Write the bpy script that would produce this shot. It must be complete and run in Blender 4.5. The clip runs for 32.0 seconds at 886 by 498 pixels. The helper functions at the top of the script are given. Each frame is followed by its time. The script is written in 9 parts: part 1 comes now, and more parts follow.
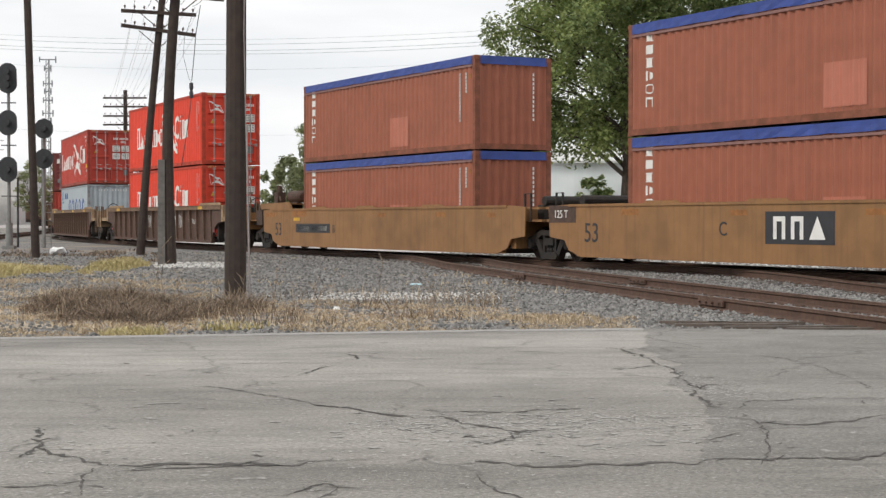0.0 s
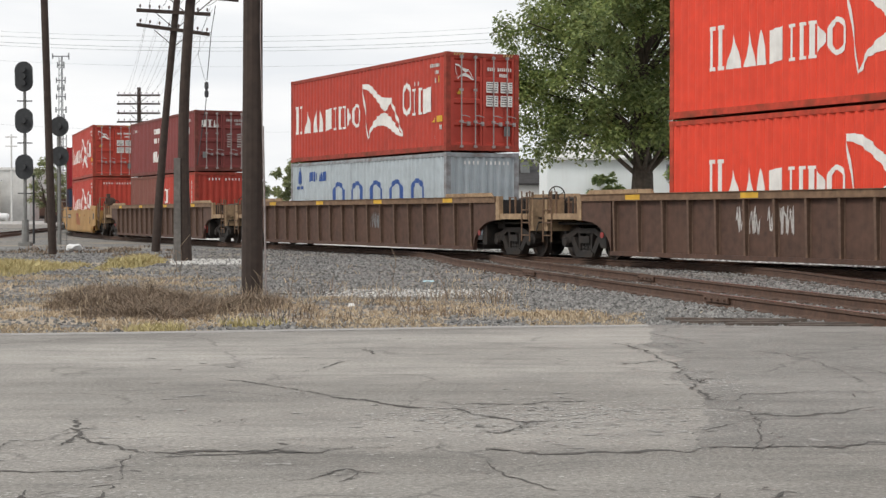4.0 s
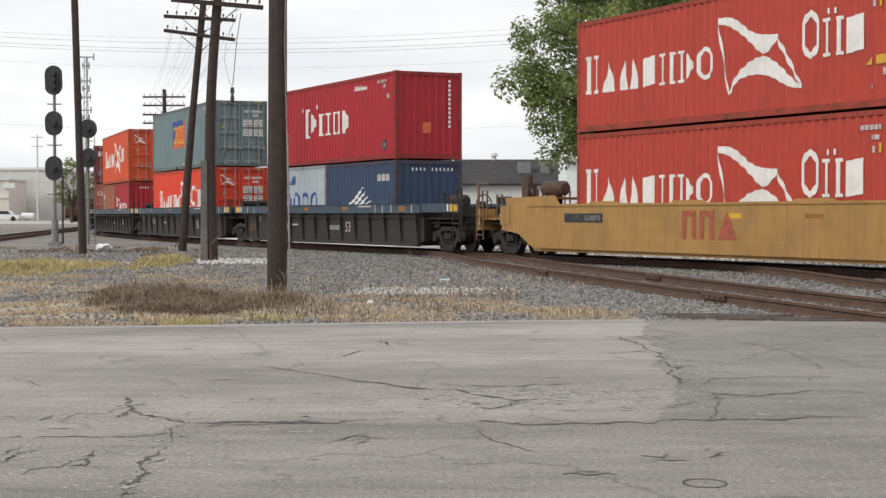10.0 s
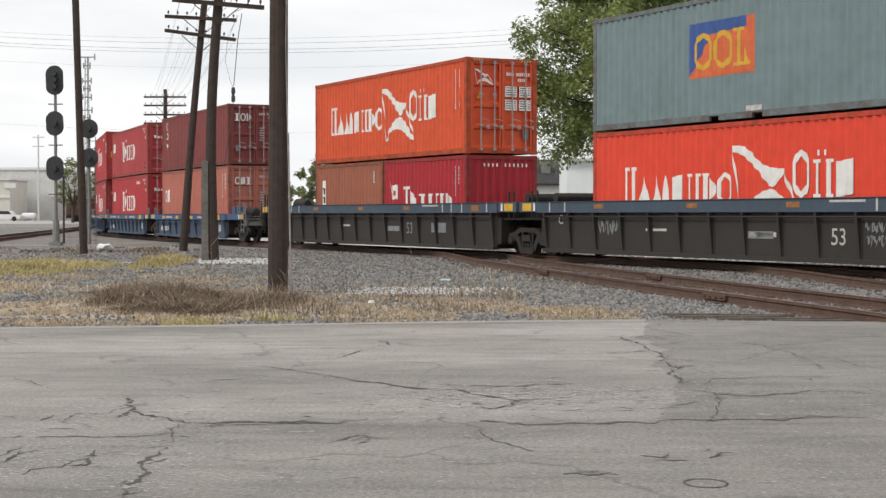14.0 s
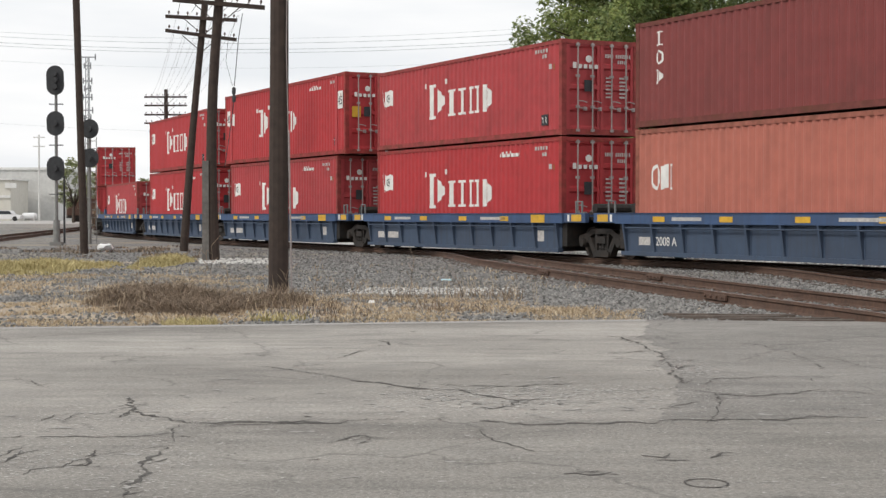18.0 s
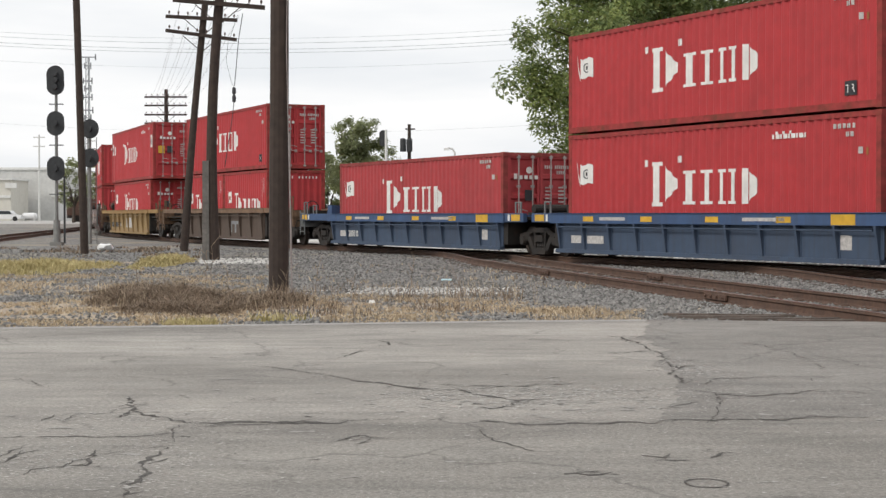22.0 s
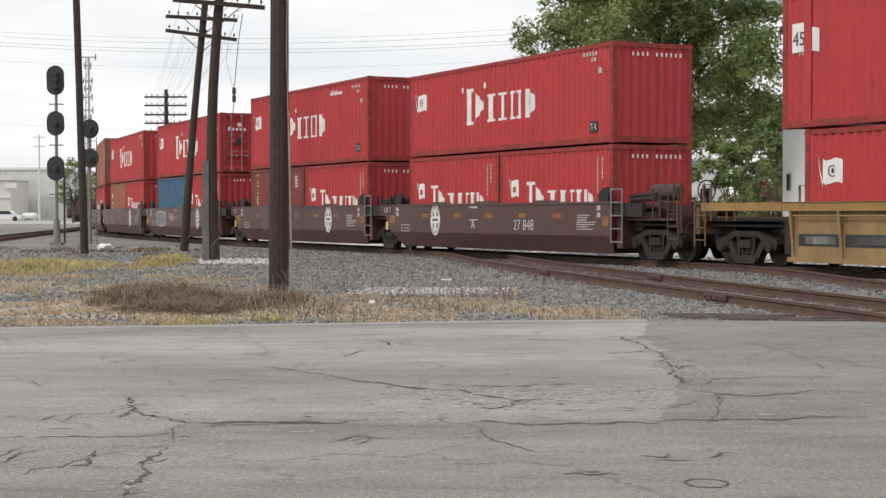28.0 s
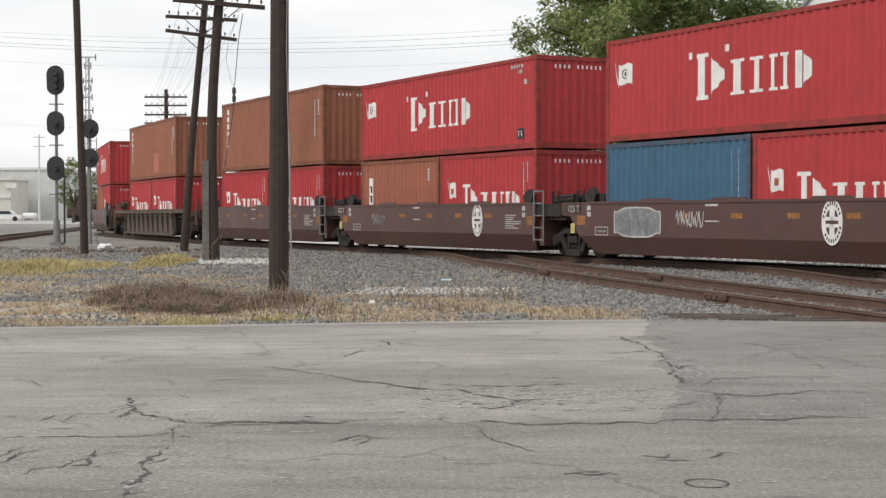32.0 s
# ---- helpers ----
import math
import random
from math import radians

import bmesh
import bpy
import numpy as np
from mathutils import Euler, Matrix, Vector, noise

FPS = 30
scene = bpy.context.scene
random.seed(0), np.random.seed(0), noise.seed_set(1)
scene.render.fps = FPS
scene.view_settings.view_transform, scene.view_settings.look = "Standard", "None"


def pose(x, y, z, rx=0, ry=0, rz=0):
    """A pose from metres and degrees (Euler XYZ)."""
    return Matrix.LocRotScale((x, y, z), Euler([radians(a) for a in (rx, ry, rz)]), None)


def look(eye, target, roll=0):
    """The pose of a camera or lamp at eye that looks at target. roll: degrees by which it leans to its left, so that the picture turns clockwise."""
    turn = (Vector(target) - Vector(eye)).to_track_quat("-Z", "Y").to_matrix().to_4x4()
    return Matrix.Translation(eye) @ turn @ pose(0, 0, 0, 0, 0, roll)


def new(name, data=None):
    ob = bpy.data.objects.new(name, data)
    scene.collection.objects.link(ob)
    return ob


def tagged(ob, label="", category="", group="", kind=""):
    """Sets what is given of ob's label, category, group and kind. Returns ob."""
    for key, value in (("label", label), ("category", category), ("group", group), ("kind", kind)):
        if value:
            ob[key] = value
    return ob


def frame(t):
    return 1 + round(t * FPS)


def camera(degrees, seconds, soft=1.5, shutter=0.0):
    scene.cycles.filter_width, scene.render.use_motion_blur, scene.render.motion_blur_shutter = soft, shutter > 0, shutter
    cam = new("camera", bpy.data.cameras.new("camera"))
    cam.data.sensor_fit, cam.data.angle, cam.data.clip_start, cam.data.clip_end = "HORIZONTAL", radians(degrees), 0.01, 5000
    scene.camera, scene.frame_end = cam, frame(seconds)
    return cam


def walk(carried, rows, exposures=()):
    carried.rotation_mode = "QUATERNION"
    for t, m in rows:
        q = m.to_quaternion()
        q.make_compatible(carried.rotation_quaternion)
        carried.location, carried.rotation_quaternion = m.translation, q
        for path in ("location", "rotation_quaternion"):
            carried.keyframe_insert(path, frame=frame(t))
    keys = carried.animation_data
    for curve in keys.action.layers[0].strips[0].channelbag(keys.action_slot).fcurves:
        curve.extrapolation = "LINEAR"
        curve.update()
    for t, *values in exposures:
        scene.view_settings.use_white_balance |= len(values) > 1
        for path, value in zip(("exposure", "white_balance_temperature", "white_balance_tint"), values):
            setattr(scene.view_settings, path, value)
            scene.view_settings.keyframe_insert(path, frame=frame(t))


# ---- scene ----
SECONDS = 32.0
cam = camera(30.56, SECONDS, soft=1.4, shutter=0.0)
# seconds, x, y, z, tilt, pan
CAMERA_ROWS = [
    (0.0, -0.103, 2.024, 1.150, 88.969, -1.278), (0.5, -0.120, 1.961, 1.158, 88.913, -1.285),
    (1.0, -0.147, 1.803, 1.181, 88.860, -1.320), (1.5, -0.147, 1.776, 1.182, 88.864, -1.306),
    (2.0, -0.147, 1.777, 1.182, 88.864, -1.252), (2.5, -0.147, 1.778, 1.182, 88.852, -1.194),
    (3.0, -0.148, 1.781, 1.182, 88.842, -1.106), (3.5, -0.146, 1.763, 1.183, 88.835, -1.015),
    (5.5, 0.0, 0.0, 1.237, 88.80, -0.420), (6.0, 0.0, 0.0, 1.237, 88.80, -0.400),
    (6.5, 0.0, 0.0, 1.237, 88.80, -0.344), (7.0, 0.0, 0.0, 1.237, 88.80, -0.280),
    (7.5, 0.0, 0.0, 1.237, 88.80, -0.215), (8.0, 0.0, 0.0, 1.237, 88.80, -0.175),
    (8.5, 0.0, 0.0, 1.237, 88.80, -0.130), (9.0, 0.0, 0.0, 1.237, 88.80, -0.095),
    (10.0, 0.0, 0.0, 1.237, 88.80, -0.060), (11.0, 0.0, 0.0, 1.237, 88.80, -0.047),
    (13.0, 0.0, 0.0, 1.237, 88.80, -0.030), (16.5, 0.0, 0.0, 1.237, 88.80, -0.022),
    (19.0, 0.0, 0.0, 1.237, 88.80, 0.0), (32.0, 0.0, 0.0, 1.237, 88.80, 0.0)]
walk(cam, [(t, pose(x, y, z, tilt, 0, pan)) for t, x, y, z, tilt, pan in CAMERA_ROWS],
     exposures=[(0.0, 0.0), (32.0, 0.0)])

# ---- light: a bright overcast sky, with a wide weak sun behind it ----
SUN_ELEVATION, SUN_TURN = 41.0, 238.0
world = bpy.data.worlds.new("overcast_sky")
scene.world = world
world.use_nodes = True
wn, wl = world.node_tree.nodes, world.node_tree.links
wn.clear()
w_out = wn.new("ShaderNodeOutputWorld")
w_bg = wn.new("ShaderNodeBackground")
w_sky = wn.new("ShaderNodeTexSky")
w_sky.sky_type = "NISHITA"
w_sky.sun_disc = False
w_sky.sun_elevation, w_sky.sun_rotation = radians(SUN_ELEVATION), radians(SUN_TURN)
w_sky.air_density, w_sky.dust_density = 1.0, 4.0
w_dim = wn.new("ShaderNodeVectorMath")
w_dim.operation = "SCALE"
w_dim.inputs["Scale"].default_value = 0.08
wl.new(w_sky.outputs[0], w_dim.inputs[0])
w_tc = wn.new("ShaderNodeTexCoord")
w_map = wn.new("ShaderNodeMapping")
w_map.inputs["Scale"].default_value = (3.0, 3.0, 16.0)
wl.new(w_tc.outputs["Generated"], w_map.inputs[0])
w_noise = wn.new("ShaderNodeTexNoise")
w_noise.inputs["Scale"].default_value = 1.3
w_noise.inputs["Detail"].default_value = 5.0
wl.new(w_map.outputs[0], w_noise.inputs["Vector"])
w_ramp = wn.new("ShaderNodeValToRGB")
w_ramp.color_ramp.elements[0].position, w_ramp.color_ramp.elements[1].position = 0.36, 0.62
w_ramp.color_ramp.elements[0].color = (0.90, 0.925, 0.955, 1)
w_ramp.color_ramp.elements[1].color = (1.07, 1.07, 1.07, 1)
wl.new(w_noise.outputs[0], w_ramp.inputs[0])
w_mix = wn.new("ShaderNodeMixRGB")
w_mix.inputs[0].default_value = 0.93
wl.new(w_dim.outputs[0], w_mix.inputs[1])
wl.new(w_ramp.outputs[0], w_mix.inputs[2])
wl.new(w_mix.outputs[0], w_bg.inputs[0])
w_bg.inputs[1].default_value = 1.0
wl.new(w_bg.outputs[0], w_out.inputs[0])

sun = new("sun", bpy.data.lights.new("sun", "SUN"))
sun.data.energy, sun.data.angle, sun.data.color = 1.7, radians(16), (1.0, 0.95, 0.88)
_e, _a = radians(SUN_ELEVATION), radians(SUN_TURN)
sun.matrix_world = look((math.sin(_a) * math.cos(_e) * 50, math.cos(_a) * math.cos(_e) * 50, math.sin(_e) * 50), (0, 0, 0))

# ---- materials ----


def material(name, colour, rough=0.6, metal=0.0, grain=8.0, vary=0.25, stain=1.2, stain_colour=None, stain_amount=0.3,
             bump=0.1, bump_scale=40.0, streak=0.0, per_piece=0.0, spec=0.5):
    """Paint or stone with fine grain, broad stains, optional runs of dirt down the face, and fine relief."""
    m = bpy.data.materials.new(name)
    m.use_nodes = True
    n, l = m.node_tree.nodes, m.node_tree.links
    b = n["Principled BSDF"]
    b.inputs["Roughness"].default_value, b.inputs["Metallic"].default_value = rough, metal
    b.inputs["Specular IOR Level"].default_value = spec
    tc = n.new("ShaderNodeTexCoord")
    src = tc.outputs["Object"]

    def noise_at(scale, detail=4.0, stretch=None):
        q = n.new("ShaderNodeTexNoise")
        q.inputs["Scale"].default_value, q.inputs["Detail"].default_value = scale, detail
        if stretch:
            mp = n.new("ShaderNodeMapping")
            mp.inputs["Scale"].default_value = stretch
            l.new(src, mp.inputs[0])
            l.new(mp.outputs[0], q.inputs["Vector"])
        else:
            l.new(src, q.inputs["Vector"])
        return q

    def ramp(q, lo, hi, c0=(0, 0, 0, 1), c1=(1, 1, 1, 1)):
        r = n.new("ShaderNodeValToRGB")
        r.color_ramp.elements[0].position, r.color_ramp.elements[1].position = lo, hi
        r.color_ramp.elements[0].color, r.color_ramp.elements[1].color = c0, c1
        l.new(q, r.inputs[0])
        return r

    def mix(kind, fac, a, c):
        x = n.new("ShaderNodeMixRGB")
        x.blend_type = kind
        for slot, v in ((0, fac), (1, a), (2, c)):
            if isinstance(v, (int, float)):
                x.inputs[slot].default_value = v
            elif isinstance(v, tuple):
                x.inputs[slot].default_value = v
            else:
                l.new(v, x.inputs[slot])
        return x.outputs[0]

    c = (*colour, 1)
    fine = noise_at(grain)
    g = ramp(fine.outputs[0], 0.3, 0.7, (1 - vary, 1 - vary, 1 - vary, 1), (1 + vary * 0.6, 1 + vary * 0.6, 1 + vary * 0.6, 1))
    col = mix("MULTIPLY", 1.0, c, g.outputs[0])
    sc = stain_colour or tuple(v * 0.45 for v in colour)
    broad = noise_at(stain, 6.0)
    f = ramp(broad.outputs[0], 0.48, 0.72)
    fac = mix("MULTIPLY", 1.0, f.outputs[0], (stain_amount,) * 3 + (1,))
    col = mix("MIX", fac, col, (*sc, 1))
    if streak:
        runs = noise_at(1.0, 5.0, (9.0, 9.0, 0.35))
        f2 = ramp(runs.outputs[0], 0.5, 0.74)
        fac2 = mix("MULTIPLY", 1.0, f2.outputs[0], (streak,) * 3 + (1,))
        col = mix("MIX", fac2, col, (*sc, 1))
    if per_piece:
        oi = n.new("ShaderNodeObjectInfo")
        r = ramp(oi.outputs["Random"], 0, 1, (1 - per_piece,) * 3 + (1,), (1 + per_piece,) * 3 + (1,))
        col = mix("MULTIPLY", 1.0, col, r.outputs[0])
    l.new(col, b.inputs["Base Color"])
    rr = n.new("ShaderNodeMapRange")
    rr.inputs["To Min"].default_value, rr.inputs["To Max"].default_value = max(rough - 0.12, 0.05), min(rough + 0.15, 1.0)
    l.new(broad.outputs[0], rr.inputs["Value"])
    l.new(rr.outputs[0], b.inputs["Roughness"])
    if bump:
        bn = n.new("ShaderNodeBump")
        bn.inputs["Strength"].default_value, bn.inputs["Distance"].default_value = bump, 0.02
        rel = noise_at(bump_scale, 6.0)
        l.new(rel.outputs[0], bn.inputs["Height"])
        l.new(bn.outputs[0], b.inputs["Normal"])
    return m


RUST = (0.11, 0.05, 0.028)
GRIME = (0.05, 0.042, 0.036)


FRAME_BASE = {}


def paint(name, colour, dirt=0.3, streak=0.25, rough=0.55, key=""):
    FRAME_BASE[key or name] = colour
    return material(name, colour, rough, grain=3.0, vary=0.10, stain=0.9, stain_colour=tuple(c * 0.5 + g * 0.5 for c, g in zip(colour, GRIME)),
                    stain_amount=dirt, bump=0.06, bump_scale=18, streak=streak, spec=0.35)


M = {
    "red_k": paint("weathered_red_paint", (0.425, 0.037, 0.042), key="red_k"),
    "red_k_faded": paint("faded_red_paint", (0.40, 0.05, 0.055), 0.45, 0.35, key="red_k_faded"),
    "red_ham": paint("bright_red_paint", (0.70, 0.060, 0.028), 0.15, 0.12, key="red_ham"),
    "red_ham_dull": paint("dull_red_paint", (0.44, 0.052, 0.033), 0.3, 0.25, key="red_ham_dull"),
    "red_dark": paint("deep_red_paint", (0.38, 0.018, 0.028), 0.3, 0.2, key="red_dark"),
    "orange_ham": paint("orange_red_paint", (0.62, 0.085, 0.026), 0.2, 0.2, key="orange_ham"),
    "rust_brown": paint("rust_brown_paint", (0.32, 0.107, 0.062), 0.3, 0.25, key="rust_brown"),
    "cai_brown": paint("light_rust_paint", (0.44, 0.145, 0.105), 0.35, 0.25, key="cai_brown"),
    "dark_brown": paint("red_brown_paint", (0.20, 0.070, 0.052), 0.35, 0.25, key="dark_brown"),
    "maroon": paint("maroon_paint", (0.205, 0.045, 0.042), 0.35, 0.25, key="maroon"),
    "tan_brown": paint("tan_brown_paint", (0.30, 0.113, 0.064), 0.3, 0.25, key="tan_brown"),
    "gray_green": paint("gray_green_paint", (0.165, 0.225, 0.235), 0.3, 0.25, key="gray_green"),
    "pale_gray": paint("pale_gray_paint", (0.40, 0.45, 0.48), 0.3, 0.3, key="pale_gray"),
    "navy": paint("navy_paint", (0.035, 0.06, 0.115), 0.3, 0.2, key="navy"),
    "blue_box": paint("weathered_blue_paint", (0.045, 0.12, 0.20), 0.4, 0.3, key="blue_box"),
    "fresh_patch": material("newer_rust_brown_patch", (0.44, 0.15, 0.095), 0.5, grain=4, vary=0.08, stain=2, stain_amount=0.15, bump=0.04),
    "dusty_rail": material("dusty_mauve_rail", (0.24, 0.125, 0.11), 0.7, grain=6, vary=0.2, stain=2, stain_amount=0.3, bump=0.05),
    "tarp": material("blue_tarpaulin", (0.026, 0.055, 0.25), 0.55, grain=5, vary=0.25, stain=2, stain_amount=0.2, bump=0.3, bump_scale=7),
    "ttx": paint("yellow_ochre_car_paint", (0.375, 0.21, 0.066), 0.55, 0.45, 0.6, key="ttx"),
    "ttx_dirty": paint("dirty_ochre_car_paint", (0.30, 0.18, 0.065), 0.6, 0.5, 0.7, key="ttx_dirty"),
    "ttx_brown": paint("brown_ochre_car_paint", (0.27, 0.140, 0.058), 0.6, 0.55, 0.65, key="ttx_brown"),
    "ttx_worn": paint("worn_yellow_car_paint", (0.29, 0.195, 0.088), 0.65, 0.6, 0.7, key="ttx_worn"),
    "worn_tan": material("worn_tan_steel", (0.185, 0.112, 0.066), 0.75, grain=7, vary=0.35, stain=1.3, stain_colour=(0.12, 0.07, 0.045), stain_amount=0.7, bump=0.15, bump_scale=20),
    # rib brown is paler than the sides: worn paint plus light on rib faces
    "rib_brown": material("worn_lit_brown_rib", (0.125, 0.076, 0.052), 0.8, grain=7, vary=0.3, stain=1.6, stain_colour=(0.22, 0.135, 0.08), stain_amount=0.5, bump=0.12),
    "pale_tan": material("sun_bleached_tan_steel", (0.33, 0.225, 0.132), 0.75, grain=7, vary=0.3, stain=2.2, stain_colour=(0.15, 0.09, 0.055), stain_amount=0.6, bump=0.12, bump_scale=20),
    "rail_rust": material("rusty_handrail_steel", (0.16, 0.095, 0.055), 0.75, grain=9, vary=0.35, stain=2.0, stain_colour=(0.07, 0.042, 0.03), stain_amount=0.6, bump=0.1),
    "dark_rust": material("dark_rusty_casting", (0.078, 0.046, 0.034), 0.8, grain=7, vary=0.35, stain=1.8, stain_colour=(0.05, 0.032, 0.026), stain_amount=0.6, bump=0.15),
    "faded_orange": material("faded_orange_marking", (0.30, 0.125, 0.035), 0.7, grain=9, vary=0.3, stain=3, stain_amount=0.4, bump=0.0),
    "worn_yellow": material("worn_pale_yellow", (0.50, 0.42, 0.16), 0.7, grain=9, vary=0.2, stain=3, stain_amount=0.3, bump=0.0),
    "red_lens": material("red_reflector", (0.27, 0.035, 0.03), 0.4, grain=5, vary=0.1, stain=3, stain_amount=0.2, bump=0.0),
    "car_brown": material("rusty_brown_car_paint", (0.080, 0.042, 0.029), 0.75, grain=5, vary=0.35, stain=0.8, stain_colour=(0.115, 0.060, 0.040), stain_amount=0.45, bump=0.15, bump_scale=14, streak=0.35),
    "car_gray": paint("dusty_brown_gray_car_paint", (0.098, 0.070, 0.055), 0.5, 0.5, 0.75, key="car_gray"),
    "car_blue": paint("blue_car_paint", (0.046, 0.088, 0.185), 0.55, 0.5, 0.65, key="car_blue"),
    "car_blue_dirty": paint("dirty_blue_car_paint", (0.054, 0.080, 0.128), 0.65, 0.55, 0.75, key="car_blue_dirty"),
    "chord_navy": paint("dull_navy_car_paint", (0.055, 0.08, 0.11), 0.5, 0.4, 0.7, key="chord_navy"),
    "car_black": paint("sooty_car_paint", (0.034, 0.030, 0.027), 0.5, 0.4, 0.75, key="car_black"),
    "car_maroon": paint("red_brown_car_paint", (0.092, 0.045, 0.038), 0.55, 0.5, 0.45, key="car_maroon"),
    "white": material("white_marking_paint", (0.74, 0.73, 0.70), 0.6, grain=5, vary=0.08, stain=2.0, stain_amount=0.25, bump=0.0),
    "worn_white": material("worn_white_marking", (0.50, 0.48, 0.46), 0.7, grain=14, vary=0.3, stain=4.0, stain_amount=0.4, bump=0.0),
    "ink": material("dark_marking_paint", (0.03, 0.03, 0.035), 0.6, grain=6, vary=0.2, stain=3, bump=0.0),
    "ink_blue": material("blue_marking_paint", (0.03, 0.08, 0.27), 0.55, grain=5, vary=0.15, stain=2, stain_amount=0.2, bump=0.0),
    "yellow": material("yellow_marking", (0.62, 0.36, 0.03), 0.6, grain=5, vary=0.15, stain=3, stain_amount=0.3, bump=0.0),
    "orange": material("orange_marking", (0.62, 0.13, 0.04), 0.6, grain=5, vary=0.15, stain=3, stain_amount=0.3, bump=0.0),
    "faint_red": material("faded_red_marking", (0.36, 0.09, 0.045), 0.7, grain=10, vary=0.25, stain=3, stain_amount=0.4, bump=0.0),
    "graffiti": material("silver_graffiti_paint", (0.22, 0.23, 0.24), 0.6, grain=9, vary=0.3, stain=3, stain_amount=0.5, bump=0.0),
    "bar_steel": material("galvanized_bar", (0.34, 0.30, 0.29), 0.5, metal=0.3, grain=10, vary=0.2, stain=3, stain_amount=0.4, bump=0.05),
    "truck_steel": material("oily_cast_steel", (0.018, 0.015, 0.013), 0.75, metal=0.0, grain=9, vary=0.35, stain=4, stain_colour=(0.055, 0.036, 0.026), stain_amount=0.5, bump=0.2, bump_scale=25),
    "wheel_steel": material("worn_wheel_steel", (0.042, 0.034, 0.029), 0.5, metal=0.5, grain=9, vary=0.3, stain=5, stain_colour=RUST, stain_amount=0.4, bump=0.1),
    "rail": material("rusty_rail_steel", (0.112, 0.064, 0.044), 0.75, metal=0.1, grain=14, vary=0.3, stain=2.0, stain_colour=(0.05, 0.034, 0.027), stain_amount=0.5, bump=0.15, bump_scale=60),
    "rail_top": material("polished_rail_head", (0.24, 0.19, 0.155), 0.35, metal=0.7, grain=20, vary=0.2, stain=1.0, stain_colour=RUST, stain_amount=0.5, bump=0.03),
    "tie": material("weathered_timber_tie", (0.095, 0.075, 0.062), 0.9, grain=9, vary=0.4, stain=2, stain_amount=0.4, bump=0.5, bump_scale=15, per_piece=0.25),
    "pole": material("creosoted_pole_wood", (0.042, 0.029, 0.023), 0.9, grain=6, vary=0.35, stain=1.0, stain_colour=(0.075, 0.052, 0.042), stain_amount=0.4, bump=0.5, bump_scale=12, streak=0.4),
    "pole_gray": material("gray_weathered_wood", (0.15, 0.14, 0.13), 0.9, grain=8, vary=0.3, stain=1.5, stain_amount=0.4, bump=0.4, bump_scale=14, streak=0.4),
    "signal": material("black_signal_enamel", (0.028, 0.03, 0.033), 0.6, grain=6, vary=0.2, stain=3, stain_colour=(0.08, 0.08, 0.08), stain_amount=0.3, bump=0.05),
    "signal_gray": material("gray_signal_mast", (0.22, 0.22, 0.21), 0.6, metal=0.2, grain=6, vary=0.2, stain=3, stain_amount=0.4, bump=0.05),
    "lens": material("dark_signal_lens", (0.02, 0.022, 0.022), 0.15, grain=4, vary=0.1, stain=3, stain_amount=0.1, bump=0.0),
    "wire": material("dark_cable", (0.05, 0.05, 0.055), 0.7, grain=5, vary=0.1, stain=3, bump=0.0),
    "pale_wire": material("pale_thin_cable", (0.42, 0.43, 0.44), 0.8, grain=5, vary=0.1, stain=3, bump=0.0),
    "far_wire": material("distant_cable", (0.26, 0.27, 0.28), 0.8, grain=5, vary=0.1, stain=3, bump=0.0),
    "insulator": material("brown_glazed_insulator", (0.08, 0.05, 0.04), 0.3, grain=5, vary=0.1, stain=3, bump=0.0),
    "siding": material("white_metal_siding", (0.80, 0.845, 0.85), 0.5, grain=1.5, vary=0.04, stain=0.35, stain_colour=(0.62, 0.62, 0.60), stain_amount=0.25, bump=0.05, streak=0.15),
    "trim": material("gray_metal_trim", (0.30, 0.31, 0.32), 0.5, grain=4, vary=0.15, stain=1, stain_amount=0.3, bump=0.05),
    "wall_white": material("white_wall_paint", (0.66, 0.66, 0.64), 0.7, grain=2, vary=0.06, stain=0.4, stain_amount=0.2, bump=0.05),
    "wall_tan": material("tan_wall_paint", (0.58, 0.56, 0.50), 0.7, grain=2, vary=0.06, stain=0.4, stain_amount=0.2, bump=0.05),
    "wall_gray": material("gray_wall_panel", (0.60, 0.60, 0.58), 0.7, grain=2, vary=0.08, stain=0.4, stain_amount=0.25, bump=0.05),
    "roof_dark": material("dark_shingle_roof", (0.040, 0.038, 0.038), 0.9, grain=3, vary=0.3, stain=0.6, stain_amount=0.4, bump=0.3, bump_scale=6),
    "glass_dark": material("dark_window_glass", (0.03, 0.035, 0.04), 0.12, grain=2, vary=0.1, stain=1, stain_amount=0.1, bump=0.0),
    "louver": material("gray_louver_metal", (0.18, 0.19, 0.19), 0.6, grain=5, vary=0.2, stain=2, stain_amount=0.4, bump=0.0),
    "bark": material("gray_brown_bark", (0.085, 0.068, 0.055), 0.95, grain=7, vary=0.4, stain=1.2, stain_amount=0.4, bump=0.8, bump_scale=9, streak=0.5),
    "trash_white": material("white_plastic_bag", (0.75, 0.75, 0.74), 0.4, grain=6, vary=0.1, stain=3, stain_amount=0.1, bump=0.3, bump_scale=12),
    "trash_blue": material("pale_blue_litter", (0.42, 0.60, 0.66), 0.5, grain=6, vary=0.1, stain=3, stain_amount=0.2, bump=0.2),
    "car_white": material("white_car_paint", (0.72, 0.72, 0.72), 0.25, grain=2, vary=0.04, stain=1, stain_amount=0.1, bump=0.0),
    "tyre": material("black_rubber", (0.025, 0.025, 0.025), 0.85, grain=6, vary=0.2, stain=2, bump=0.1),
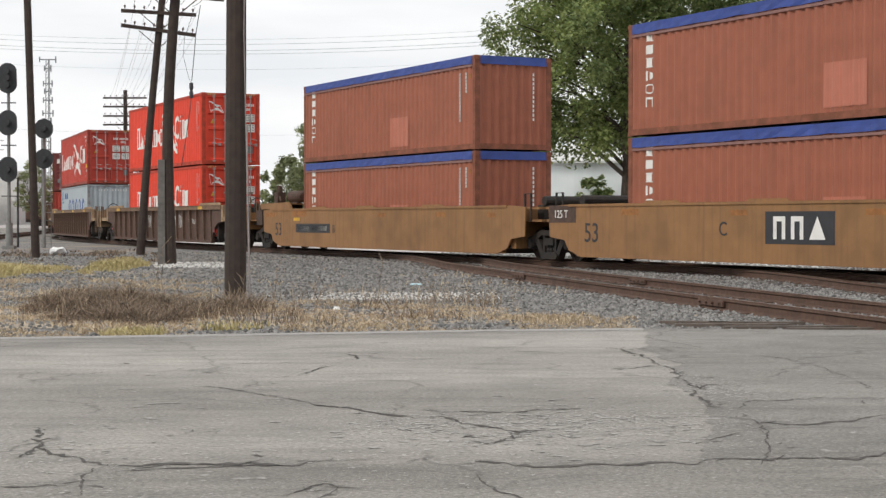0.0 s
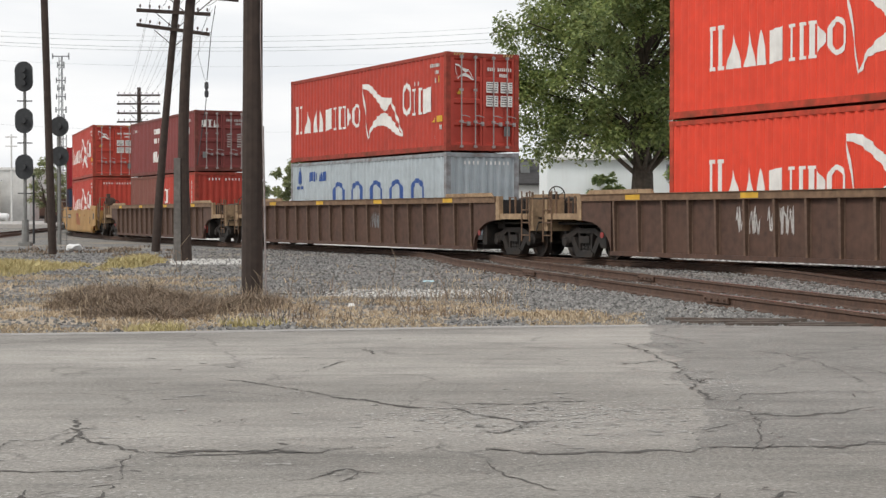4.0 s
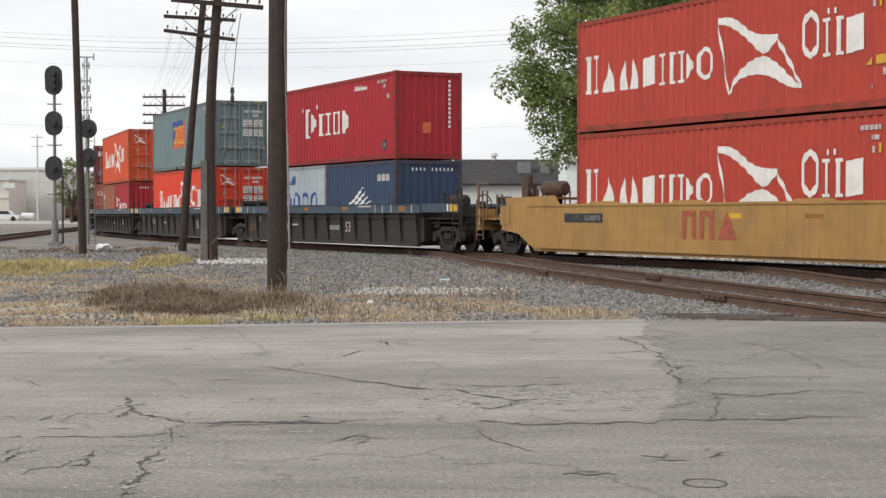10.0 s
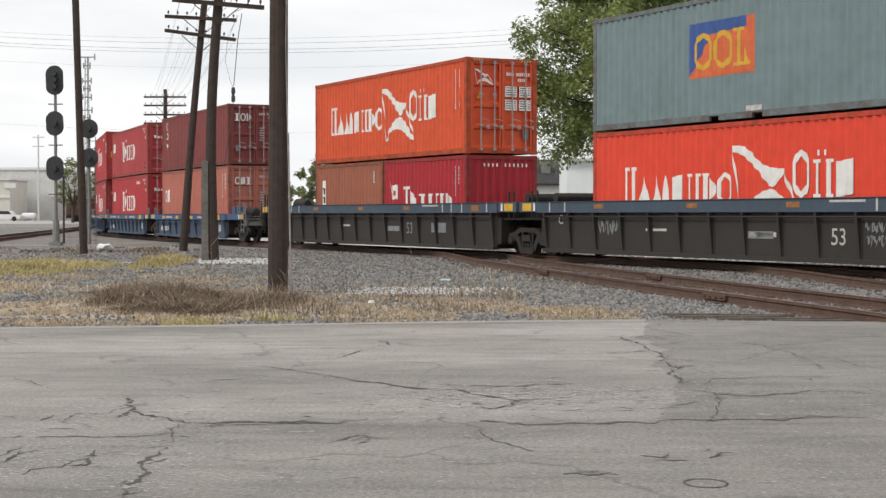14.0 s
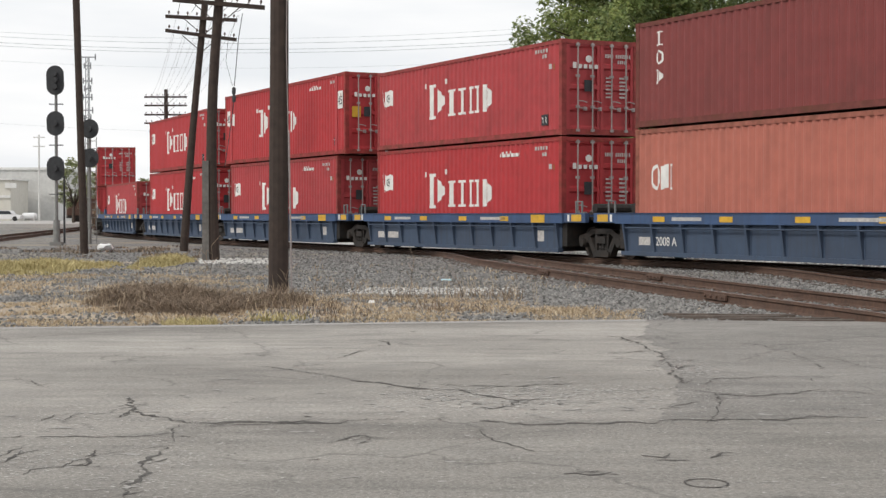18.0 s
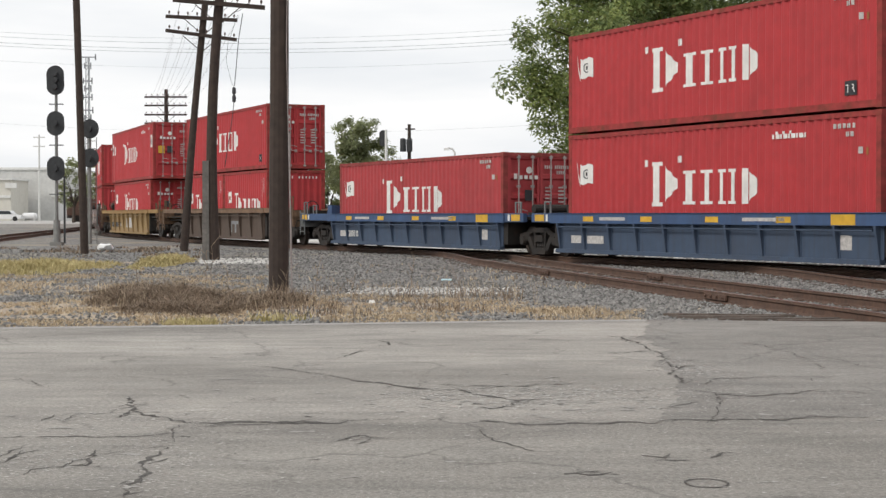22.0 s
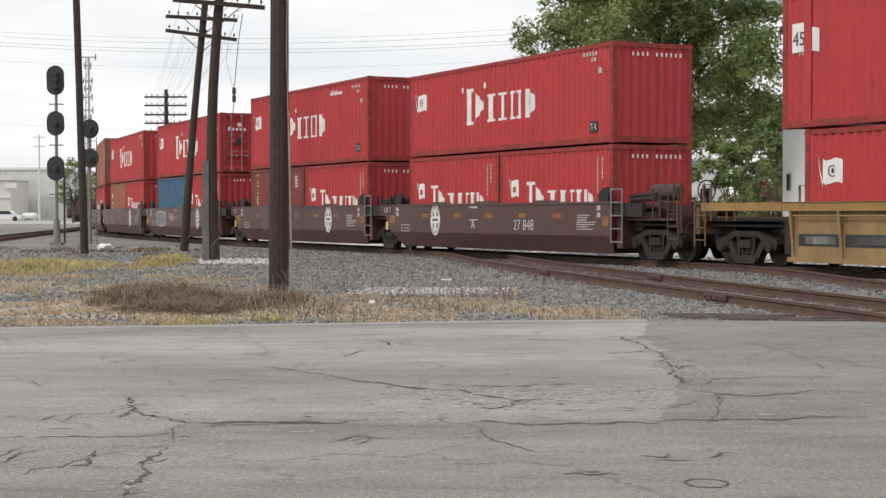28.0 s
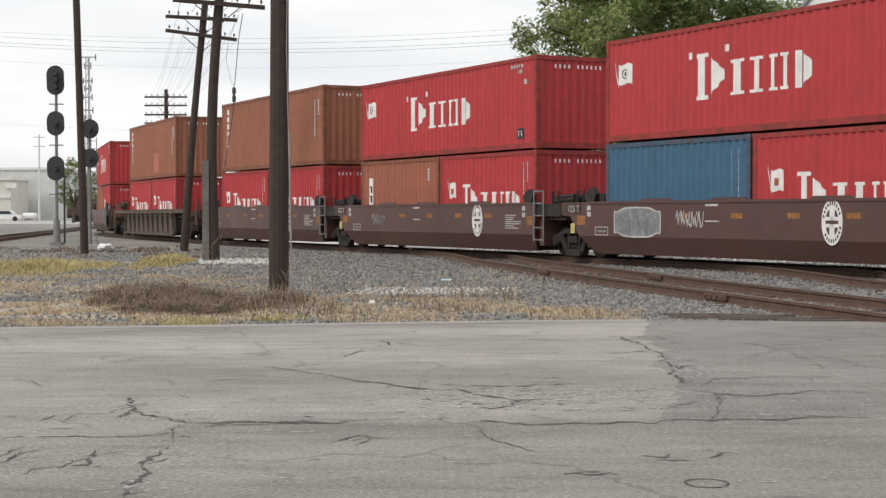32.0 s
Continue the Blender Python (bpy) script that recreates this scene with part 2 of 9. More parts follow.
    "crack": material("tar_dark_crack", (0.088, 0.08, 0.072), 0.95, grain=30, vary=0.4, stain=6, stain_colour=(0.045, 0.043, 0.04), stain_amount=0.7, bump=0.4, bump_scale=60),
    "oily_ballast": material("oil_darkened_ballast", (0.075, 0.066, 0.058), 0.95, grain=16, vary=0.5, stain=1.5, stain_colour=(0.13, 0.115, 0.10), stain_amount=0.5, bump=0.8, bump_scale=30),
    "chip": material("pale_bare_aggregate", (0.50, 0.48, 0.45), 0.95, grain=30, vary=0.3, stain=6, stain_amount=0.3, bump=0.0),
    "concrete": material("pale_concrete", (0.42, 0.405, 0.385), 0.9, grain=3, vary=0.15, stain=0.3, stain_amount=0.3, bump=0.1),
    "scar": material("pale_worn_asphalt", (0.345, 0.33, 0.31), 0.95, grain=30, vary=0.3, stain=6, stain_amount=0.3, bump=0.3, bump_scale=60),
    "earth": material("dry_straw_earth", (0.37, 0.305, 0.23), 0.95, grain=9, vary=0.35, stain=1.6, stain_colour=(0.20, 0.165, 0.125), stain_amount=0.6, bump=0.6, bump_scale=25),
    "dry_grass": material("dry_straw_grass", (0.45, 0.355, 0.24), 0.9, grain=3, vary=0.35, stain=1.3, stain_colour=(0.22, 0.16, 0.10), stain_amount=0.6, bump=0.0),
    "brown_weed": material("brown_dead_weed", (0.205, 0.148, 0.118), 0.9, grain=3, vary=0.4, stain=1.3, stain_colour=(0.09, 0.06, 0.05), stain_amount=0.5, bump=0.0),
    "green_grass": material("yellow_green_grass", (0.40, 0.335, 0.17), 0.9, grain=2, vary=0.35, stain=0.9, stain_colour=(0.27, 0.26, 0.10), stain_amount=0.6, bump=0.0),
}

# weathered frames: each paint again, scuffed and rusting, for posts, rails and castings
for _key in ("red_k", "red_k_faded", "red_ham", "red_ham_dull", "red_dark", "orange_ham", "rust_brown", "cai_brown", "dark_brown", "maroon", "tan_brown", "gray_green", "pale_gray", "navy", "blue_box"):
    _c = FRAME_BASE[_key]
    M["edge_" + _key] = material("scuffed_" + M[_key].name, tuple(0.62 * v + 0.38 * r for v, r in zip(_c, (0.10, 0.055, 0.040))), 0.7, grain=6, vary=0.3, stain=2.2, stain_colour=RUST, stain_amount=0.65, bump=0.15, bump_scale=30, spec=0.25)


def leaf_material(name, colour, light):
    m = bpy.data.materials.new(name)
    m.use_nodes = True
    n, l = m.node_tree.nodes, m.node_tree.links
    b = n["Principled BSDF"]
    b.inputs["Roughness"].default_value = 0.55
    geo = n.new("ShaderNodeNewGeometry")
    r = n.new("ShaderNodeValToRGB")
    r.color_ramp.elements[0].color, r.color_ramp.elements[1].color = (*colour, 1), (*light, 1)
    l.new(geo.outputs["Random Per Island"], r.inputs[0])
    tc = n.new("ShaderNodeTexCoord")
    q = n.new("ShaderNodeTexNoise")
    q.inputs["Scale"].default_value = 0.45
    l.new(tc.outputs["Object"], q.inputs["Vector"])
    mx = n.new("ShaderNodeMixRGB")
    mx.blend_type = "MULTIPLY"
    mx.inputs[0].default_value = 0.6
    l.new(r.outputs[0], mx.inputs[1])
    r2 = n.new("ShaderNodeValToRGB")
    r2.color_ramp.elements[0].position, r2.color_ramp.elements[1].position = 0.35, 0.65
    r2.color_ramp.elements[0].color, r2.color_ramp.elements[1].color = (0.6, 0.6, 0.6, 1), (1.35, 1.3, 1.1, 1)
    l.new(q.outputs[0], r2.inputs[0])
    l.new(r2.outputs[0], mx.inputs[2])
    l.new(mx.outputs[0], b.inputs["Base Color"])
    tr = n.new("ShaderNodeBsdfTranslucent")
    l.new(mx.outputs[0], tr.inputs[0])
    ms = n.new("ShaderNodeMixShader")
    ms.inputs[0].default_value = 0.5
    l.new(b.outputs[0], ms.inputs[1])
    l.new(tr.outputs[0], ms.inputs[2])
    l.new(ms.outputs[0], n["Material Output"].inputs[0])
    return m


M["leaf"] = leaf_material("broad_leaf_green", (0.12, 0.175, 0.07), (0.33, 0.385, 0.15))
M["leaf_red"] = leaf_material("red_brown_leaf", (0.16, 0.06, 0.05), (0.30, 0.14, 0.10))
# distance haze is mixed into this paler green of the far trees
M["leaf_far"] = leaf_material("hazed_leaf_green", (0.17, 0.20, 0.11), (0.32, 0.35, 0.19))


def ground_material():
    """Grey crushed stone, breaking into dry earth and pale fines by broad patches of its own."""
    m = bpy.data.materials.new("gravel_and_dry_earth")
    m.use_nodes = True
    n, l = m.node_tree.nodes, m.node_tree.links
    b = n["Principled BSDF"]
    b.inputs["Roughness"].default_value = 0.95
    tc = n.new("ShaderNodeTexCoord")
    vor = n.new("ShaderNodeTexVoronoi")
    vor.inputs["Scale"].default_value = 16.0
    l.new(tc.outputs["Object"], vor.inputs["Vector"])
    r = n.new("ShaderNodeValToRGB")
    r.color_ramp.elements[0].color, r.color_ramp.elements[1].color = (0.085, 0.085, 0.083, 1), (0.27, 0.265, 0.255, 1)
    sep = n.new("ShaderNodeSeparateColor")
    l.new(vor.outputs["Color"], sep.inputs[0])
    l.new(sep.outputs[0], r.inputs[0])
    q = n.new("ShaderNodeTexNoise")
    q.inputs["Scale"].default_value, q.inputs["Detail"].default_value = 0.25, 5.0
    l.new(tc.outputs["Object"], q.inputs["Vector"])
    r2 = n.new("ShaderNodeValToRGB")
    r2.color_ramp.elements[0].position, r2.color_ramp.elements[1].position = 0.5, 0.62
    l.new(q.outputs[0], r2.inputs[0])
    mx = n.new("ShaderNodeMixRGB")
    l.new(r2.outputs[0], mx.inputs[0])
    l.new(r.outputs[0], mx.inputs[1])
    mx.inputs[2].default_value = (0.27, 0.24, 0.19, 1)
    l.new(mx.outputs[0], b.inputs["Base Color"])
    bn = n.new("ShaderNodeBump")
    bn.inputs["Strength"].default_value, bn.inputs["Distance"].default_value = 0.8, 0.04
    l.new(vor.outputs["Distance"], bn.inputs["Height"])
    l.new(bn.outputs[0], b.inputs["Normal"])
    return m


def asphalt_material(name, base, light):
    m = bpy.data.materials.new(name)
    m.use_nodes = True
    n, l = m.node_tree.nodes, m.node_tree.links
    b = n["Principled BSDF"]
    b.inputs["Roughness"].default_value = 0.9
    tc = n.new("ShaderNodeTexCoord")

    def noise_at(scale, detail, stretch=(1, 1, 1)):
        mp = n.new("ShaderNodeMapping")
        mp.inputs["Scale"].default_value = stretch
        l.new(tc.outputs["Object"], mp.inputs[0])
        q = n.new("ShaderNodeTexNoise")
        q.inputs["Scale"].default_value, q.inputs["Detail"].default_value = scale, detail
        l.new(mp.outputs[0], q.inputs["Vector"])
        return q
    broad = noise_at(0.45, 6.0, (0.45, 1.0, 1.0))
    r = n.new("ShaderNodeValToRGB")
    r.color_ramp.elements[0].position, r.color_ramp.elements[1].position = 0.30, 0.66
    r.color_ramp.elements[0].color, r.color_ramp.elements[1].color = (*base, 1), (*light, 1)
    l.new(broad.outputs[0], r.inputs[0])
    grit = noise_at(34.0, 8.0)
    grit.inputs["Roughness"].default_value = 0.72
    r2 = n.new("ShaderNodeValToRGB")
    r2.color_ramp.elements[0].position, r2.color_ramp.elements[1].position = 0.3, 0.7
    r2.color_ramp.elements[0].color, r2.color_ramp.elements[1].color = (0.52, 0.52, 0.52, 1), (1.48, 1.48, 1.48, 1)
    l.new(grit.outputs[0], r2.inputs[0])
    mx = n.new("ShaderNodeMixRGB")
    mx.blend_type = "MULTIPLY"
    mx.inputs[0].default_value = 1.0
    l.new(r.outputs[0], mx.inputs[1])
    l.new(r2.outputs[0], mx.inputs[2])
    fleck = noise_at(75.0, 2.0)
    rf = n.new("ShaderNodeValToRGB")
    rf.color_ramp.elements[0].position, rf.color_ramp.elements[1].position = 0.60, 0.70
    rf.color_ramp.elements[0].color, rf.color_ramp.elements[1].color = (0, 0, 0, 1), (0.75, 0.75, 0.75, 1)
    l.new(fleck.outputs[0], rf.inputs[0])
    mf = n.new("ShaderNodeMixRGB")
    l.new(rf.outputs[0], mf.inputs[0])
    l.new(mx.outputs[0], mf.inputs[1])
    mf.inputs[2].default_value = (0.46, 0.445, 0.42, 1)
    mx = mf
    mottle = noise_at(3.2, 6.0, (0.7, 1.0, 1.0))
    rm = n.new("ShaderNodeValToRGB")
    rm.color_ramp.elements[0].position, rm.color_ramp.elements[1].position = 0.36, 0.64
    rm.color_ramp.elements[0].color, rm.color_ramp.elements[1].color = (0.93, 0.93, 0.925, 1), (1.10, 1.095, 1.08, 1)
    l.new(mottle.outputs[0], rm.inputs[0])
    mm = n.new("ShaderNodeMixRGB")
    mm.blend_type = "MULTIPLY"
    mm.inputs[0].default_value = 1.0
    l.new(mx.outputs[0], mm.inputs[1])
    l.new(rm.outputs[0], mm.inputs[2])
    mx = mm
    runs = noise_at(2.2, 7.0, (0.35, 2.2, 1.0))
    r3 = n.new("ShaderNodeValToRGB")
    r3.color_ramp.elements[0].position, r3.color_ramp.elements[1].position = 0.3, 0.5
    r3.color_ramp.elements[0].color, r3.color_ramp.elements[1].color = (0.82, 0.82, 0.82, 1), (1.0, 1.0, 1.0, 1)
    l.new(runs.outputs[0], r3.inputs[0])
    mx2 = n.new("ShaderNodeMixRGB")
    mx2.blend_type = "MULTIPLY"
    mx2.inputs[0].default_value = 1.0
    l.new(mx.outputs[0], mx2.inputs[1])
    l.new(r3.outputs[0], mx2.inputs[2])
    warp = noise_at(1.1, 5.0)
    wmix = n.new("ShaderNodeMixRGB")
    wmix.blend_type = "ADD"
    wmix.inputs[0].default_value = 0.9
    l.new(tc.outputs["Object"], wmix.inputs[1])
    l.new(warp.outputs["Color"], wmix.inputs[2])
    cell = n.new("ShaderNodeTexVoronoi")
    cell.feature = "DISTANCE_TO_EDGE"
    cell.inputs["Scale"].default_value = 0.55
    l.new(wmix.outputs[0], cell.inputs["Vector"])
    hair = n.new("ShaderNodeMapRange")
    hair.inputs["From Min"].default_value, hair.inputs["From Max"].default_value = 0.0, 0.014
    hair.inputs["To Min"].default_value, hair.inputs["To Max"].default_value = 0.62, 1.0
    l.new(cell.outputs["Distance"], hair.inputs["Value"])
    gate = noise_at(0.8, 3.0)
    gmap = n.new("ShaderNodeMapRange")
    gmap.inputs["From Min"].default_value, gmap.inputs["From Max"].default_value = 0.45, 0.56
    l.new(gate.outputs[0], gmap.inputs["Value"])
    mx3 = n.new("ShaderNodeMixRGB")
    mx3.blend_type = "MULTIPLY"
    l.new(gmap.outputs[0], mx3.inputs[0])
    l.new(mx2.outputs[0], mx3.inputs[1])
    l.new(hair.outputs[0], mx3.inputs[2])
    l.new(mx3.outputs[0], b.inputs["Base Color"])
    bn = n.new("ShaderNodeBump")
    bn.inputs["Strength"].default_value, bn.inputs["Distance"].default_value = 0.6, 0.012
    l.new(grit.outputs[0], bn.inputs["Height"])
    l.new(bn.outputs[0], b.inputs["Normal"])
    return m


M["ground"] = ground_material()
M["asphalt"] = asphalt_material("weathered_asphalt", (0.178, 0.166, 0.150), (0.335, 0.315, 0.288))
M["asphalt_near"] = asphalt_material("near_lane_asphalt", (0.148, 0.138, 0.124), (0.272, 0.256, 0.233))
M["asphalt_new"] = asphalt_material("grayer_asphalt_patch", (0.138, 0.130, 0.119), (0.238, 0.225, 0.208))

M["stone"] = material("crushed_ballast_stone", (0.24, 0.25, 0.25), 0.9, grain=20, vary=0.3, stain=0.5, stain_colour=(0.16, 0.155, 0.15), stain_amount=0.5, bump=0.2)
_n, _l = M["stone"].node_tree.nodes, M["stone"].node_tree.links
_b = _n["Principled BSDF"]
_g = _n.new("ShaderNodeNewGeometry")
_r = _n.new("ShaderNodeValToRGB")
_r.color_ramp.elements[0].color, _r.color_ramp.elements[1].color = (0.079, 0.077, 0.074, 1), (0.280, 0.272, 0.259, 1)
_l.new(_g.outputs["Random Per Island"], _r.inputs[0])
_l.new(_r.outputs[0], _b.inputs["Base Color"])
M["pale_stone"] = material("pale_limestone_chips", (0.58, 0.57, 0.54), 0.9, grain=20, vary=0.3, stain=2, stain_amount=0.4, bump=0.2)


def per_blade(key, dark, light):
    """Each stem takes a shade of its own between two colours."""
    nn, ll = M[key].node_tree.nodes, M[key].node_tree.links
    g = nn.new("ShaderNodeNewGeometry")
    r = nn.new("ShaderNodeValToRGB")
    r.color_ramp.elements[0].color, r.color_ramp.elements[1].color = (*dark, 1), (*light, 1)
    ll.new(g.outputs["Random Per Island"], r.inputs[0])
    ll.new(r.outputs[0], nn["Principled BSDF"].inputs["Base Color"])


per_blade("brown_weed", (0.058, 0.043, 0.034), (0.34, 0.255, 0.18))
per_blade("dry_grass", (0.27, 0.195, 0.12), (0.60, 0.49, 0.34))
per_blade("green_grass", (0.31, 0.26, 0.11), (0.53, 0.45, 0.23))

# ---- building blocks ----


class Shape:
    """Collects vertices and faces of one part."""

    def __init__(self):
        self.v, self.f = [], []

    def add(self, verts, faces):
        k = len(self.v)
        self.v += [tuple(p) for p in verts]
        self.f += [tuple(i + k for i in q) for q in faces]
        return self

    def box(self, x0, x1, y0, y1, z0, z1, slope=0.0):
        """A block; slope pulls the top edges inward."""
        s = slope
        return self.add([(x0, y0, z0), (x1, y0, z0), (x1, y1, z0), (x0, y1, z0),
                         (x0 + s, y0 + s, z1), (x1 - s, y0 + s, z1), (x1 - s, y1 - s, z1), (x0 + s, y1 - s, z1)],
                        [(3, 2, 1, 0), (4, 5, 6, 7), (0, 1, 5, 4), (1, 2, 6, 5), (2, 3, 7, 6), (3, 0, 4, 7)])

    def tube(self, a, b, r0, r1=None, n=8, caps=True):
        a, b = Vector(a), Vector(b)
        r1 = r0 if r1 is None else r1
        d = (b - a).normalized()
        u = d.orthogonal().normalized()
        w = d.cross(u)
        vs, fs = [], []
        for c, r in ((a, r0), (b, r1)):
            for i in range(n):
                t = 2 * math.pi * i / n
                vs.append(c + (u * math.cos(t) + w * math.sin(t)) * r)
        for i in range(n):
            j = (i + 1) % n
            fs.append((i, j, n + j, n + i))
        if caps:
            fs += [tuple(range(n - 1, -1, -1)), tuple(range(n, 2 * n))]
        return self.add(vs, fs)

    def pipe(self, points, r, n=6):
        """One round bar bent through the points."""
        p = [Vector(q) for q in points]
        vs, fs = [], []
        u = None
        for i, c in enumerate(p):
            a, b = p[max(i - 1, 0)], p[min(i + 1, len(p) - 1)]
            d = (b - a).normalized() if (b - a).length > 1e-6 else (p[i] - a).normalized()
            if u is None:
                u = d.orthogonal().normalized()
            u = (u - d * u.dot(d)).normalized()
            w = d.cross(u)
            k = r
            if 0 < i < len(p) - 1:
                k = r / max(0.5, math.cos((p[i] - a).angle(b - p[i]) / 2))
            vs += [c + (u * math.cos(2 * math.pi * j / n) + w * math.sin(2 * math.pi * j / n)) * k for j in range(n)]
        for i in range(len(p) - 1):
            fs += [(i * n + j, i * n + (j + 1) % n, (i + 1) * n + (j + 1) % n, (i + 1) * n + j) for j in range(n)]
        fs += [tuple(range(n - 1, -1, -1)), tuple((len(p) - 1) * n + j for j in range(n))]
        return self.add(vs, fs)

    def lathe(self, profile, axis="Y", n=20, centre=(0, 0, 0)):
        """profile: (radius, along)."""
        vs, fs = [], []
        for r, t in profile:
            for i in range(n):
                a = 2 * math.pi * i / n
                p = (r * math.cos(a), t, r * math.sin(a)) if axis == "Y" else (r * math.cos(a), r * math.sin(a), t) if axis == "Z" else (t, r * math.cos(a), r * math.sin(a))
                vs.append((p[0] + centre[0], p[1] + centre[1], p[2] + centre[2]))
        for k in range(len(profile) - 1):
            for i in range(n):
                j = (i + 1) % n
                fs.append((k * n + i, k * n + j, (k + 1) * n + j, (k + 1) * n + i))
        fs += [tuple(range(n - 1, -1, -1)), tuple((len(profile) - 1) * n + i for i in range(n))]
        return self.add(vs, fs)

    def slab(self, outline, y0, y1):
        """An outline in x and z, given thickness along y."""
        n = len(outline)
        vs = [(x, y0, z) for x, z in outline] + [(x, y1, z) for x, z in outline]
        fs = [tuple(range(n)), tuple(range(2 * n - 1, n - 1, -1))]
        fs += [(i, n + i, n + (i + 1) % n, (i + 1) % n) for i in range(n)]
        return self.add(vs, fs)

    def slab_x(self, outline, x0, x1):
        """An outline in y and z, given length along x."""
        n = len(outline)
        vs = [(x0, y, z) for y, z in outline] + [(x1, y, z) for y, z in outline]
        fs = [tuple(range(n)), tuple(range(2 * n - 1, n - 1, -1))]
        fs += [(i, n + i, n + (i + 1) % n, (i + 1) % n) for i in range(n)]
        return self.add(vs, fs)

    def mesh(self, name):
        me = bpy.data.meshes.new(name)
        me.from_pydata(self.v, [], self.f)
        bm = bmesh.new()
        bm.from_mesh(me)
        bmesh.ops.recalc_face_normals(bm, faces=bm.faces)
        bm.to_mesh(me)
        bm.free()
        return me


def part(name, shape, mat, parent=None, label="", at=None):
    """One mesh object under a thing or a part. shape: a Shape, or a mesh to share."""
    me = shape.mesh(name) if isinstance(shape, Shape) else shape
    if not me.materials:
        me.materials.append(mat)
    ob = new(name, me)
    if me.materials[0] != mat:
        ob.material_slots[0].link = "OBJECT"
        ob.material_slots[0].material = mat
    if parent is not None:
        ob.parent = parent
    if at is not None:
        ob.matrix_basis = at
    if label:
        ob["label"] = label
    return ob


def thing(name, label, category, group="", kind="", at=None):
    ob = new(name)
    ob.empty_display_size = 0.2
    if at is not None:
        ob.matrix_basis = at
    return tagged(ob, label, category, group, kind)


def lettering(text, size, mat, parent, at, name="lettering"):
    cu = bpy.data.curves.new("lettering", "FONT")
    cu.body, cu.size, cu.extrude = text, size, 0.002
    tmp = bpy.data.objects.new("lettering", cu)
    me = bpy.data.meshes.new_from_object(tmp)
    bpy.data.objects.remove(tmp)
    me.materials.clear()
    return part(name, me, mat, parent, at=at)


# ---- the line of the main track: straight, then bending away to the right ----
RAIL_TOP = 0.10
STEP = 0.5
BENDS = ((-60.0, 0.0), (25.0, 0.0), (40.0, -0.004362), (60.0, -0.002517), (80.0, -0.00869), (84.0, -0.00869), (84.6, 0.0), (500.0, 0.0))
_s = np.arange(-60.0, 480.0, STEP)
_k = np.interp(_s, [b[0] for b in BENDS], [b[1] for b in BENDS])
_h = np.cumsum(_k) * STEP
_i0 = int(60 / STEP)
_h = _h - _h[_i0] + 2.029
_x = np.cumsum(np.cos(_h)) * STEP
_y = np.cumsum(np.sin(_h)) * STEP
_x, _y = _x - _x[_i0] + 9.417, _y - _y[_i0] + 33.768


def along(s):
    """Place on the main track's centre line, s metres up the line."""
    return Vector((float(np.interp(s, _s, _x)), float(np.interp(s, _s, _y)), RAIL_TOP))


def riding(s, half):
    """Pose of a vehicle whose bogies stand half metres either side of s, its nose towards falling s."""
    a, b = along(s - half), along(s + half)
    d = a - b
    m = (a + b) / 2
    return pose(m.x, m.y, m.z, 0, 0, math.degrees(math.atan2(d.y, d.x)))


# How far the train has run, by time
RUN_T = (0.0, 3.0, 6.0, 9.0, 13.0, 19.0, 23.0, 28.0, 32.0)
RUN_S = (-144.02, -110.80, -77.70, -44.38, 0.0, 66.01, 110.0, 164.81, 208.72)


def run(t):
    return float(np.interp(t, RUN_T, RUN_S))


# ---- containers ----
WIDE = 2.438
HIGH, STANDARD = 2.896, 2.591
LENGTHS = {20: 6.058, 40: 12.192, 45: 13.716}
PITCH, DEPTH = 0.278, 0.042
_meshes = {}


def shared(key, make):
    if key not in _meshes:
        _meshes[key] = make()
    return _meshes[key]


def corrugation(length):
    """Knots (x, inset) of a corrugated wall as long as length, outer ribs at inset 0."""
    n = round(length / PITCH)
    p = length / n
    out = []
    for i in range(n):
        x = -length / 2 + i * p
        out += [(x + 0.02 * p, 0.0), (x + 0.27 * p, 0.0), (x + 0.50 * p, DEPTH), (x + 0.77 * p, DEPTH)]
    out.append((length / 2, 0.0))
    out[0] = (-length / 2, 0.0)
    return out


def corrugated_wall(length, z0, z1):
    s = Shape()
    kn = corrugation(length)
    for (xa, ia), (xb, ib) in zip(kn, kn[1:]):
        k = len(s.v)
        s.v += [(xa, ia, z0), (xb, ib, z0), (xb, ib, z1), (xa, ia, z1)]
        s.f.append((k, k + 1, k + 2, k + 3))
    # inner skin closes the panel
    L = length / 2
    s.add([(-L, 0.05, z0), (L, 0.05, z0), (L, 0.05, z1), (-L, 0.05, z1)], [(3, 2, 1, 0)])
    me = bpy.data.meshes.new("corrugated_wall")
    me.from_pydata(s.v, [], s.f)
    return me


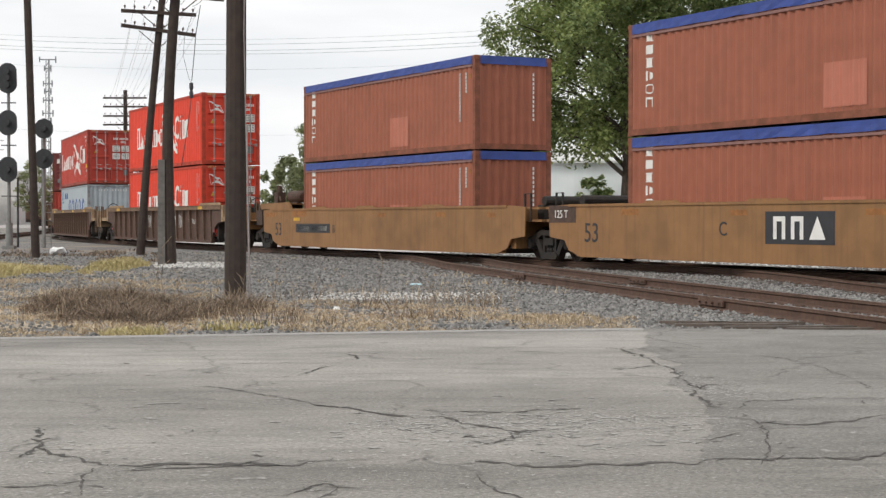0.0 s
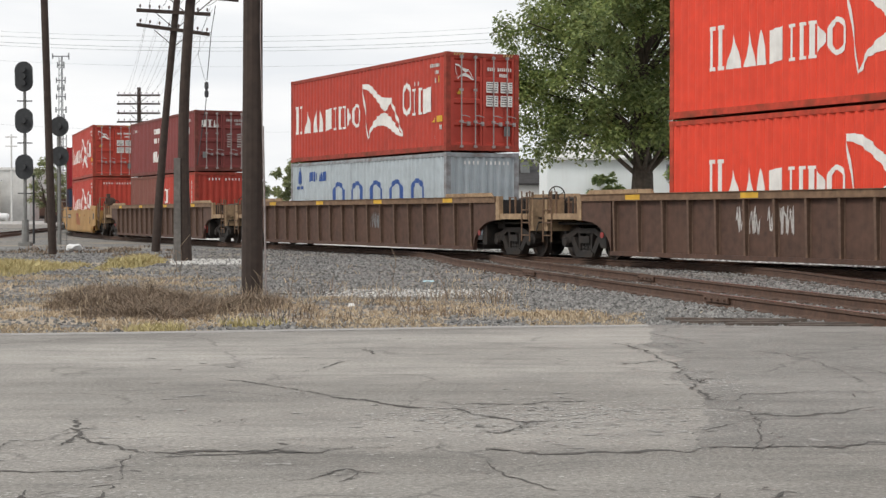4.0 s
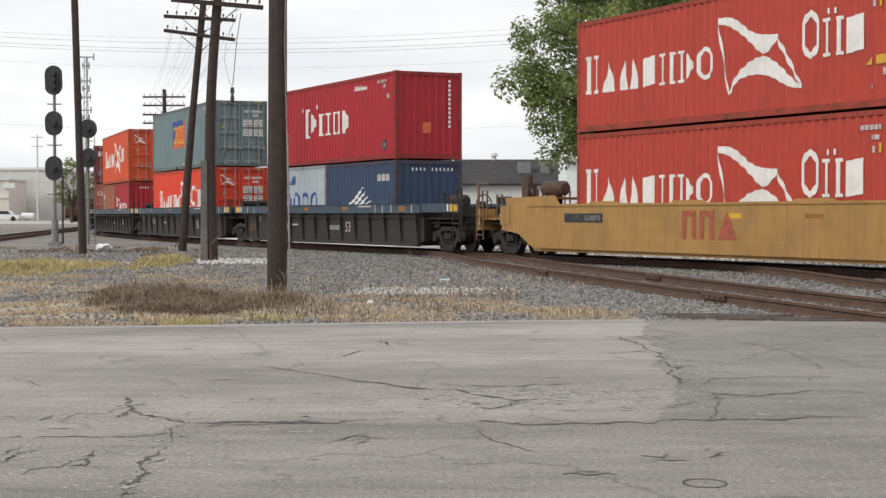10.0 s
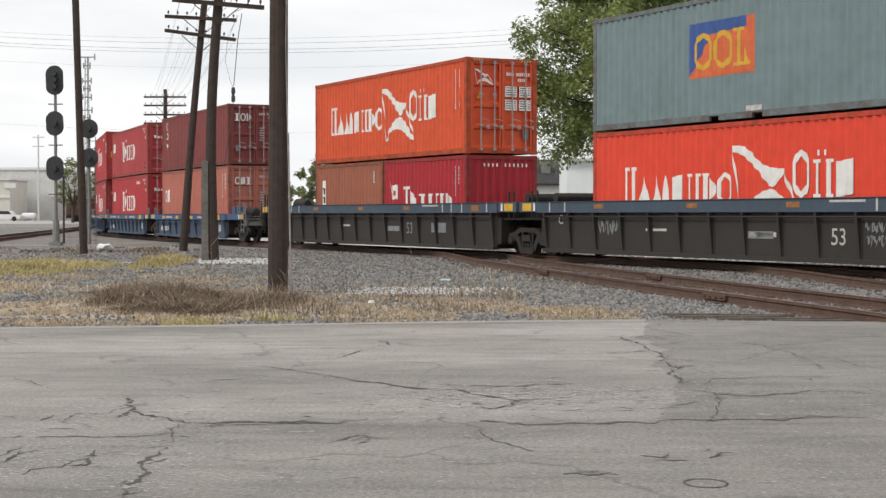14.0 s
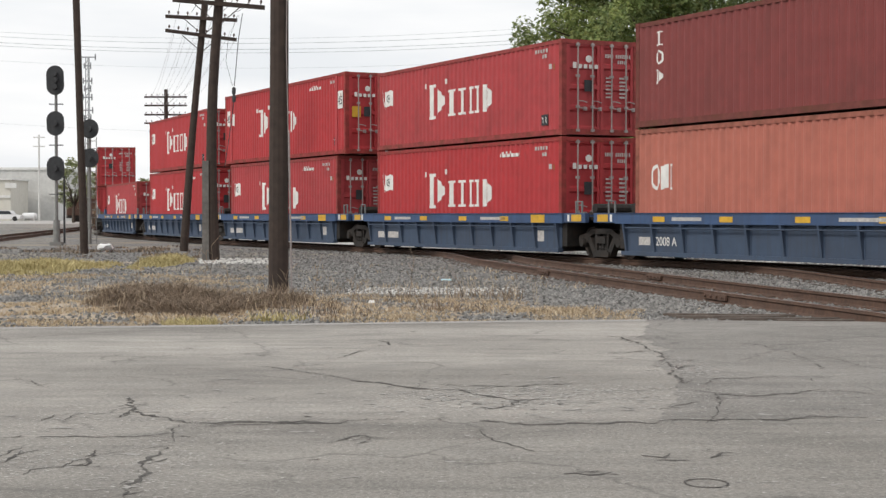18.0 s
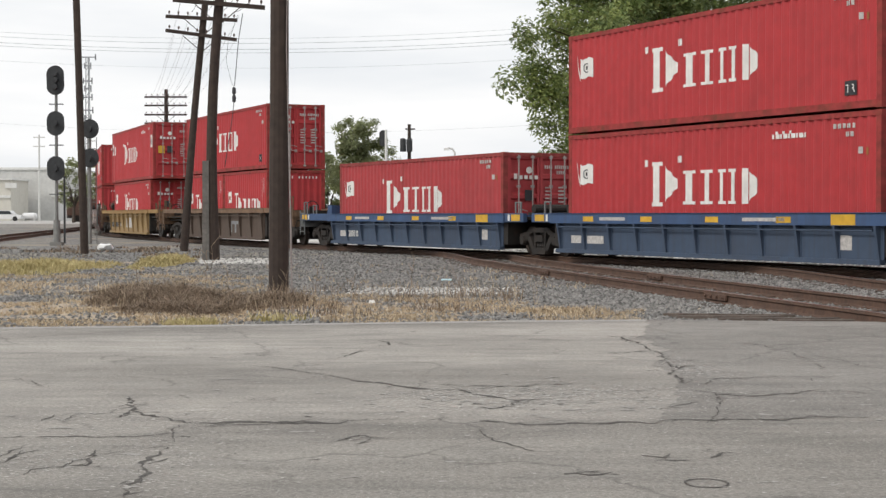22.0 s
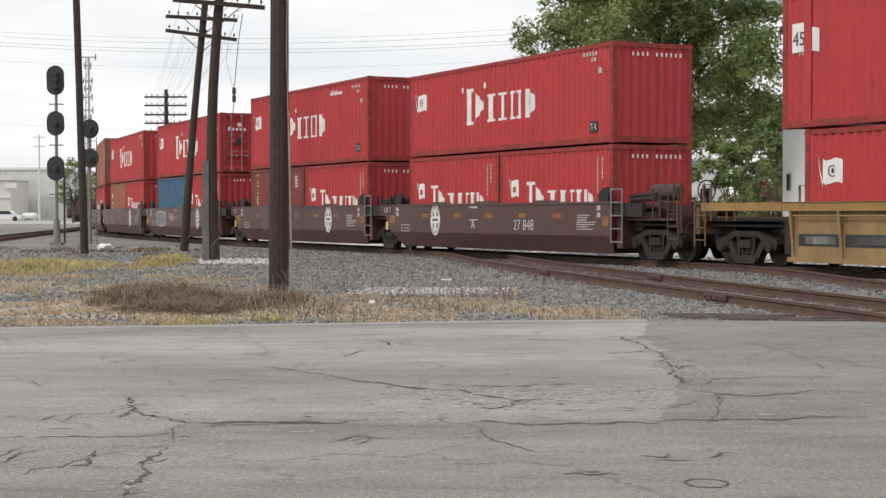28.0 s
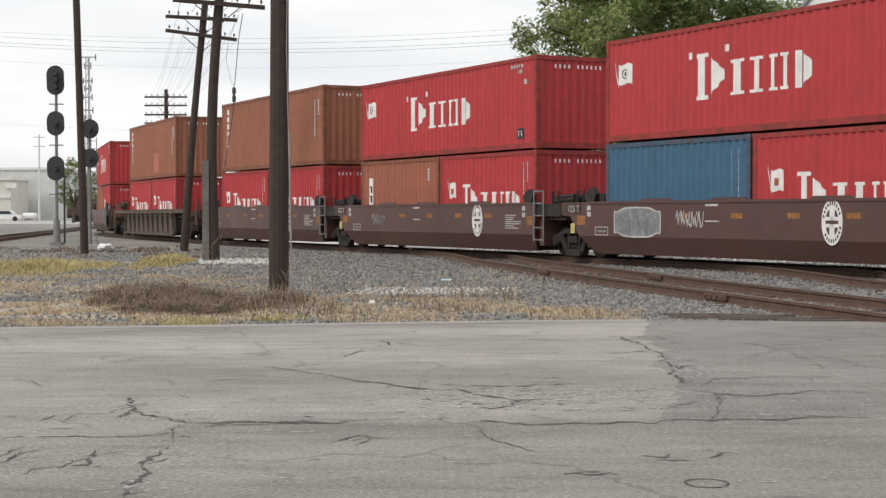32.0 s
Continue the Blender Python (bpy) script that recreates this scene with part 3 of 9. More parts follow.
def marking(slices, length, y_plane, proud=0.004):
    """Paint on a corrugated wall that faces -y: slices (x0, bottom0, top0, x1, bottom1, top1), following every rib."""
    s = Shape()
    kn = corrugation(length)
    xs = np.array([k[0] for k in kn])
    ys = np.array([k[1] for k in kn])
    for x0, b0, t0, x1, b1, t1 in slices:
        cuts = [x0] + [float(v) for v in xs if x0 + 0.004 < v < x1 - 0.004] + [x1]
        for a, b in zip(cuts, cuts[1:]):
            def lerp(p, q, v):
                return p + (q - p) * (v - x0) / (x1 - x0)
            ya, yb = float(np.interp(a, xs, ys)), float(np.interp(b, xs, ys))
            k = len(s.v)
            s.v += [(a, y_plane + ya - proud, lerp(b0, b1, a)), (b, y_plane + yb - proud, lerp(b0, b1, b)),
                    (b, y_plane + yb - proud, lerp(t0, t1, b)), (a, y_plane + ya - proud, lerp(t0, t1, a))]
            s.f.append((k, k + 1, k + 2, k + 3))
    me = bpy.data.meshes.new("marking")
    me.from_pydata(s.v, [], s.f)
    bm = bmesh.new()
    bm.from_mesh(me)
    bmesh.ops.remove_doubles(bm, verts=bm.verts, dist=0.0015)
    bm.to_mesh(me)
    bm.free()
    return me


def block(x, z, w, h, lean=0.0):
    return (x, z, z + h, x + w, z + lean, z + h + lean)


def bar_post(x, z, stem, wing, h):
    """A plain upright bar with small feet at both ends."""
    f = 0.09 * h
    return [block(x, z, wing, f), block(x, z + h - f, wing, f), block(x + wing, z, stem, h), block(x + wing + stem, z, wing, f), block(x + wing + stem, z + h - f, wing, f)]


def glyph(x, z, w, h, style):
    """A plain shape with the size and weight of one painted character; items are (x, bottom, top, x, bottom, top) in its own box."""
    if style == "foot":
        return bar_post(x + 0.02 * w, z, 0.30 * w, 0.14 * w, h) + [(x + 0.60 * w, z, z + 0.46 * h, x + w, z, z + 0.08 * h)]
    if style == "bar":
        return bar_post(x, z, 0.44 * w, 0.22 * w, h)
    if style == "arch":
        return bar_post(x, z, 0.20 * w, 0.10 * w, h) + bar_post(x + 0.60 * w, z, 0.18 * w, 0.10 * w, h)
    if style == "wedge":
        return bar_post(x, z, 0.24 * w, 0.10 * w, h) + [(x + 0.52 * w, z + 0.10 * h, z + 0.90 * h, x + 0.98 * w, z + 0.40 * h, z + 0.60 * h)]
    table = {
        "cup": ((0.02, 0.0, 1.0, 0.28, 0.0, 1.0), (0.28, 0.78, 1.0, 0.66, 0.78, 1.0), (0.66, 0.0, 1.0, 0.92, 0.0, 1.0)),
        "flag": ((0.04, 0.0, 1.0, 0.36, 0.0, 1.0), (0.46, 0.08, 0.92, 0.92, 0.34, 0.66)),
        "ring": ((0.0, 0.28, 0.72, 0.20, 0.08, 0.92), (0.20, 0.08, 0.28, 0.40, 0.0, 0.14), (0.20, 0.72, 0.92, 0.40, 0.86, 1.0), (0.40, 0.0, 0.14, 0.60, 0.0, 0.14), (0.40, 0.86, 1.0, 0.60, 0.86, 1.0),
                 (0.60, 0.0, 0.14, 0.80, 0.08, 0.28), (0.60, 0.86, 1.0, 0.80, 0.72, 0.92), (0.80, 0.08, 0.92, 1.0, 0.28, 0.72)),
        "peak": ((0.04, 0.0, 0.04, 0.50, 0.0, 1.0), (0.50, 0.0, 1.0, 0.96, 0.0, 0.04)),
        "twin": ((0.0, 0.0, 0.06, 0.26, 0.0, 1.0), (0.26, 0.0, 1.0, 0.48, 0.0, 0.06), (0.52, 0.0, 0.06, 0.74, 0.0, 1.0), (0.74, 0.0, 1.0, 1.0, 0.0, 0.06)),
        "block": ((0.0, 0.0, 0.92, 0.86, 0.08, 1.0),),
    }
    return [(x + a * w, z + b * h, z + c * h, x + d * w, z + e * h, z + f * h) for a, b, c, d, e, f in table[style]]


def band(x, z, w, h, knots):
    """Slices through knots (x, bottom, top), all given in shares of w and h."""
    p = [(x + a * w, z + b * h, z + c * h) for a, b, c in knots]
    return [(*a, *b) for a, b in zip(p, p[1:])]


def bow_tie(x, z, w, h):
    """A plain emblem: two curved white wings meeting at a waist, held in a thin slanted outline."""
    upper = ((0.0, 0.92, 1.0), (0.09, 0.90, 1.0), (0.18, 0.846, 0.976), (0.28, 0.76, 0.90), (0.37, 0.67, 0.80), (0.46, 0.56, 0.74), (0.53, 0.48, 0.71), (0.58, 0.47, 0.705), (0.66, 0.53, 0.69), (0.73, 0.64, 0.69))
    lower = ((0.13, 0.02, 0.05), (0.17, 0.05, 0.14), (0.24, 0.185, 0.27), (0.37, 0.225, 0.385), (0.47, 0.23, 0.43), (0.56, 0.215, 0.45), (0.65, 0.18, 0.40), (0.74, 0.12, 0.32), (0.82, 0.06, 0.23), (0.90, 0.02, 0.13), (1.0, 0.0, 0.03))
    return band(x, z, w, h, upper), band(x, z, w, h, lower), \
        band(x, z, w, h, ((0.0, 0.84, 0.93), (0.03, 0.60, 0.76), (0.13, 0.0, 0.10))), \
        band(x, z, w, h, ((0.73, 0.58, 0.66), (0.86, 0.30, 0.40), (1.0, 0.01, 0.06)))


def pennant(x, z, w, h):
    """A small waving flag on a slanted staff."""
    return band(x, z, w, h, ((0.06, 0.10, 1.0), (0.20, 0.02, 0.92), (0.40, 0.04, 0.94), (0.60, 0.12, 1.02), (0.80, 0.12, 1.02), (1.0, 0.06, 0.94))) + band(x, z, w, h, ((-0.10, 0.96, 1.16), (0.06, -0.08, 0.12)))


def small_print(x, z, n, w, h, gap=0.4):
    return [block(x + i * w * (1 + gap), z, w, h) for i in range(n)]


def upright_print(x, z, n, w, h):
    return [block(x, z - i * h * 1.3, w, h) for i in range(n)]


def row(x, z, items, colour, gap=0.2):
    """A row of bar shapes; items (width, height, style)."""
    out = []
    for w, h, style in items:
        out.append((glyph(x, z, w, h, style), colour))
        x += w + gap
    return out, x


def side_art(style, L, H):
    """Plain shapes in place of the painted name on a container's side: (slices, material) for each."""
    a, e = -L / 2, L / 2
    if style == "k":
        # mark, then a row of four, raised a little above the middle of the wall
        x, z = a + 0.325 * L, 0.5 * H - 0.44
        out = [(glyph(x - 0.10, z - 0.02, 1.12, 1.08, "wedge"), "white")]
        more, x2 = row(x + 1.24, z + 0.02, ((0.60, 0.80, "bar"), (0.48, 0.80, "bar"), (0.74, 0.80, "arch"), (0.66, 0.80, "flag")), "white", 0.16)
        out += more
        fx, fz = a + 0.36, 0.5 * H + 0.10
        out += [(small_print(x - 0.40, z + 0.96, 2, 0.08, 0.16, 0.4), "white"), (small_print(x + 1.02, z + 1.02, 2, 0.08, 0.16, 0.4), "white"),
                (pennant(fx, fz, 0.66, 0.56), "white"), (glyph(fx + 0.24, fz + 0.17, 0.22, 0.26, "ring"), "louver"), ([block(fx + 0.315, fz + 0.25, 0.07, 0.10)], "ink"),
                (small_print(e - 1.30, 0.885 * H, 7, 0.055, 0.10, 0.75), "worn_white"), (small_print(e - 0.95, 0.825 * H, 3, 0.055, 0.10, 0.75), "worn_white"),
                (upright_print(e - 0.52, 0.70 * H, 1, 0.10, 0.14), "worn_white"), ([block(e - 0.30, 0.69 * H, 0.09, 0.15)], "faded_orange"), ([block(e - 0.98, 0.115 * H, 0.36, 0.30)], "ink")]
        if H > 2.7:
            out += [(small_print(e - 3.35, 0.84 * H, 9, 0.10, 0.10, 0.35) + small_print(e - 3.22, 0.84 * H + 0.10, 3, 0.05, 0.06, 4.0), "white")]
        return out
    if style == "k20":
        z = 0.27 * H
        out = [(glyph(a + 1.40, z, 0.92, 1.0, "wedge"), "white")]
        more, _ = row(a + 2.55, z + 0.03, ((0.50, 0.72, "bar"), (0.38, 0.72, "bar"), (0.60, 0.72, "arch"), (0.54, 0.72, "flag")), "white", 0.14)
        return out + more + [(pennant(a + 0.42, z + 0.56, 0.50, 0.52), "white"), ([block(a + 0.62, z + 0.72, 0.10, 0.16)], "faint_red"), (upright_print(e - 0.66, 0.84 * H, 8, 0.05, 0.09), "worn_white"), (upright_print(e - 0.42, 0.84 * H, 5, 0.05, 0.09), "worn_white")]
    if style in ("ham", "ham_wide"):
        wide = style == "ham_wide"
        z, k = 0.5 * H - 0.46, 1.13 if wide else 0.97
        g = 0.15 if wide else 0.08
        out, x = row(a + (0.28 if wide else 1.30), z, ((0.56 * k, 0.98, "arch"), (0.58 * k, 0.76, "peak"), (0.80 * k, 0.76, "twin"), (0.54 * k, 0.76, "block"), (0.58 * k, 0.76, "arch"), (0.54 * k, 0.76, "wedge"), (0.56 * k, 0.76, "ring")), "white", g)
        ex, ew = (x + 0.06, 2.95) if wide else (x - 0.05, 2.5)
        out += [(p, "white") for p in bow_tie(ex, z - 0.44, ew, 1.80)]
        sx = ex + ew + (0.04 if wide else -0.36)
        more, x = row(sx, z + 0.16, ((0.56, 1.02, "ring"), (0.64, 0.80, "arch"), (0.62, 0.80, "block")), "white", 0.12)
        out += more + [(small_print(sx + 0.80, z + 1.04, 2, 0.11, 0.12, 0.9), "white")]
        if wide:
            return out + [(small_print(e - 0.95, 0.86 * H, 7, 0.07, 0.10, 0.3), "worn_white"), (small_print(e - 0.62, 0.79 * H, 2, 0.10, 0.10, 0.3), "worn_white"), ([block(e - 0.40, 0.70 * H, 0.10, 0.20)], "yellow"),
                          ([block(e - 0.55, 0.70 * H, 0.08, 0.14)], "worn_white"), ([block(e - 0.46, 0.30 * H, 0.32, 0.18)], "yellow"), ([(e - 0.74, 0.30 * H, 0.30 * H + 0.02, e - 0.60, 0.30 * H, 0.30 * H + 0.18)], "yellow"), ([block(e - 0.24, 0.22 * H, 0.09, 0.14)], "worn_white"), ([block(e - 0.62, 0.13 * H, 0.08, 0.10)], "worn_white")]
        return out + [(upright_print(e - 0.60, 0.86 * H, 13, 0.09, 0.072), "white"), (upright_print(e - 0.32, 0.86 * H, 6, 0.08, 0.072), "white"),
                ([block(e - 0.34, 0.58 * H, 0.10, 0.10)], "faded_orange"), ([block(e - 0.34, 0.49 * H, 0.12, 0.16)], "worn_white"), ([(e - 0.42, 0.40 * H, 0.40 * H + 0.04, e - 0.22, 0.40 * H, 0.40 * H + 0.18)], "orange")]
    if style == "column":
        out = [(glyph(a + 0.5, 0.83 * H - i * 0.30, 0.36, 0.22, ("bar", "block", "bar", "flag", "ring", "cup")[i]), "white") for i in range(6)]
        return out + [(upright_print(e - 0.78, 0.80 * H, 14, 0.06, 0.075), "worn_white"), (upright_print(e - 0.45, 0.80 * H, 6, 0.06, 0.075), "worn_white"), ([block(e - 0.22, 0.76 * H, 0.08, 0.12)], "faded_orange"), ([block(a + 0.56 * L, 0.10 * H, 1.2, 0.34 * H)], "fresh_patch")]
    if style == "column_pale":
        return [([block(a + 0.42, 0.12 * H, 0.34, 0.66 * H)], "white")] + [(glyph(a + 0.48, 0.22 * H + i * 0.32, 0.22, 0.22, "cup"), "ink") for i in range(4)] + [(upright_print(e - 0.7, 0.84 * H, 4, 0.2, 0.08), "worn_white")]
    if style == "column_yellow":
        return [(glyph(a + 0.5, 0.80 * H - i * 0.44, 0.34, 0.34, ("ring", "ring", "foot", "bar")[i]), "worn_yellow") for i in range(4)] + [(upright_print(e - 0.8, 0.84 * H, 4, 0.22, 0.09), "worn_white")]
    if style == "cos":
        if L > 8:
            out, x = row(a + 3.6, 0.34 * H, ((0.95, 0.98, "ring"),) * 5, "ink_blue", 0.55)
        else:
            out, x = row(a + 0.75, 0.30 * H, ((0.66, 0.85, "ring"),) * 5, "ink_blue", 0.24)
        more, _ = row(a + (1.5 if L > 8 else 1.25), 0.74 * H, ((0.34, 0.34, "block"), (0.34, 0.34, "flag"), (0.34, 0.34, "twin"), (0.34, 0.34, "block")), "ink_blue", 0.08)
        return out + more + [(glyph(a + 0.46, 0.72 * H, 0.40, 0.50, "peak"), "ink_blue"), ([block(a + 0.645, 0.70 * H, 0.03, 0.60)], "ink_blue"), (small_print(a + 0.38, 0.645 * H, 4, 0.12, 0.10, 0.25), "ink_blue")]
    if style == "ccl":
        x = a + 0.345 * L
        out = [([block(x, 0.36 * H, 2.55, 0.44 * H)], "orange"), ([(x, 0.36 * H, 0.803 * H, x + 0.9, 0.70 * H, 0.803 * H), (x + 0.9, 0.70 * H, 0.803 * H, x + 2.2, 0.72 * H, 0.803 * H)], "ink_blue")]
        more, _ = row(x + 0.2, 0.42 * H, ((0.74, 0.86, "ring"), (0.74, 0.86, "ring"), (0.60, 0.86, "foot")), "yellow", 0.04)
        return out + more + [(small_print(e - 1.75, 0.88 * H, 4, 0.2, 0.12, 0.1), "worn_white"), (small_print(e - 1.3, 0.82 * H, 2, 0.15, 0.1, 0.1), "worn_white"), (small_print(a + 6.3, 0.06 * H, 2, 0.3, 0.12, 0.1), "worn_white")]
    if style == "zim":
        out, _ = row(a + 4.5, 0.22 * H, ((0.42, 0.50, "block"), (0.26, 0.50, "bar"), (0.50, 0.50, "twin")), "white", 0.05)
        return out + [(small_print(a + 4.55, 0.72 * H, 4, 0.24, 0.24, 0.3), "white"), (small_print(a + 4.7, 0.56 * H, 3, 0.24, 0.22, 0.4), "white"), (small_print(a + 0.5, 0.82 * H, 5, 0.13, 0.12), "worn_white"), (small_print(e - 1.5, 0.82 * H, 6, 0.12, 0.12), "worn_white"), (small_print(e - 1.2, 0.62 * H, 3, 0.12, 0.3), "worn_white")]
    if style == "cai":
        out, _ = row(a + 0.55, 0.48 * H, ((0.36, 0.62, "ring"), (0.36, 0.62, "block"), (0.16, 0.62, "bar")), "white", 0.02)
        return out + [(upright_print(e - 0.8, 0.84 * H, 6, 0.06, 0.14), "worn_white"), (upright_print(e - 0.45, 0.84 * H, 4, 0.06, 0.14), "worn_white")]
    if style == "tex":
        return [(glyph(a + 0.7, 0.76 * H - i * 0.46, 0.3, 0.34, ("bar", "ring", "wedge")[i]), "white") for i in range(3)] + [(upright_print(e - 0.9, 0.84 * H, 7, 0.06, 0.16), "worn_white")]
    if style == "c20":
        out, _ = row(a + 0.45, 0.50 * H, ((0.36, 0.66, "ring"), (0.36, 0.66, "block"), (0.16, 0.66, "bar")), "white", 0.02)
        return out + [(upright_print(e - 0.5, 0.8 * H, 6, 0.06, 0.16), "worn_white")]
    if style == "wing":
        f = [(band(a + 1.9, 0.26 * H + 0.15 * i, 1.9 - 0.22 * i, 0.62, ((0.0, 0.0, 0.10), (0.35, 0.16, 0.34), (0.70, 0.52, 0.74), (1.0, 0.96, 1.0))), "white") for i in range(4)]
        more, _ = row(a + 1.15, 0.15 * H, ((0.24, 0.30, "twin"), (0.24, 0.30, "ring"), (0.20, 0.30, "foot"), (0.24, 0.30, "ring"), (0.24, 0.30, "ring"), (0.12, 0.30, "bar"), (0.22, 0.30, "block"), (0.2, 0.30, "flag"), (0.12, 0.30, "bar"), (0.24, 0.30, "ring")), "white", 0.09)
        return f + more + [(small_print(e - 1.3, 0.74 * H, 3, 0.28, 0.22, 0.1), "worn_white")]
    if style == "plain20":
        return [(upright_print(e - 0.6, 0.82 * H, 6, 0.06, 0.16), "worn_white"), (upright_print(e - 0.35, 0.82 * H, 6, 0.06, 0.16), "worn_white")]
    return []


def door_shape(H):
    """One leaf, hinge edge at y=0, with broad pressed channels."""
    w = WIDE / 2 - 0.17
    z0, z1 = 0.17, H - 0.13
    s = Shape()
    n = 4
    band = (z1 - z0) / n
    prof = [(z0, 0.0)]
    for i in range(n):
        b = z0 + i * band
        prof += [(b + 0.05, 0.0), (b + 0.10, -0.06), (b + band - 0.10, -0.06), (b + band - 0.05, 0.0)]
    prof.append((z1, 0.0))
    for (za, xa), (zb, xb) in zip(prof, prof[1:]):
        k = len(s.v)
        s.v += [(xa, 0.10, za), (xa, w - 0.08, za), (xb, w - 0.08, zb), (xb, 0.10, zb)]
        s.f.append((k, k + 1, k + 2, k + 3))
    s.box(-0.05, 0.006, 0.0, 0.10, z0, z1)
    s.box(-0.05, 0.006, w - 0.08, w, z0, z1)
    return s


def lock_bar_shape(H):
    s = Shape()
    s.tube((0.045, 0, 0.10), (0.045, 0, H - 0.08), 0.021, n=8)
    for z in (0.14, 0.30 * H, 0.62 * H, H - 0.14):
        s.box(0.0, 0.07, -0.05, 0.05, z - 0.035, z + 0.035)
    s.pipe([(0.06, 0, 0.36 * H), (0.075, 0.12, 0.36 * H), (0.075, 0.27, 0.345 * H)], 0.016, 5)
    s.pipe([(0.06, 0, 0.29 * H), (0.075, 0.12, 0.285 * H), (0.075, 0.25, 0.275 * H)], 0.016, 5)
    s.box(0.0, 0.05, 0.19, 0.29, 0.26 * H, 0.30 * H)
    return s


def casting_shape():
    s = Shape()
    s.box(-0.089, 0.089, -0.081, 0.081, -0.059, 0.059, 0.006)
    s.box(-0.05, 0.05, -0.084, -0.08, -0.03, 0.03)
    return s


def container(feet, colour, H, art="", end="door", tarp=False, marks=True, label="", mat_name="", overhang=False):
    """A steel shipping container; +x is its leading end, -y the side with the sun on it."""
    L = LENGTHS[feet]
    mat, edge = M[colour], M["edge_" + colour]
    root = thing("shipping_container", label, "container", "containers on the train")
    post = 0.16
    wall = shared(("wall", feet, H), lambda: corrugated_wall(L - 2 * post, 0.16, H - 0.11))
    part("side_wall", wall, mat, root, at=pose(0, -WIDE / 2 + 0.012, 0))
    part("side_wall", wall, mat, root, at=pose(0, WIDE / 2 - 0.012, 0, 0, 0, 180))

    def roof():
        s = Shape()
        kn = corrugation(L - 0.3)
        for (xa, ia), (xb, ib) in zip(kn, kn[1:]):
            k = len(s.v)
            s.v += [(xa, -WIDE / 2 + 0.06, H - 0.02 - ia * 0.5), (xb, -WIDE / 2 + 0.06, H - 0.02 - ib * 0.5), (xb, WIDE / 2 - 0.06, H - 0.02 - ib * 0.5), (xa, WIDE / 2 - 0.06, H - 0.02 - ia * 0.5)]
            s.f.append((k, k + 1, k + 2, k + 3))
        s.box(-L / 2 + 0.15, L / 2 - 0.15, -WIDE / 2 + 0.06, WIDE / 2 - 0.06, H - 0.09, H - 0.05)
        return s.mesh("roof")
    part("roof", shared(("roof", feet, H), roof), mat, root)
    rail_y = WIDE / 2 - (0.12 if tarp else 0.04)
    part("top_rail", shared(("trail", feet, H), lambda: Shape().box(-L / 2 + 0.15, L / 2 - 0.15, -0.035, 0.035, -0.06, 0.045).mesh("top_rail")), edge, root, at=pose(0, -rail_y, H - 0.055))
    part("top_rail", _meshes[("trail", feet, H)], edge, root, at=pose(0, rail_y, H - 0.055))

    pockets = feet == 20 or art == "ccl"

    def base():
        s = Shape()
        for y in (-WIDE / 2 + 0.04, WIDE / 2 - 0.04):
            if not pockets:
                s.box(-L / 2 + 0.15, L / 2 - 0.15, y - 0.04, y + 0.04, 0.02, 0.165)
                continue
            s.box(-L / 2 + 0.15, -1.0, y - 0.04, y + 0.04, 0.02, 0.165)
            s.box(-0.62, 0.62, y - 0.04, y + 0.04, 0.02, 0.165)
            s.box(1.0, L / 2 - 0.15, y - 0.04, y + 0.04, 0.02, 0.165)
            for x0 in (-1.0, 0.62):
                s.box(x0, x0 + 0.38, y - 0.04, y + 0.04, 0.13, 0.165)
        s.box(-L / 2 + 0.1, L / 2 - 0.1, -WIDE / 2 + 0.1, WIDE / 2 - 0.1, 0.12, 0.16)
        return s.mesh("bottom_frame")
    part("bottom_frame", shared(("base", feet, pockets), base), edge, root)
    pm = shared(("post", H), lambda: Shape().box(-0.075, 0.075, -0.075, 0.075, 0.1, H - 0.1, 0.0).mesh("corner_post"))
    cm = shared("casting", lambda: casting_shape().mesh("corner_casting"))
    px = 6.096 - 0.09 if feet == 45 else L / 2 - 0.09
    for x in (-L / 2 + 0.082, L / 2 - 0.082):
        for y in (-WIDE / 2 + 0.078, WIDE / 2 - 0.078):
            part("corner_post", pm, edge, root, at=pose(x, y, 0))
            for z in (0.06, H - 0.058):
                part("corner_casting", cm, edge, root, at=pose(x, y, z, 0, 0, 0 if y < 0 else 180))
    if feet == 45:
        for x in (-px, px):
            part("corner_post", shared(("rib45", H), lambda: Shape().box(-0.12, 0.12, -0.04, 0.02, 0.1, H - 0.1).mesh("corner_post")), mat, root, at=pose(x, -WIDE / 2 + 0.03, 0))
    for x, turn in ((L / 2, 0), (-L / 2, 180)):
        part("door_header", shared("header", lambda: Shape().box(-0.06, 0.0, -WIDE / 2 + 0.16, WIDE / 2 - 0.16, -0.13, -0.01).mesh("door_header")), edge, root, at=pose(x - (math.copysign(0.08, x) if tarp else 0), 0, H, 0, 0, turn))
        part("door_sill", shared("sill", lambda: Shape().box(-0.06, 0.0, -WIDE / 2 + 0.16, WIDE / 2 - 0.16, 0.02, 0.17).mesh("door_sill")), edge, root, at=pose(x, 0, 0, 0, 0, turn))
    ew = shared(("endwall", H), lambda: corrugated_wall(WIDE - 2 * post, 0.17, H - 0.13))
    part("end_wall", ew, mat, root, at=pose(-L / 2 + 0.025, 0, 0, 0, 0, -90))
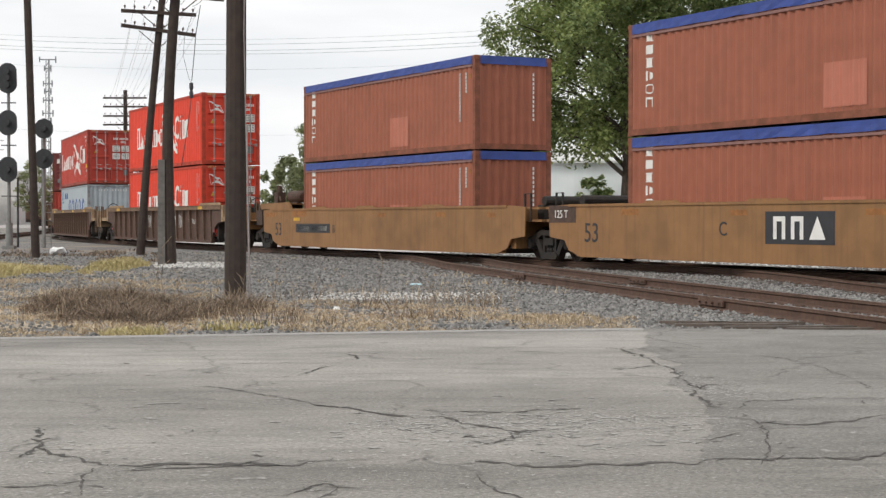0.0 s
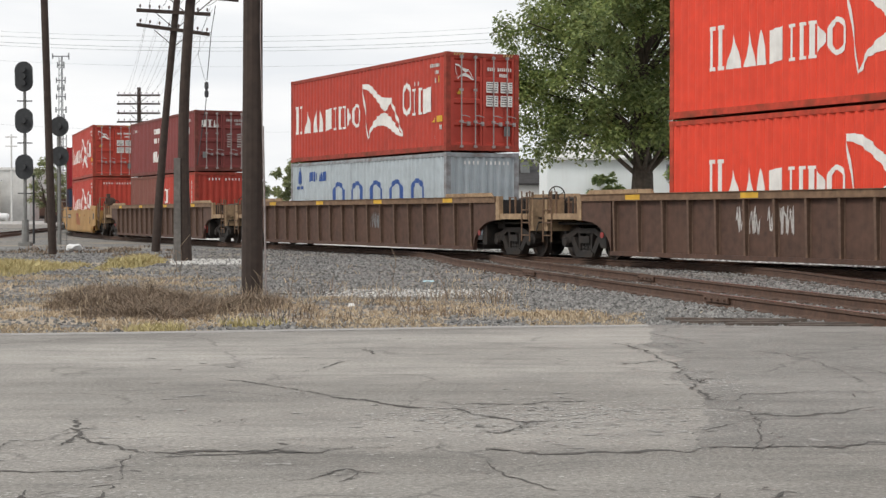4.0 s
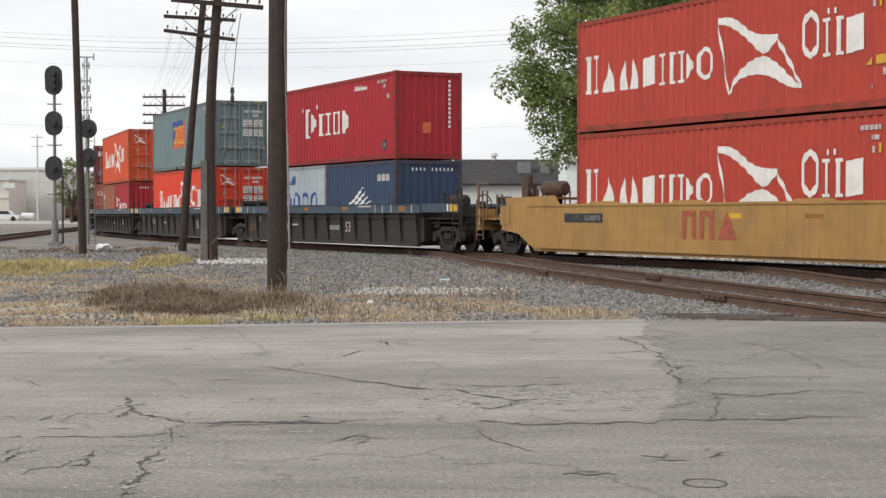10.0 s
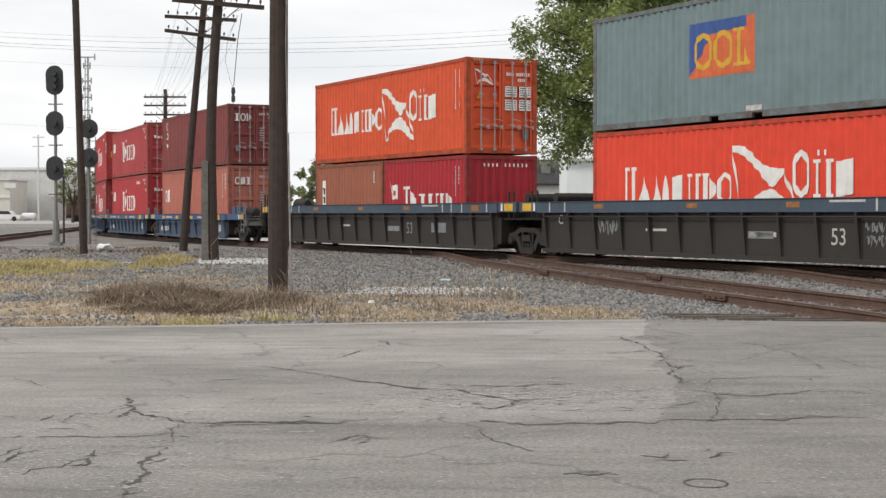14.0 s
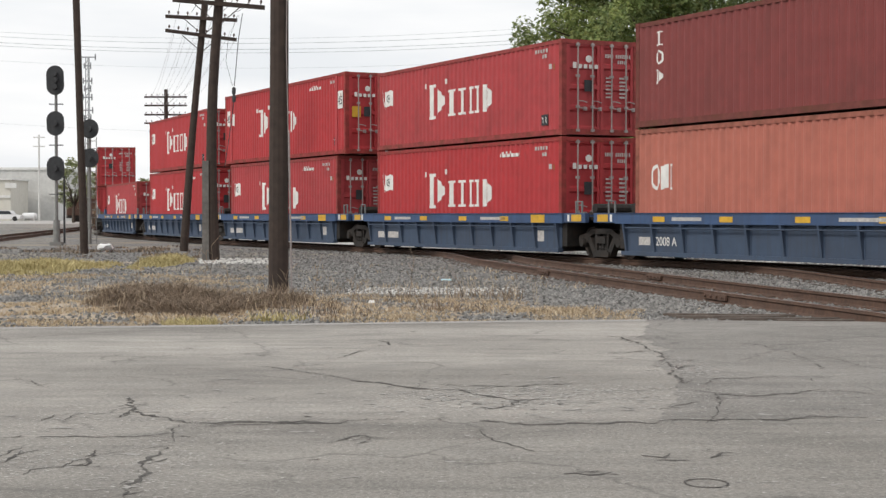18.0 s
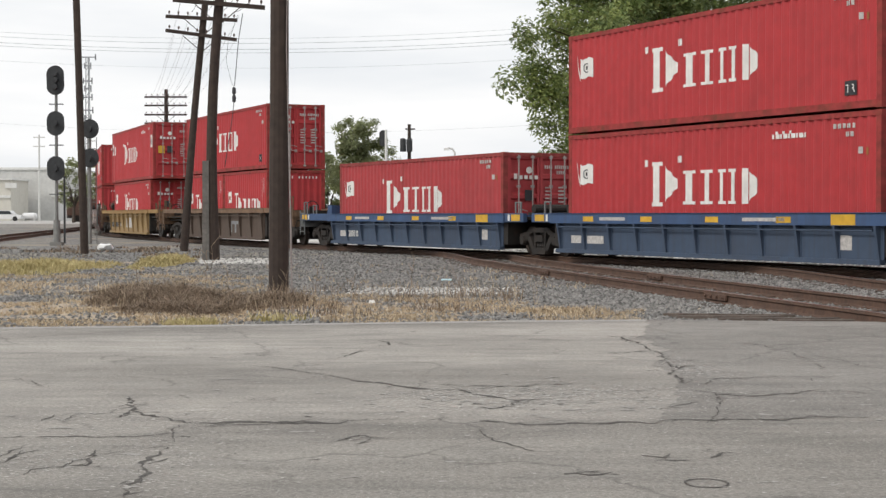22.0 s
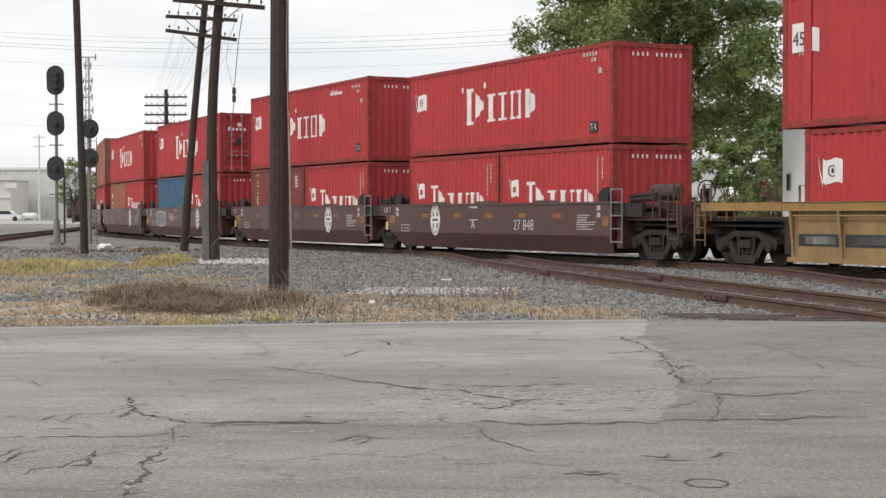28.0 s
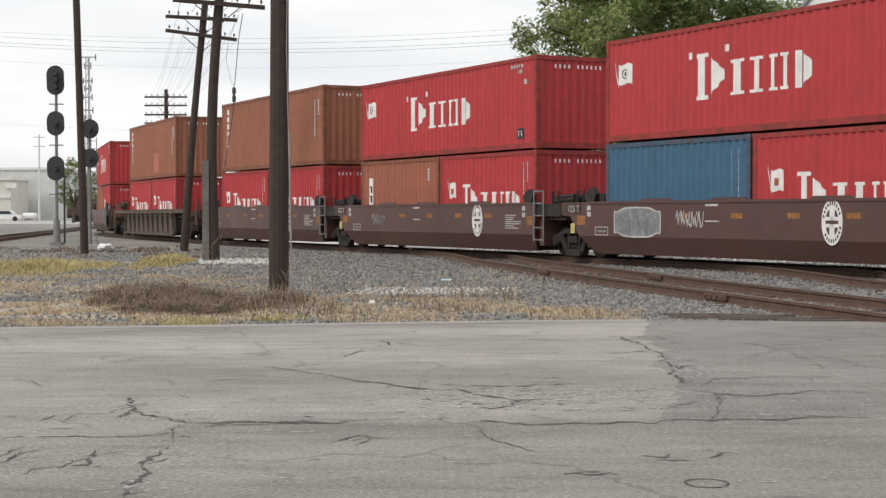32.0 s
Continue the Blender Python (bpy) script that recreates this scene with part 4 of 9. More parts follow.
    if end == "blank":
        part("end_wall", ew, mat, root, at=pose(L / 2 - 0.025, 0, 0, 0, 0, 90))
        if marks:
            n = 11
            s = Shape()
            for i in range(n):
                if art == "k" and colour == "red_dark":
                    s.box(L / 2 - 0.02, L / 2 - 0.016, 0.72, 0.80, 0.88 * H - i * 0.15, 0.88 * H - i * 0.15 + 0.10)
                elif tarp:
                    s.box(L / 2 - 0.02, L / 2 - 0.016, 0.62, 0.67, 0.80 * H - i * 0.125, 0.80 * H - i * 0.125 + 0.085)
                elif i not in (4,):
                    s.box(L / 2 - 0.02, L / 2 - 0.016, -0.62 + i * 0.145, -0.62 + i * 0.145 + 0.05, 0.865 * H, 0.865 * H + 0.10)
            tagged(part("marking", s, M["white"], root, "row of small white print"), kind="stuff")
            if art == "k" and colour == "red_dark":
                part("marking", Shape().box(L / 2 - 0.02, L / 2 - 0.014, -0.22, 0.08, 0.30 * H, 0.42 * H), M["orange"], root, "orange warning sticker")
    else:
        dm = shared(("door", H), lambda: door_shape(H).mesh("door"))
        bm_ = shared(("bar", H), lambda: lock_bar_shape(H).mesh("locking_bar"))
        for side in (-1, 1):
            # hinge edges at the posts, leaves meet in the middle
            d = part("door", dm, mat, root, at=pose(L / 2 - 0.03, -WIDE / 2 + 0.16, 0) if side < 0 else pose(L / 2 - 0.03, 0.01, 0))
            for y in (0.34, 0.80):
                part("locking_bar", bm_, M["bar_steel"], d, "gray steel locking bar", at=pose(0, y, 0))
        if marks:
            s = Shape()
            x0, x1 = L / 2 - 0.022, L / 2 - 0.018
            for y, z, cells in ((0.16, 0.82, 4), (0.50, 0.82, 6), (0.92, 0.82, 1), (0.56, 0.76, 4)):
                for i in range(cells):
                    s.box(x0, x1, y + 0.068 * i, y + 0.068 * i + 0.042, z * H, z * H + 0.10)
            if art in ("ham", "ham_wide", "ccl"):
                for y in (0.12, 0.60):
                    for z in (0.46, 0.60):
                        s.box(x0, x1, y, y + 0.40, z * H, (z + 0.11) * H)
            else:
                for i in range(6):
                    s.box(x0, x1, 0.18, 0.40 - 0.03 * (i % 2), (0.60 - i * 0.04) * H, (0.615 - i * 0.04) * H)
                    s.box(x0, x1, 0.62, 0.90 - 0.05 * (i % 3), (0.60 - i * 0.04) * H, (0.618 - i * 0.04) * H)
            tagged(part("marking", s, M["white"] if art in ("ham", "ham_wide", "ccl") else M["worn_white"], root, "white lettered panels on the door"), kind="stuff")
            if art in ("ham", "ham_wide", "ccl"):
                s = Shape()
                for y in (0.12, 0.60):
                    for z in (0.46, 0.60):
                        for k in range(4):
                            s.box(x1, x1 + 0.002, y + 0.03, y + 0.20 + 0.05 * (k % 2), (z + 0.018 + 0.024 * k) * H, (z + 0.026 + 0.024 * k) * H)
                            s.box(x1, x1 + 0.002, y + 0.30, y + 0.37, (z + 0.018 + 0.024 * k) * H, (z + 0.026 + 0.024 * k) * H)
                tagged(part("marking", s, M["ink"], root, "fine dark print on the white panels"), kind="stuff")
                s = Shape()
                for y in [q + 0.09 * k for q in (-0.98, 0.66) for k in range(4)]:
                    s.add([(L / 2 + 0.002, y, H - 0.09), (L / 2 + 0.002, y + 0.04, H - 0.09), (L / 2 + 0.002, y + 0.075, H - 0.03), (L / 2 + 0.002, y + 0.035, H - 0.03)], [(0, 1, 2, 3)])
                tagged(part("marking", s, M["worn_yellow"], root, "slanted pale height stripes"), kind="stuff")
                part("marking", Shape().box(x0, x1 + 0.001, 0.72, 0.92, 0.16 * H, 0.26 * H), M["louver"], root, "gray approval plate")
                s = Shape()
                s.add([(x1 + 0.003, -0.86, 0.575 * H), (x1 + 0.003, -0.66, 0.575 * H), (x1 + 0.003, -0.76, 0.635 * H)], [(0, 1, 2)])
                part("marking", s, M["yellow"], root, "yellow warning triangle")
            elif art in ("zim", "tex", "cai"):
                s = Shape()
                for x, b0, t0, x2, b1, t1 in [q for i, st in enumerate({"zim": ("block", "bar", "twin"), "tex": ("bar", "ring", "wedge"), "cai": ("ring", "block", "bar")}[art]) for q in glyph(-0.92 + 0.25 * i, 0.72 * H, 0.23, 0.32, st)]:
                    s.add([(x1 + 0.004, x, b0), (x1 + 0.004, x2, b1), (x1 + 0.004, x2, t1), (x1 + 0.004, x, t0)], [(0, 1, 2, 3)])
                tagged(part("marking", s, M["white"], root, "white painted shapes on the door"), kind="stuff")
                part("marking", Shape().box(x0, x1 + 0.001, -0.88, -0.72, 0.22 * H, 0.32 * H), M["louver"], root, "gray approval plate")
            if art == "k":
                s = Shape()
                for i in range(5):
                    s.box(x0, x1, -0.86 + i * 0.17, -0.86 + i * 0.17 + 0.11, 0.70 * H, 0.70 * H + (0.16 if i == 0 else 0.11))
                s.lathe([(0.0, 0), (0.10, 0), (0.10, 0.004), (0.0, 0.004)], "X", 14, (x0, -0.36, 0.80 * H))
                tagged(part("marking", s, M["white"], root, "white bars and disc"), kind="stuff")
                part("marking", Shape().box(x0, x1 + 0.002, -0.50, -0.22, 0.46 * H, 0.58 * H), M["ink"], root, "dark square")
                if feet == 45:
                    part("marking", Shape().box(x0, x1 + 0.002, -0.95, -0.62, 0.45 * H, 0.58 * H), M["yellow"], root, "yellow warning panel")
            if art.startswith("ham"):
                for wedge in bow_tie(-0.92, 0.72 * H, 0.62, 0.46):
                    s = Shape()
                    for x, b0, t0, x2, b1, t1 in wedge:
                        s.add([(x1 + 0.004, x, b0), (x1 + 0.004, x2, b1), (x1 + 0.004, x2, t1), (x1 + 0.004, x, t0)], [(0, 1, 2, 3)])
                    part("marking", s, M["white"], root)
    for i, (slices, colour2) in enumerate(side_art(art, L - 2 * post, H) if art else ()):
        if slices:
            me = shared((art, feet, H, i), lambda: marking(slices, L - 2 * post, -WIDE / 2 + 0.010, 0.003 + 0.0012 * i))
            mk = part("marking", me, M[colour2], root)
            if len(slices) > 3:
                tagged(mk, kind="stuff")
    if art == "k":
        lettering("TR", 0.24, M["white"], root, pose(L / 2 - post - 0.93, -WIDE / 2 + 0.004, 0.115 * H + 0.06, 90, 0, 0))
    if feet == 45 and art == "k":
        for x in (-L / 2 + 0.34, L / 2 - 0.70):
            plate = part("number_plate", Shape().box(x, x + 0.46, -WIDE / 2 - 0.004, -WIDE / 2 + 0.012, 0.56 * H, 0.56 * H + 0.62), M["white"], root, "white plate with black length figures")
            lettering("45", 0.42, M["ink"], plate, pose(x + 0.02, -WIDE / 2 - 0.008, 0.56 * H + 0.14, 90, 0, 0))
    if tarp:
        def cover():
            rnd = random.Random(5)
            s = Shape()
            n, u = 40, L / 2 - 0.165
            for y, sg in ((-WIDE / 2 - 0.006, 1), (WIDE / 2 + 0.006, -1)):
                low = [0.225 + 0.010 * math.sin(i * 1.3) + rnd.uniform(-0.006, 0.006) for i in range(n + 1)]
                out = [-0.014 * abs(math.sin(i * 1.1)) * sg + rnd.uniform(-0.004, 0.004) for i in range(n + 1)]
                for i in range(n):
                    xa, xb = -u + i * 2 * u / n, -u + (i + 1) * 2 * u / n
                    k = len(s.v)
                    s.v += [(xa, y + out[i], H - low[i]), (xb, y + out[i + 1], H - low[i + 1]), (xb, y - out[i + 1] * 0.6, H - 0.10), (xa, y - out[i] * 0.6, H - 0.10), (xb, y + 0.012 * sg, H - 0.002), (xa, y + 0.012 * sg, H - 0.002)]
                    s.f += [(k, k + 1, k + 2, k + 3), (k + 3, k + 2, k + 4, k + 5)]
            for x, sg in ((-L / 2 - 0.008, 1), (L / 2 + 0.008, -1)):
                for i in range(10):
                    ya, yb = -WIDE / 2 + 0.165 + i * 0.2108, -WIDE / 2 + 0.165 + (i + 1) * 0.2108
                    k = len(s.v)
                    oa, ob_ = 0.012 * math.sin(i * 1.7) * sg, 0.012 * math.sin((i + 1) * 1.7) * sg
                    s.v += [(x + oa, ya, H - 0.235), (x + ob_, yb, H - 0.235), (x + 0.015 * sg, yb, H - 0.002), (x + 0.015 * sg, ya, H - 0.002)]
                    s.f.append((k, k + 1, k + 2, k + 3))
            m = 16
            for i in range(m):
                xa, xb = -u + i * 2 * u / m, -u + (i + 1) * 2 * u / m
                za, zb = H + 0.02 * (i % 2), H + 0.02 * ((i + 1) % 2)
                k = len(s.v)
                s.v += [(xa, -WIDE / 2 + 0.006, H - 0.002), (xb, -WIDE / 2 + 0.006, H - 0.002), (xb, 0, zb), (xa, 0, za), (xb, WIDE / 2 - 0.006, H - 0.002), (xa, WIDE / 2 - 0.006, H - 0.002)]
                s.f += [(k, k + 1, k + 2, k + 3), (k + 3, k + 2, k + 4, k + 5)]
            me = bpy.data.meshes.new("tarpaulin")
            me.from_pydata(s.v, [], s.f)
            return me
        for y in (-WIDE / 2 + 0.004, WIDE / 2 - 0.004):
            part("tarp_rail", shared(("tarp_rail", feet), lambda: Shape().box(-L / 2 + 0.16, L / 2 - 0.16, -0.012, 0.012, -0.03, 0.03).mesh("tarp_rail")), M["dusty_rail"], root, "dull mauve lashing rail", at=pose(0, y, H - 0.275))
        part("tarpaulin", shared(("tarp", feet, H), cover), M["tarp"], root, "wrinkled blue tarpaulin over the open top")
    return root

# ---- well cars ----
WHEEL_R = 0.42


def wheelset_mesh():
    s = Shape()
    for sg in (-1, 1):
        prof = [(0.0, 0.70 * sg), (0.16, 0.70 * sg), (0.36, 0.735 * sg), (WHEEL_R + 0.028, 0.69 * sg), (WHEEL_R + 0.02, 0.725 * sg), (WHEEL_R, 0.735 * sg), (WHEEL_R, 0.82 * sg), (0.37, 0.825 * sg), (0.34, 0.79 * sg), (0.14, 0.78 * sg), (0.13, 0.84 * sg), (0.0, 0.84 * sg)]
        s.lathe(prof, "Y", 22)
    s.tube((0, -1.02, 0), (0, 1.02, 0), 0.075, n=10)
    return s.mesh("wheelset")


def side_frame_mesh():
    """Cast truss frame: a bowed top member, slanting legs, a low spring seat, and two open windows."""
    s = Shape()
    top_edge = [(-1.14, 0.50), (-1.08, 0.60), (-0.74, 0.66), (-0.46, 0.78), (0.46, 0.78), (0.74, 0.66), (1.08, 0.60), (1.14, 0.50)]
    s.slab(top_edge + [(1.10, 0.38), (0.94, 0.34), (0.70, 0.42), (0.64, 0.54), (0.40, 0.65), (-0.40, 0.65), (-0.64, 0.54), (-0.70, 0.42), (-0.94, 0.34), (-1.10, 0.38)], -0.10, 0.10)
    for sg in (-1, 1):
        s.slab([(sg * 0.76, 0.56), (sg * 0.64, 0.40), (sg * 0.40, 0.08), (sg * 0.26, 0.10), (sg * 0.30, 0.22), (sg * 0.54, 0.56)], -0.095, 0.095)
        s.slab([(sg * 0.34, 0.68), (sg * 0.25, 0.68), (sg * 0.23, 0.18), (sg * 0.30, 0.16)], -0.09, 0.09)
        s.lathe([(0.0, 0.12), (0.13, 0.12), (0.14, -0.10), (0.11, -0.17), (0.0, -0.17)], "Y", 14, (sg * 0.89, 0, 0.42))
    s.slab([(-0.42, 0.16), (-0.34, 0.05), (0.34, 0.05), (0.42, 0.16), (0.30, 0.22), (-0.30, 0.22)], -0.13, 0.13)
    for x in (-0.15, 0.0, 0.15):
        s.lathe([(0.0, 0.20), (0.07, 0.20), (0.055, 0.24), (0.07, 0.28), (0.055, 0.32), (0.07, 0.36), (0.055, 0.40), (0.0, 0.40)], "Z", 10, (x, -0.02, 0.0))
    s.slab([(-0.24, 0.40), (0.24, 0.40), (0.20, 0.58), (-0.20, 0.58)], -0.13, 0.12)
    return s.mesh("side_frame")


SPINNING = []


def bogie(car, x, z=0.0):
    b = part("bogie", shared("bolster", lambda: Shape().box(-0.22, 0.22, -0.95, 0.95, 0.42, 0.66).box(-0.3, 0.3, -0.35, 0.35, 0.66, 0.80).mesh("bogie")), M["truck_steel"], car, "dark oily freight bogie", at=pose(x, 0, 0))
    for y in (-1.0, 1.0):
        part("side_frame", shared("sf", side_frame_mesh), M["truck_steel"], b, at=pose(0, y, 0, 0, 0, 0 if y < 0 else 180))
    for dx in (-0.89, 0.89):
        w = part("wheelset", shared("ws", wheelset_mesh), M["wheel_steel"], b, "steel wheels on an axle", at=pose(dx, 0, WHEEL_R))
        SPINNING.append((w, car, dx))
    return b


def handrail(s, x, y, z0, z1, w):
    s.pipe([(x, y, z0), (x, y, z1), (x + w, y, z1), (x + w, y, z0)], 0.022, 6)


def ladder_shape(h, n=4, w=0.42):
    s = Shape()
    s.tube((-w / 2, 0, 0), (-w / 2, 0, h), 0.02, n=6)
    s.tube((w / 2, 0, 0), (w / 2, 0, h), 0.02, n=6)
    for i in range(n):
        z = h * (i + 0.5) / n
        s.tube((-w / 2, 0, z), (w / 2, 0, z), 0.016, n=6)
    return s


def rib_mesh(h, deep=0.15, shallow=0.05):
    """A gusset plate, deep under the top chord and shallow at the foot."""
    s = Shape()
    s.add([(-0.035, -shallow, 0.0), (0.035, -shallow, 0.0), (0.035, 0.0, 0.0), (-0.035, 0.0, 0.0), (-0.035, -deep, h), (0.035, -deep, h), (0.035, 0.0, h), (-0.035, 0.0, h)],
          [(3, 2, 1, 0), (4, 5, 6, 7), (0, 1, 5, 4), (1, 2, 6, 5), (2, 3, 7, 6), (3, 0, 4, 7)])
    s.box(-0.07, 0.07, -0.012, 0.0, 0.0, h)
    return s.mesh("rib")


def well_car(label, style, body, chord, top, half, truck, front, back, ribs=11, taper=False, chord_h=0.2, decals=(), beam=False, deck="", rib_paint=""):
    """style ribbed or smooth. half: half the well. truck: bogie's distance from the middle. front, back: 'coupled', 'shared' or 'borrowed'
    (the neighbour carries the joint bogie)."""
    car = thing("well_car", label, "railcar", "well cars of the train")
    car["half"] = truck
    mb, mc = M[body], M[chord]
    yo = 1.47
    ends = {1: front, -1: back}
    reach = {sg: (truck + 1.55 if ends[sg] == "coupled" else truck - 0.12) for sg in (1, -1)}
    for sg in (-1, 1):
        y = sg * yo

        def yy(a, b):
            return (min(sg * a, sg * b), max(sg * a, sg * b))
        if style == "ribbed":
            s = Shape()
            cut = 0.0 if beam else 0.35
            s.box(-half + cut, half - cut, *yy(yo - 0.13, yo - 0.11), 0.22, top - chord_h)
            sill = part("side_sill", s, mb, car, at=None)
            s = Shape()
            past = 0.25 if beam else 0.95
            s.box(-half - past, half + past, *yy(yo - 0.16, yo + 0.02), top - chord_h, top - 0.012)
            s.box(-half - past, half + past, *yy(yo - 0.16, yo + 0.05), top - 0.012, top)
            part("top_chord", s, mc, car)
            s = Shape()
            s.box(-half + cut, half - cut, *yy(yo - 0.15, yo), 0.14, 0.24)
            part("bottom_chord", s, mb, car)
            if beam and sg < 0:
                part("grab_rail", Shape().tube((-half + 0.2, -yo - 0.01, top - chord_h - 0.10), (half - 0.2, -yo - 0.01, top - chord_h - 0.10), 0.018, n=6), mb, car, "thin rail along the side under the top beam")
            rm = shared(("rib", top, chord_h), lambda: rib_mesh(top - chord_h - 0.24, 0.15 if beam else 0.12, 0.04 if beam else 0.08))
            for i in range(ribs):
                x = -half + 0.12 + (2 * half - 0.24) * i / (ribs - 1) if beam else -half + 0.5 + (2 * half - 1.0) * i / (ribs - 1)
                part("rib", rm, M[rib_paint] if rib_paint else mb, car, at=pose(x, sg * (yo - 0.11), 0.24, 0, 0, 0 if sg < 0 else 180))
        else:
            out = [(-half, 0.30), (-half + 0.55, 0.15), (half - 0.55, 0.15), (half, 0.30), (half + 0.2, 0.55), (half + 0.9, 0.62), (half + 0.95, top - 0.04), (half + 0.2, top), (-half - 0.2, top), (-half - 0.95, top - 0.04), (-half - 0.9, 0.62), (-half - 0.2, 0.55)]
            if taper:
                out = [(-half + 0.35, 0.22), (half - 0.2, 0.22), (half + 0.25, 0.50), (half + 1.55, 0.62), (half + 1.55, top - 0.05), (half + 1.1, top), (-half - 1.0, top), (-half - 1.5, top - 0.05), (-half - 1.5, 0.72), (-half - 0.55, 0.62)]
            unit = body == "car_maroon" and not taper
            if unit:
                out = [(-half + 0.1, 0.15), (half - 0.25, 0.15), (half - 0.05, 0.35), (half, top), (-half - 1.40, top), (-half - 1.40, 1.13), (-half - 0.95, 1.10), (-half - 0.30, 0.40)]
                part("end_beam", Shape().box(half + 0.002, half + 1.30, *yy(yo - 0.12, yo - 0.03), 1.10, top - 0.03), M["truck_steel"], car, "dark beam over the joint bogie")
                if sg < 0:
                    plate = part("load_plate", Shape().box(-half - 1.36, -half - 0.42, -yo - 0.012, -yo, 1.16, top - 0.02), M["dark_rust"], car, "dark plate with pale figures")
                    lettering("125 T", 0.25, M["worn_white"], plate, pose(-half - 1.05, -yo - 0.017, 1.215, 90, 0, 0))
                    for sx in (half - 0.75, -half - 0.25):
                        part("corner_guide", Shape().slab([(sx + 0.05, top), (sx + 0.42, top), (sx + 0.52, top + 0.22), (sx + 0.36, top + 0.38), (sx + 0.2, top + 0.35), (sx - 0.04, top + 0.16)], -yo + 0.03, -yo + 0.16), M["truck_steel"], car, "dark cast corner guide")
                    s = Shape()
                    for lx in (half - 0.02, half + 0.50):
                        s.tube((lx, -yo - 0.04, 0.42), (lx, -yo - 0.04, top + 0.34), 0.024, n=6)
                    for k in range(5):
                        s.tube((half - 0.02, -yo - 0.04, 0.46 + 0.33 * k), (half + 0.50, -yo - 0.04, 0.46 + 0.33 * k), 0.018, n=6)
                    part("ladder", s, M["louver"], car, "dull gray steel ladder")
                    for zz, rr in ((top + 0.14, 0.05), (top + 0.04, 0.07), (top - 0.25, 0.05)):
                        part("pipe", Shape().tube((half + 0.1, -yo + 0.45 + rr, zz), (half + 1.5, -yo + 0.35, zz + 0.05), rr, n=8), M["truck_steel"], car)
            if unit:
                out = [(-half - 0.50, 0.60), (half - 0.03, 0.60), (half, top), (-half - 1.40, top), (-half - 1.40, 1.13), (-half - 0.95, 1.10)]
                low, up = ((-half + 0.1, half - 0.25), (-half - 0.50, half - 0.03))
                vs = [(low[0], sg * (yo - 0.20), 0.15), (low[1], sg * (yo - 0.20), 0.15), (up[1], sg * yo, 0.60), (up[0], sg * yo, 0.60)]
                vs += [(x, y - sg * 0.04, z) for x, y, z in vs]
                part("lower_side", Shape().add(vs, [(0, 1, 2, 3), (7, 6, 5, 4), (0, 4, 5, 1), (1, 5, 6, 2), (2, 6, 7, 3), (3, 7, 4, 0)]), mb, car, "lower side sheet leaning inward")
            s = Shape()
            s.slab(out, *yy(yo - 0.04, yo))
            part("side_sill", s, mb, car)
            s = Shape()
            s.box(-half + 0.3, half - 0.3, *(yy(yo - 0.36, yo - 0.26) if unit else yy(yo - 0.14, yo - 0.04)), 0.16, 0.28)
            s.box(-half, half, *yy(yo - 0.16, yo + 0.025), top - 0.05, top + 0.012)
            part("top_chord", s, mc, car)
            if taper:
                s = Shape()
                s.slab([(-half + 0.7, 0.24), (half - 0.4, 0.24), (half - 0.1, 0.52), (-half + 0.2, 0.56)], *yy(yo, yo + 0.035))
                part("stiffener", s, mb, car)
            # container guides along the top edge
            for x in (-half * 0.55, -half * 0.1, half * 0.45):
                s = Shape()
                s.slab([(x - 0.75, top - 0.02), (x + 0.75, top - 0.02), (x + 0.6, top + 0.07), (x - 0.6, top + 0.07)], *yy(yo - 0.14, yo - 0.10))
                part("guide", s, mb, car)
    # floor of the well
    beam_mesh = shared("floor_beam", lambda: Shape().box(0, 0.8, -yo + 0.32, yo - 0.32, 0.16, 0.30).mesh("floor_beam"))
    for x in (-half + 0.3, -half / 2, -0.4, half / 2 - 0.4, half - 1.1):
        part("floor_beam", beam_mesh, M["truck_steel"], car, at=pose(x, 0, 0))
    for sg in (1, -1):
        kind = ends[sg]
        r = reach[sg]
        a, b = sorted((sg * half, sg * r))
        s = Shape()
        s.box(a, b, -0.32, 0.32, 0.72, 1.02)
        s.box(a, b, -1.25, 1.25, 1.0, 1.06)
        s.box(*sorted((sg * half, sg * (half + 0.25))), -1.34, 1.34, 0.30, 1.06)
        s.slab_x([(-1.34, top - 0.08), (1.34, top - 0.08), (1.34, 1.0), (-1.34, 1.0)], *sorted((sg * (half + 0.02), sg * (half + 0.12))))
        part("end_platform", s, mb if style == "smooth" else M["truck_steel"], car)
        for ya, yb in ((-1.30, -0.95), (0.95, 1.30)) if beam or style == "smooth" else ():
            part("walkway", Shape().box(*sorted((sg * (half + 0.25), sg * (half + 0.25 + min(1.6, r - half - 0.3)))), ya, yb, top - 0.10, top - 0.04), M[deck] if deck else mc, car, "narrow end walkway")
        md = M[deck] if deck else mc
        rails = M["louver"] if body.startswith("car_blue") else M["truck_steel"] if body == "car_black" else M["dark_rust"] if body == "car_maroon" else M["rail_rust"]
        if beam == "plain":
            for ya, yb in ((-yo + 0.0, -yo + 0.14), (yo - 0.14, yo)):
                part("end_beam", Shape().box(*sorted((sg * (half + 0.25), sg * (r - 0.35))), ya, yb, top - chord_h + 0.01, top - 0.006), mc, car)
        elif beam:
            for ya, yb in ((-yo + 0.02, -yo + 0.14), (yo - 0.14, yo - 0.02)):
                part("end_beam", Shape().box(*sorted((sg * (half + 0.25), sg * (r - 0.06))), ya, yb, top - chord_h + 0.02, top - 0.004), mc, car)
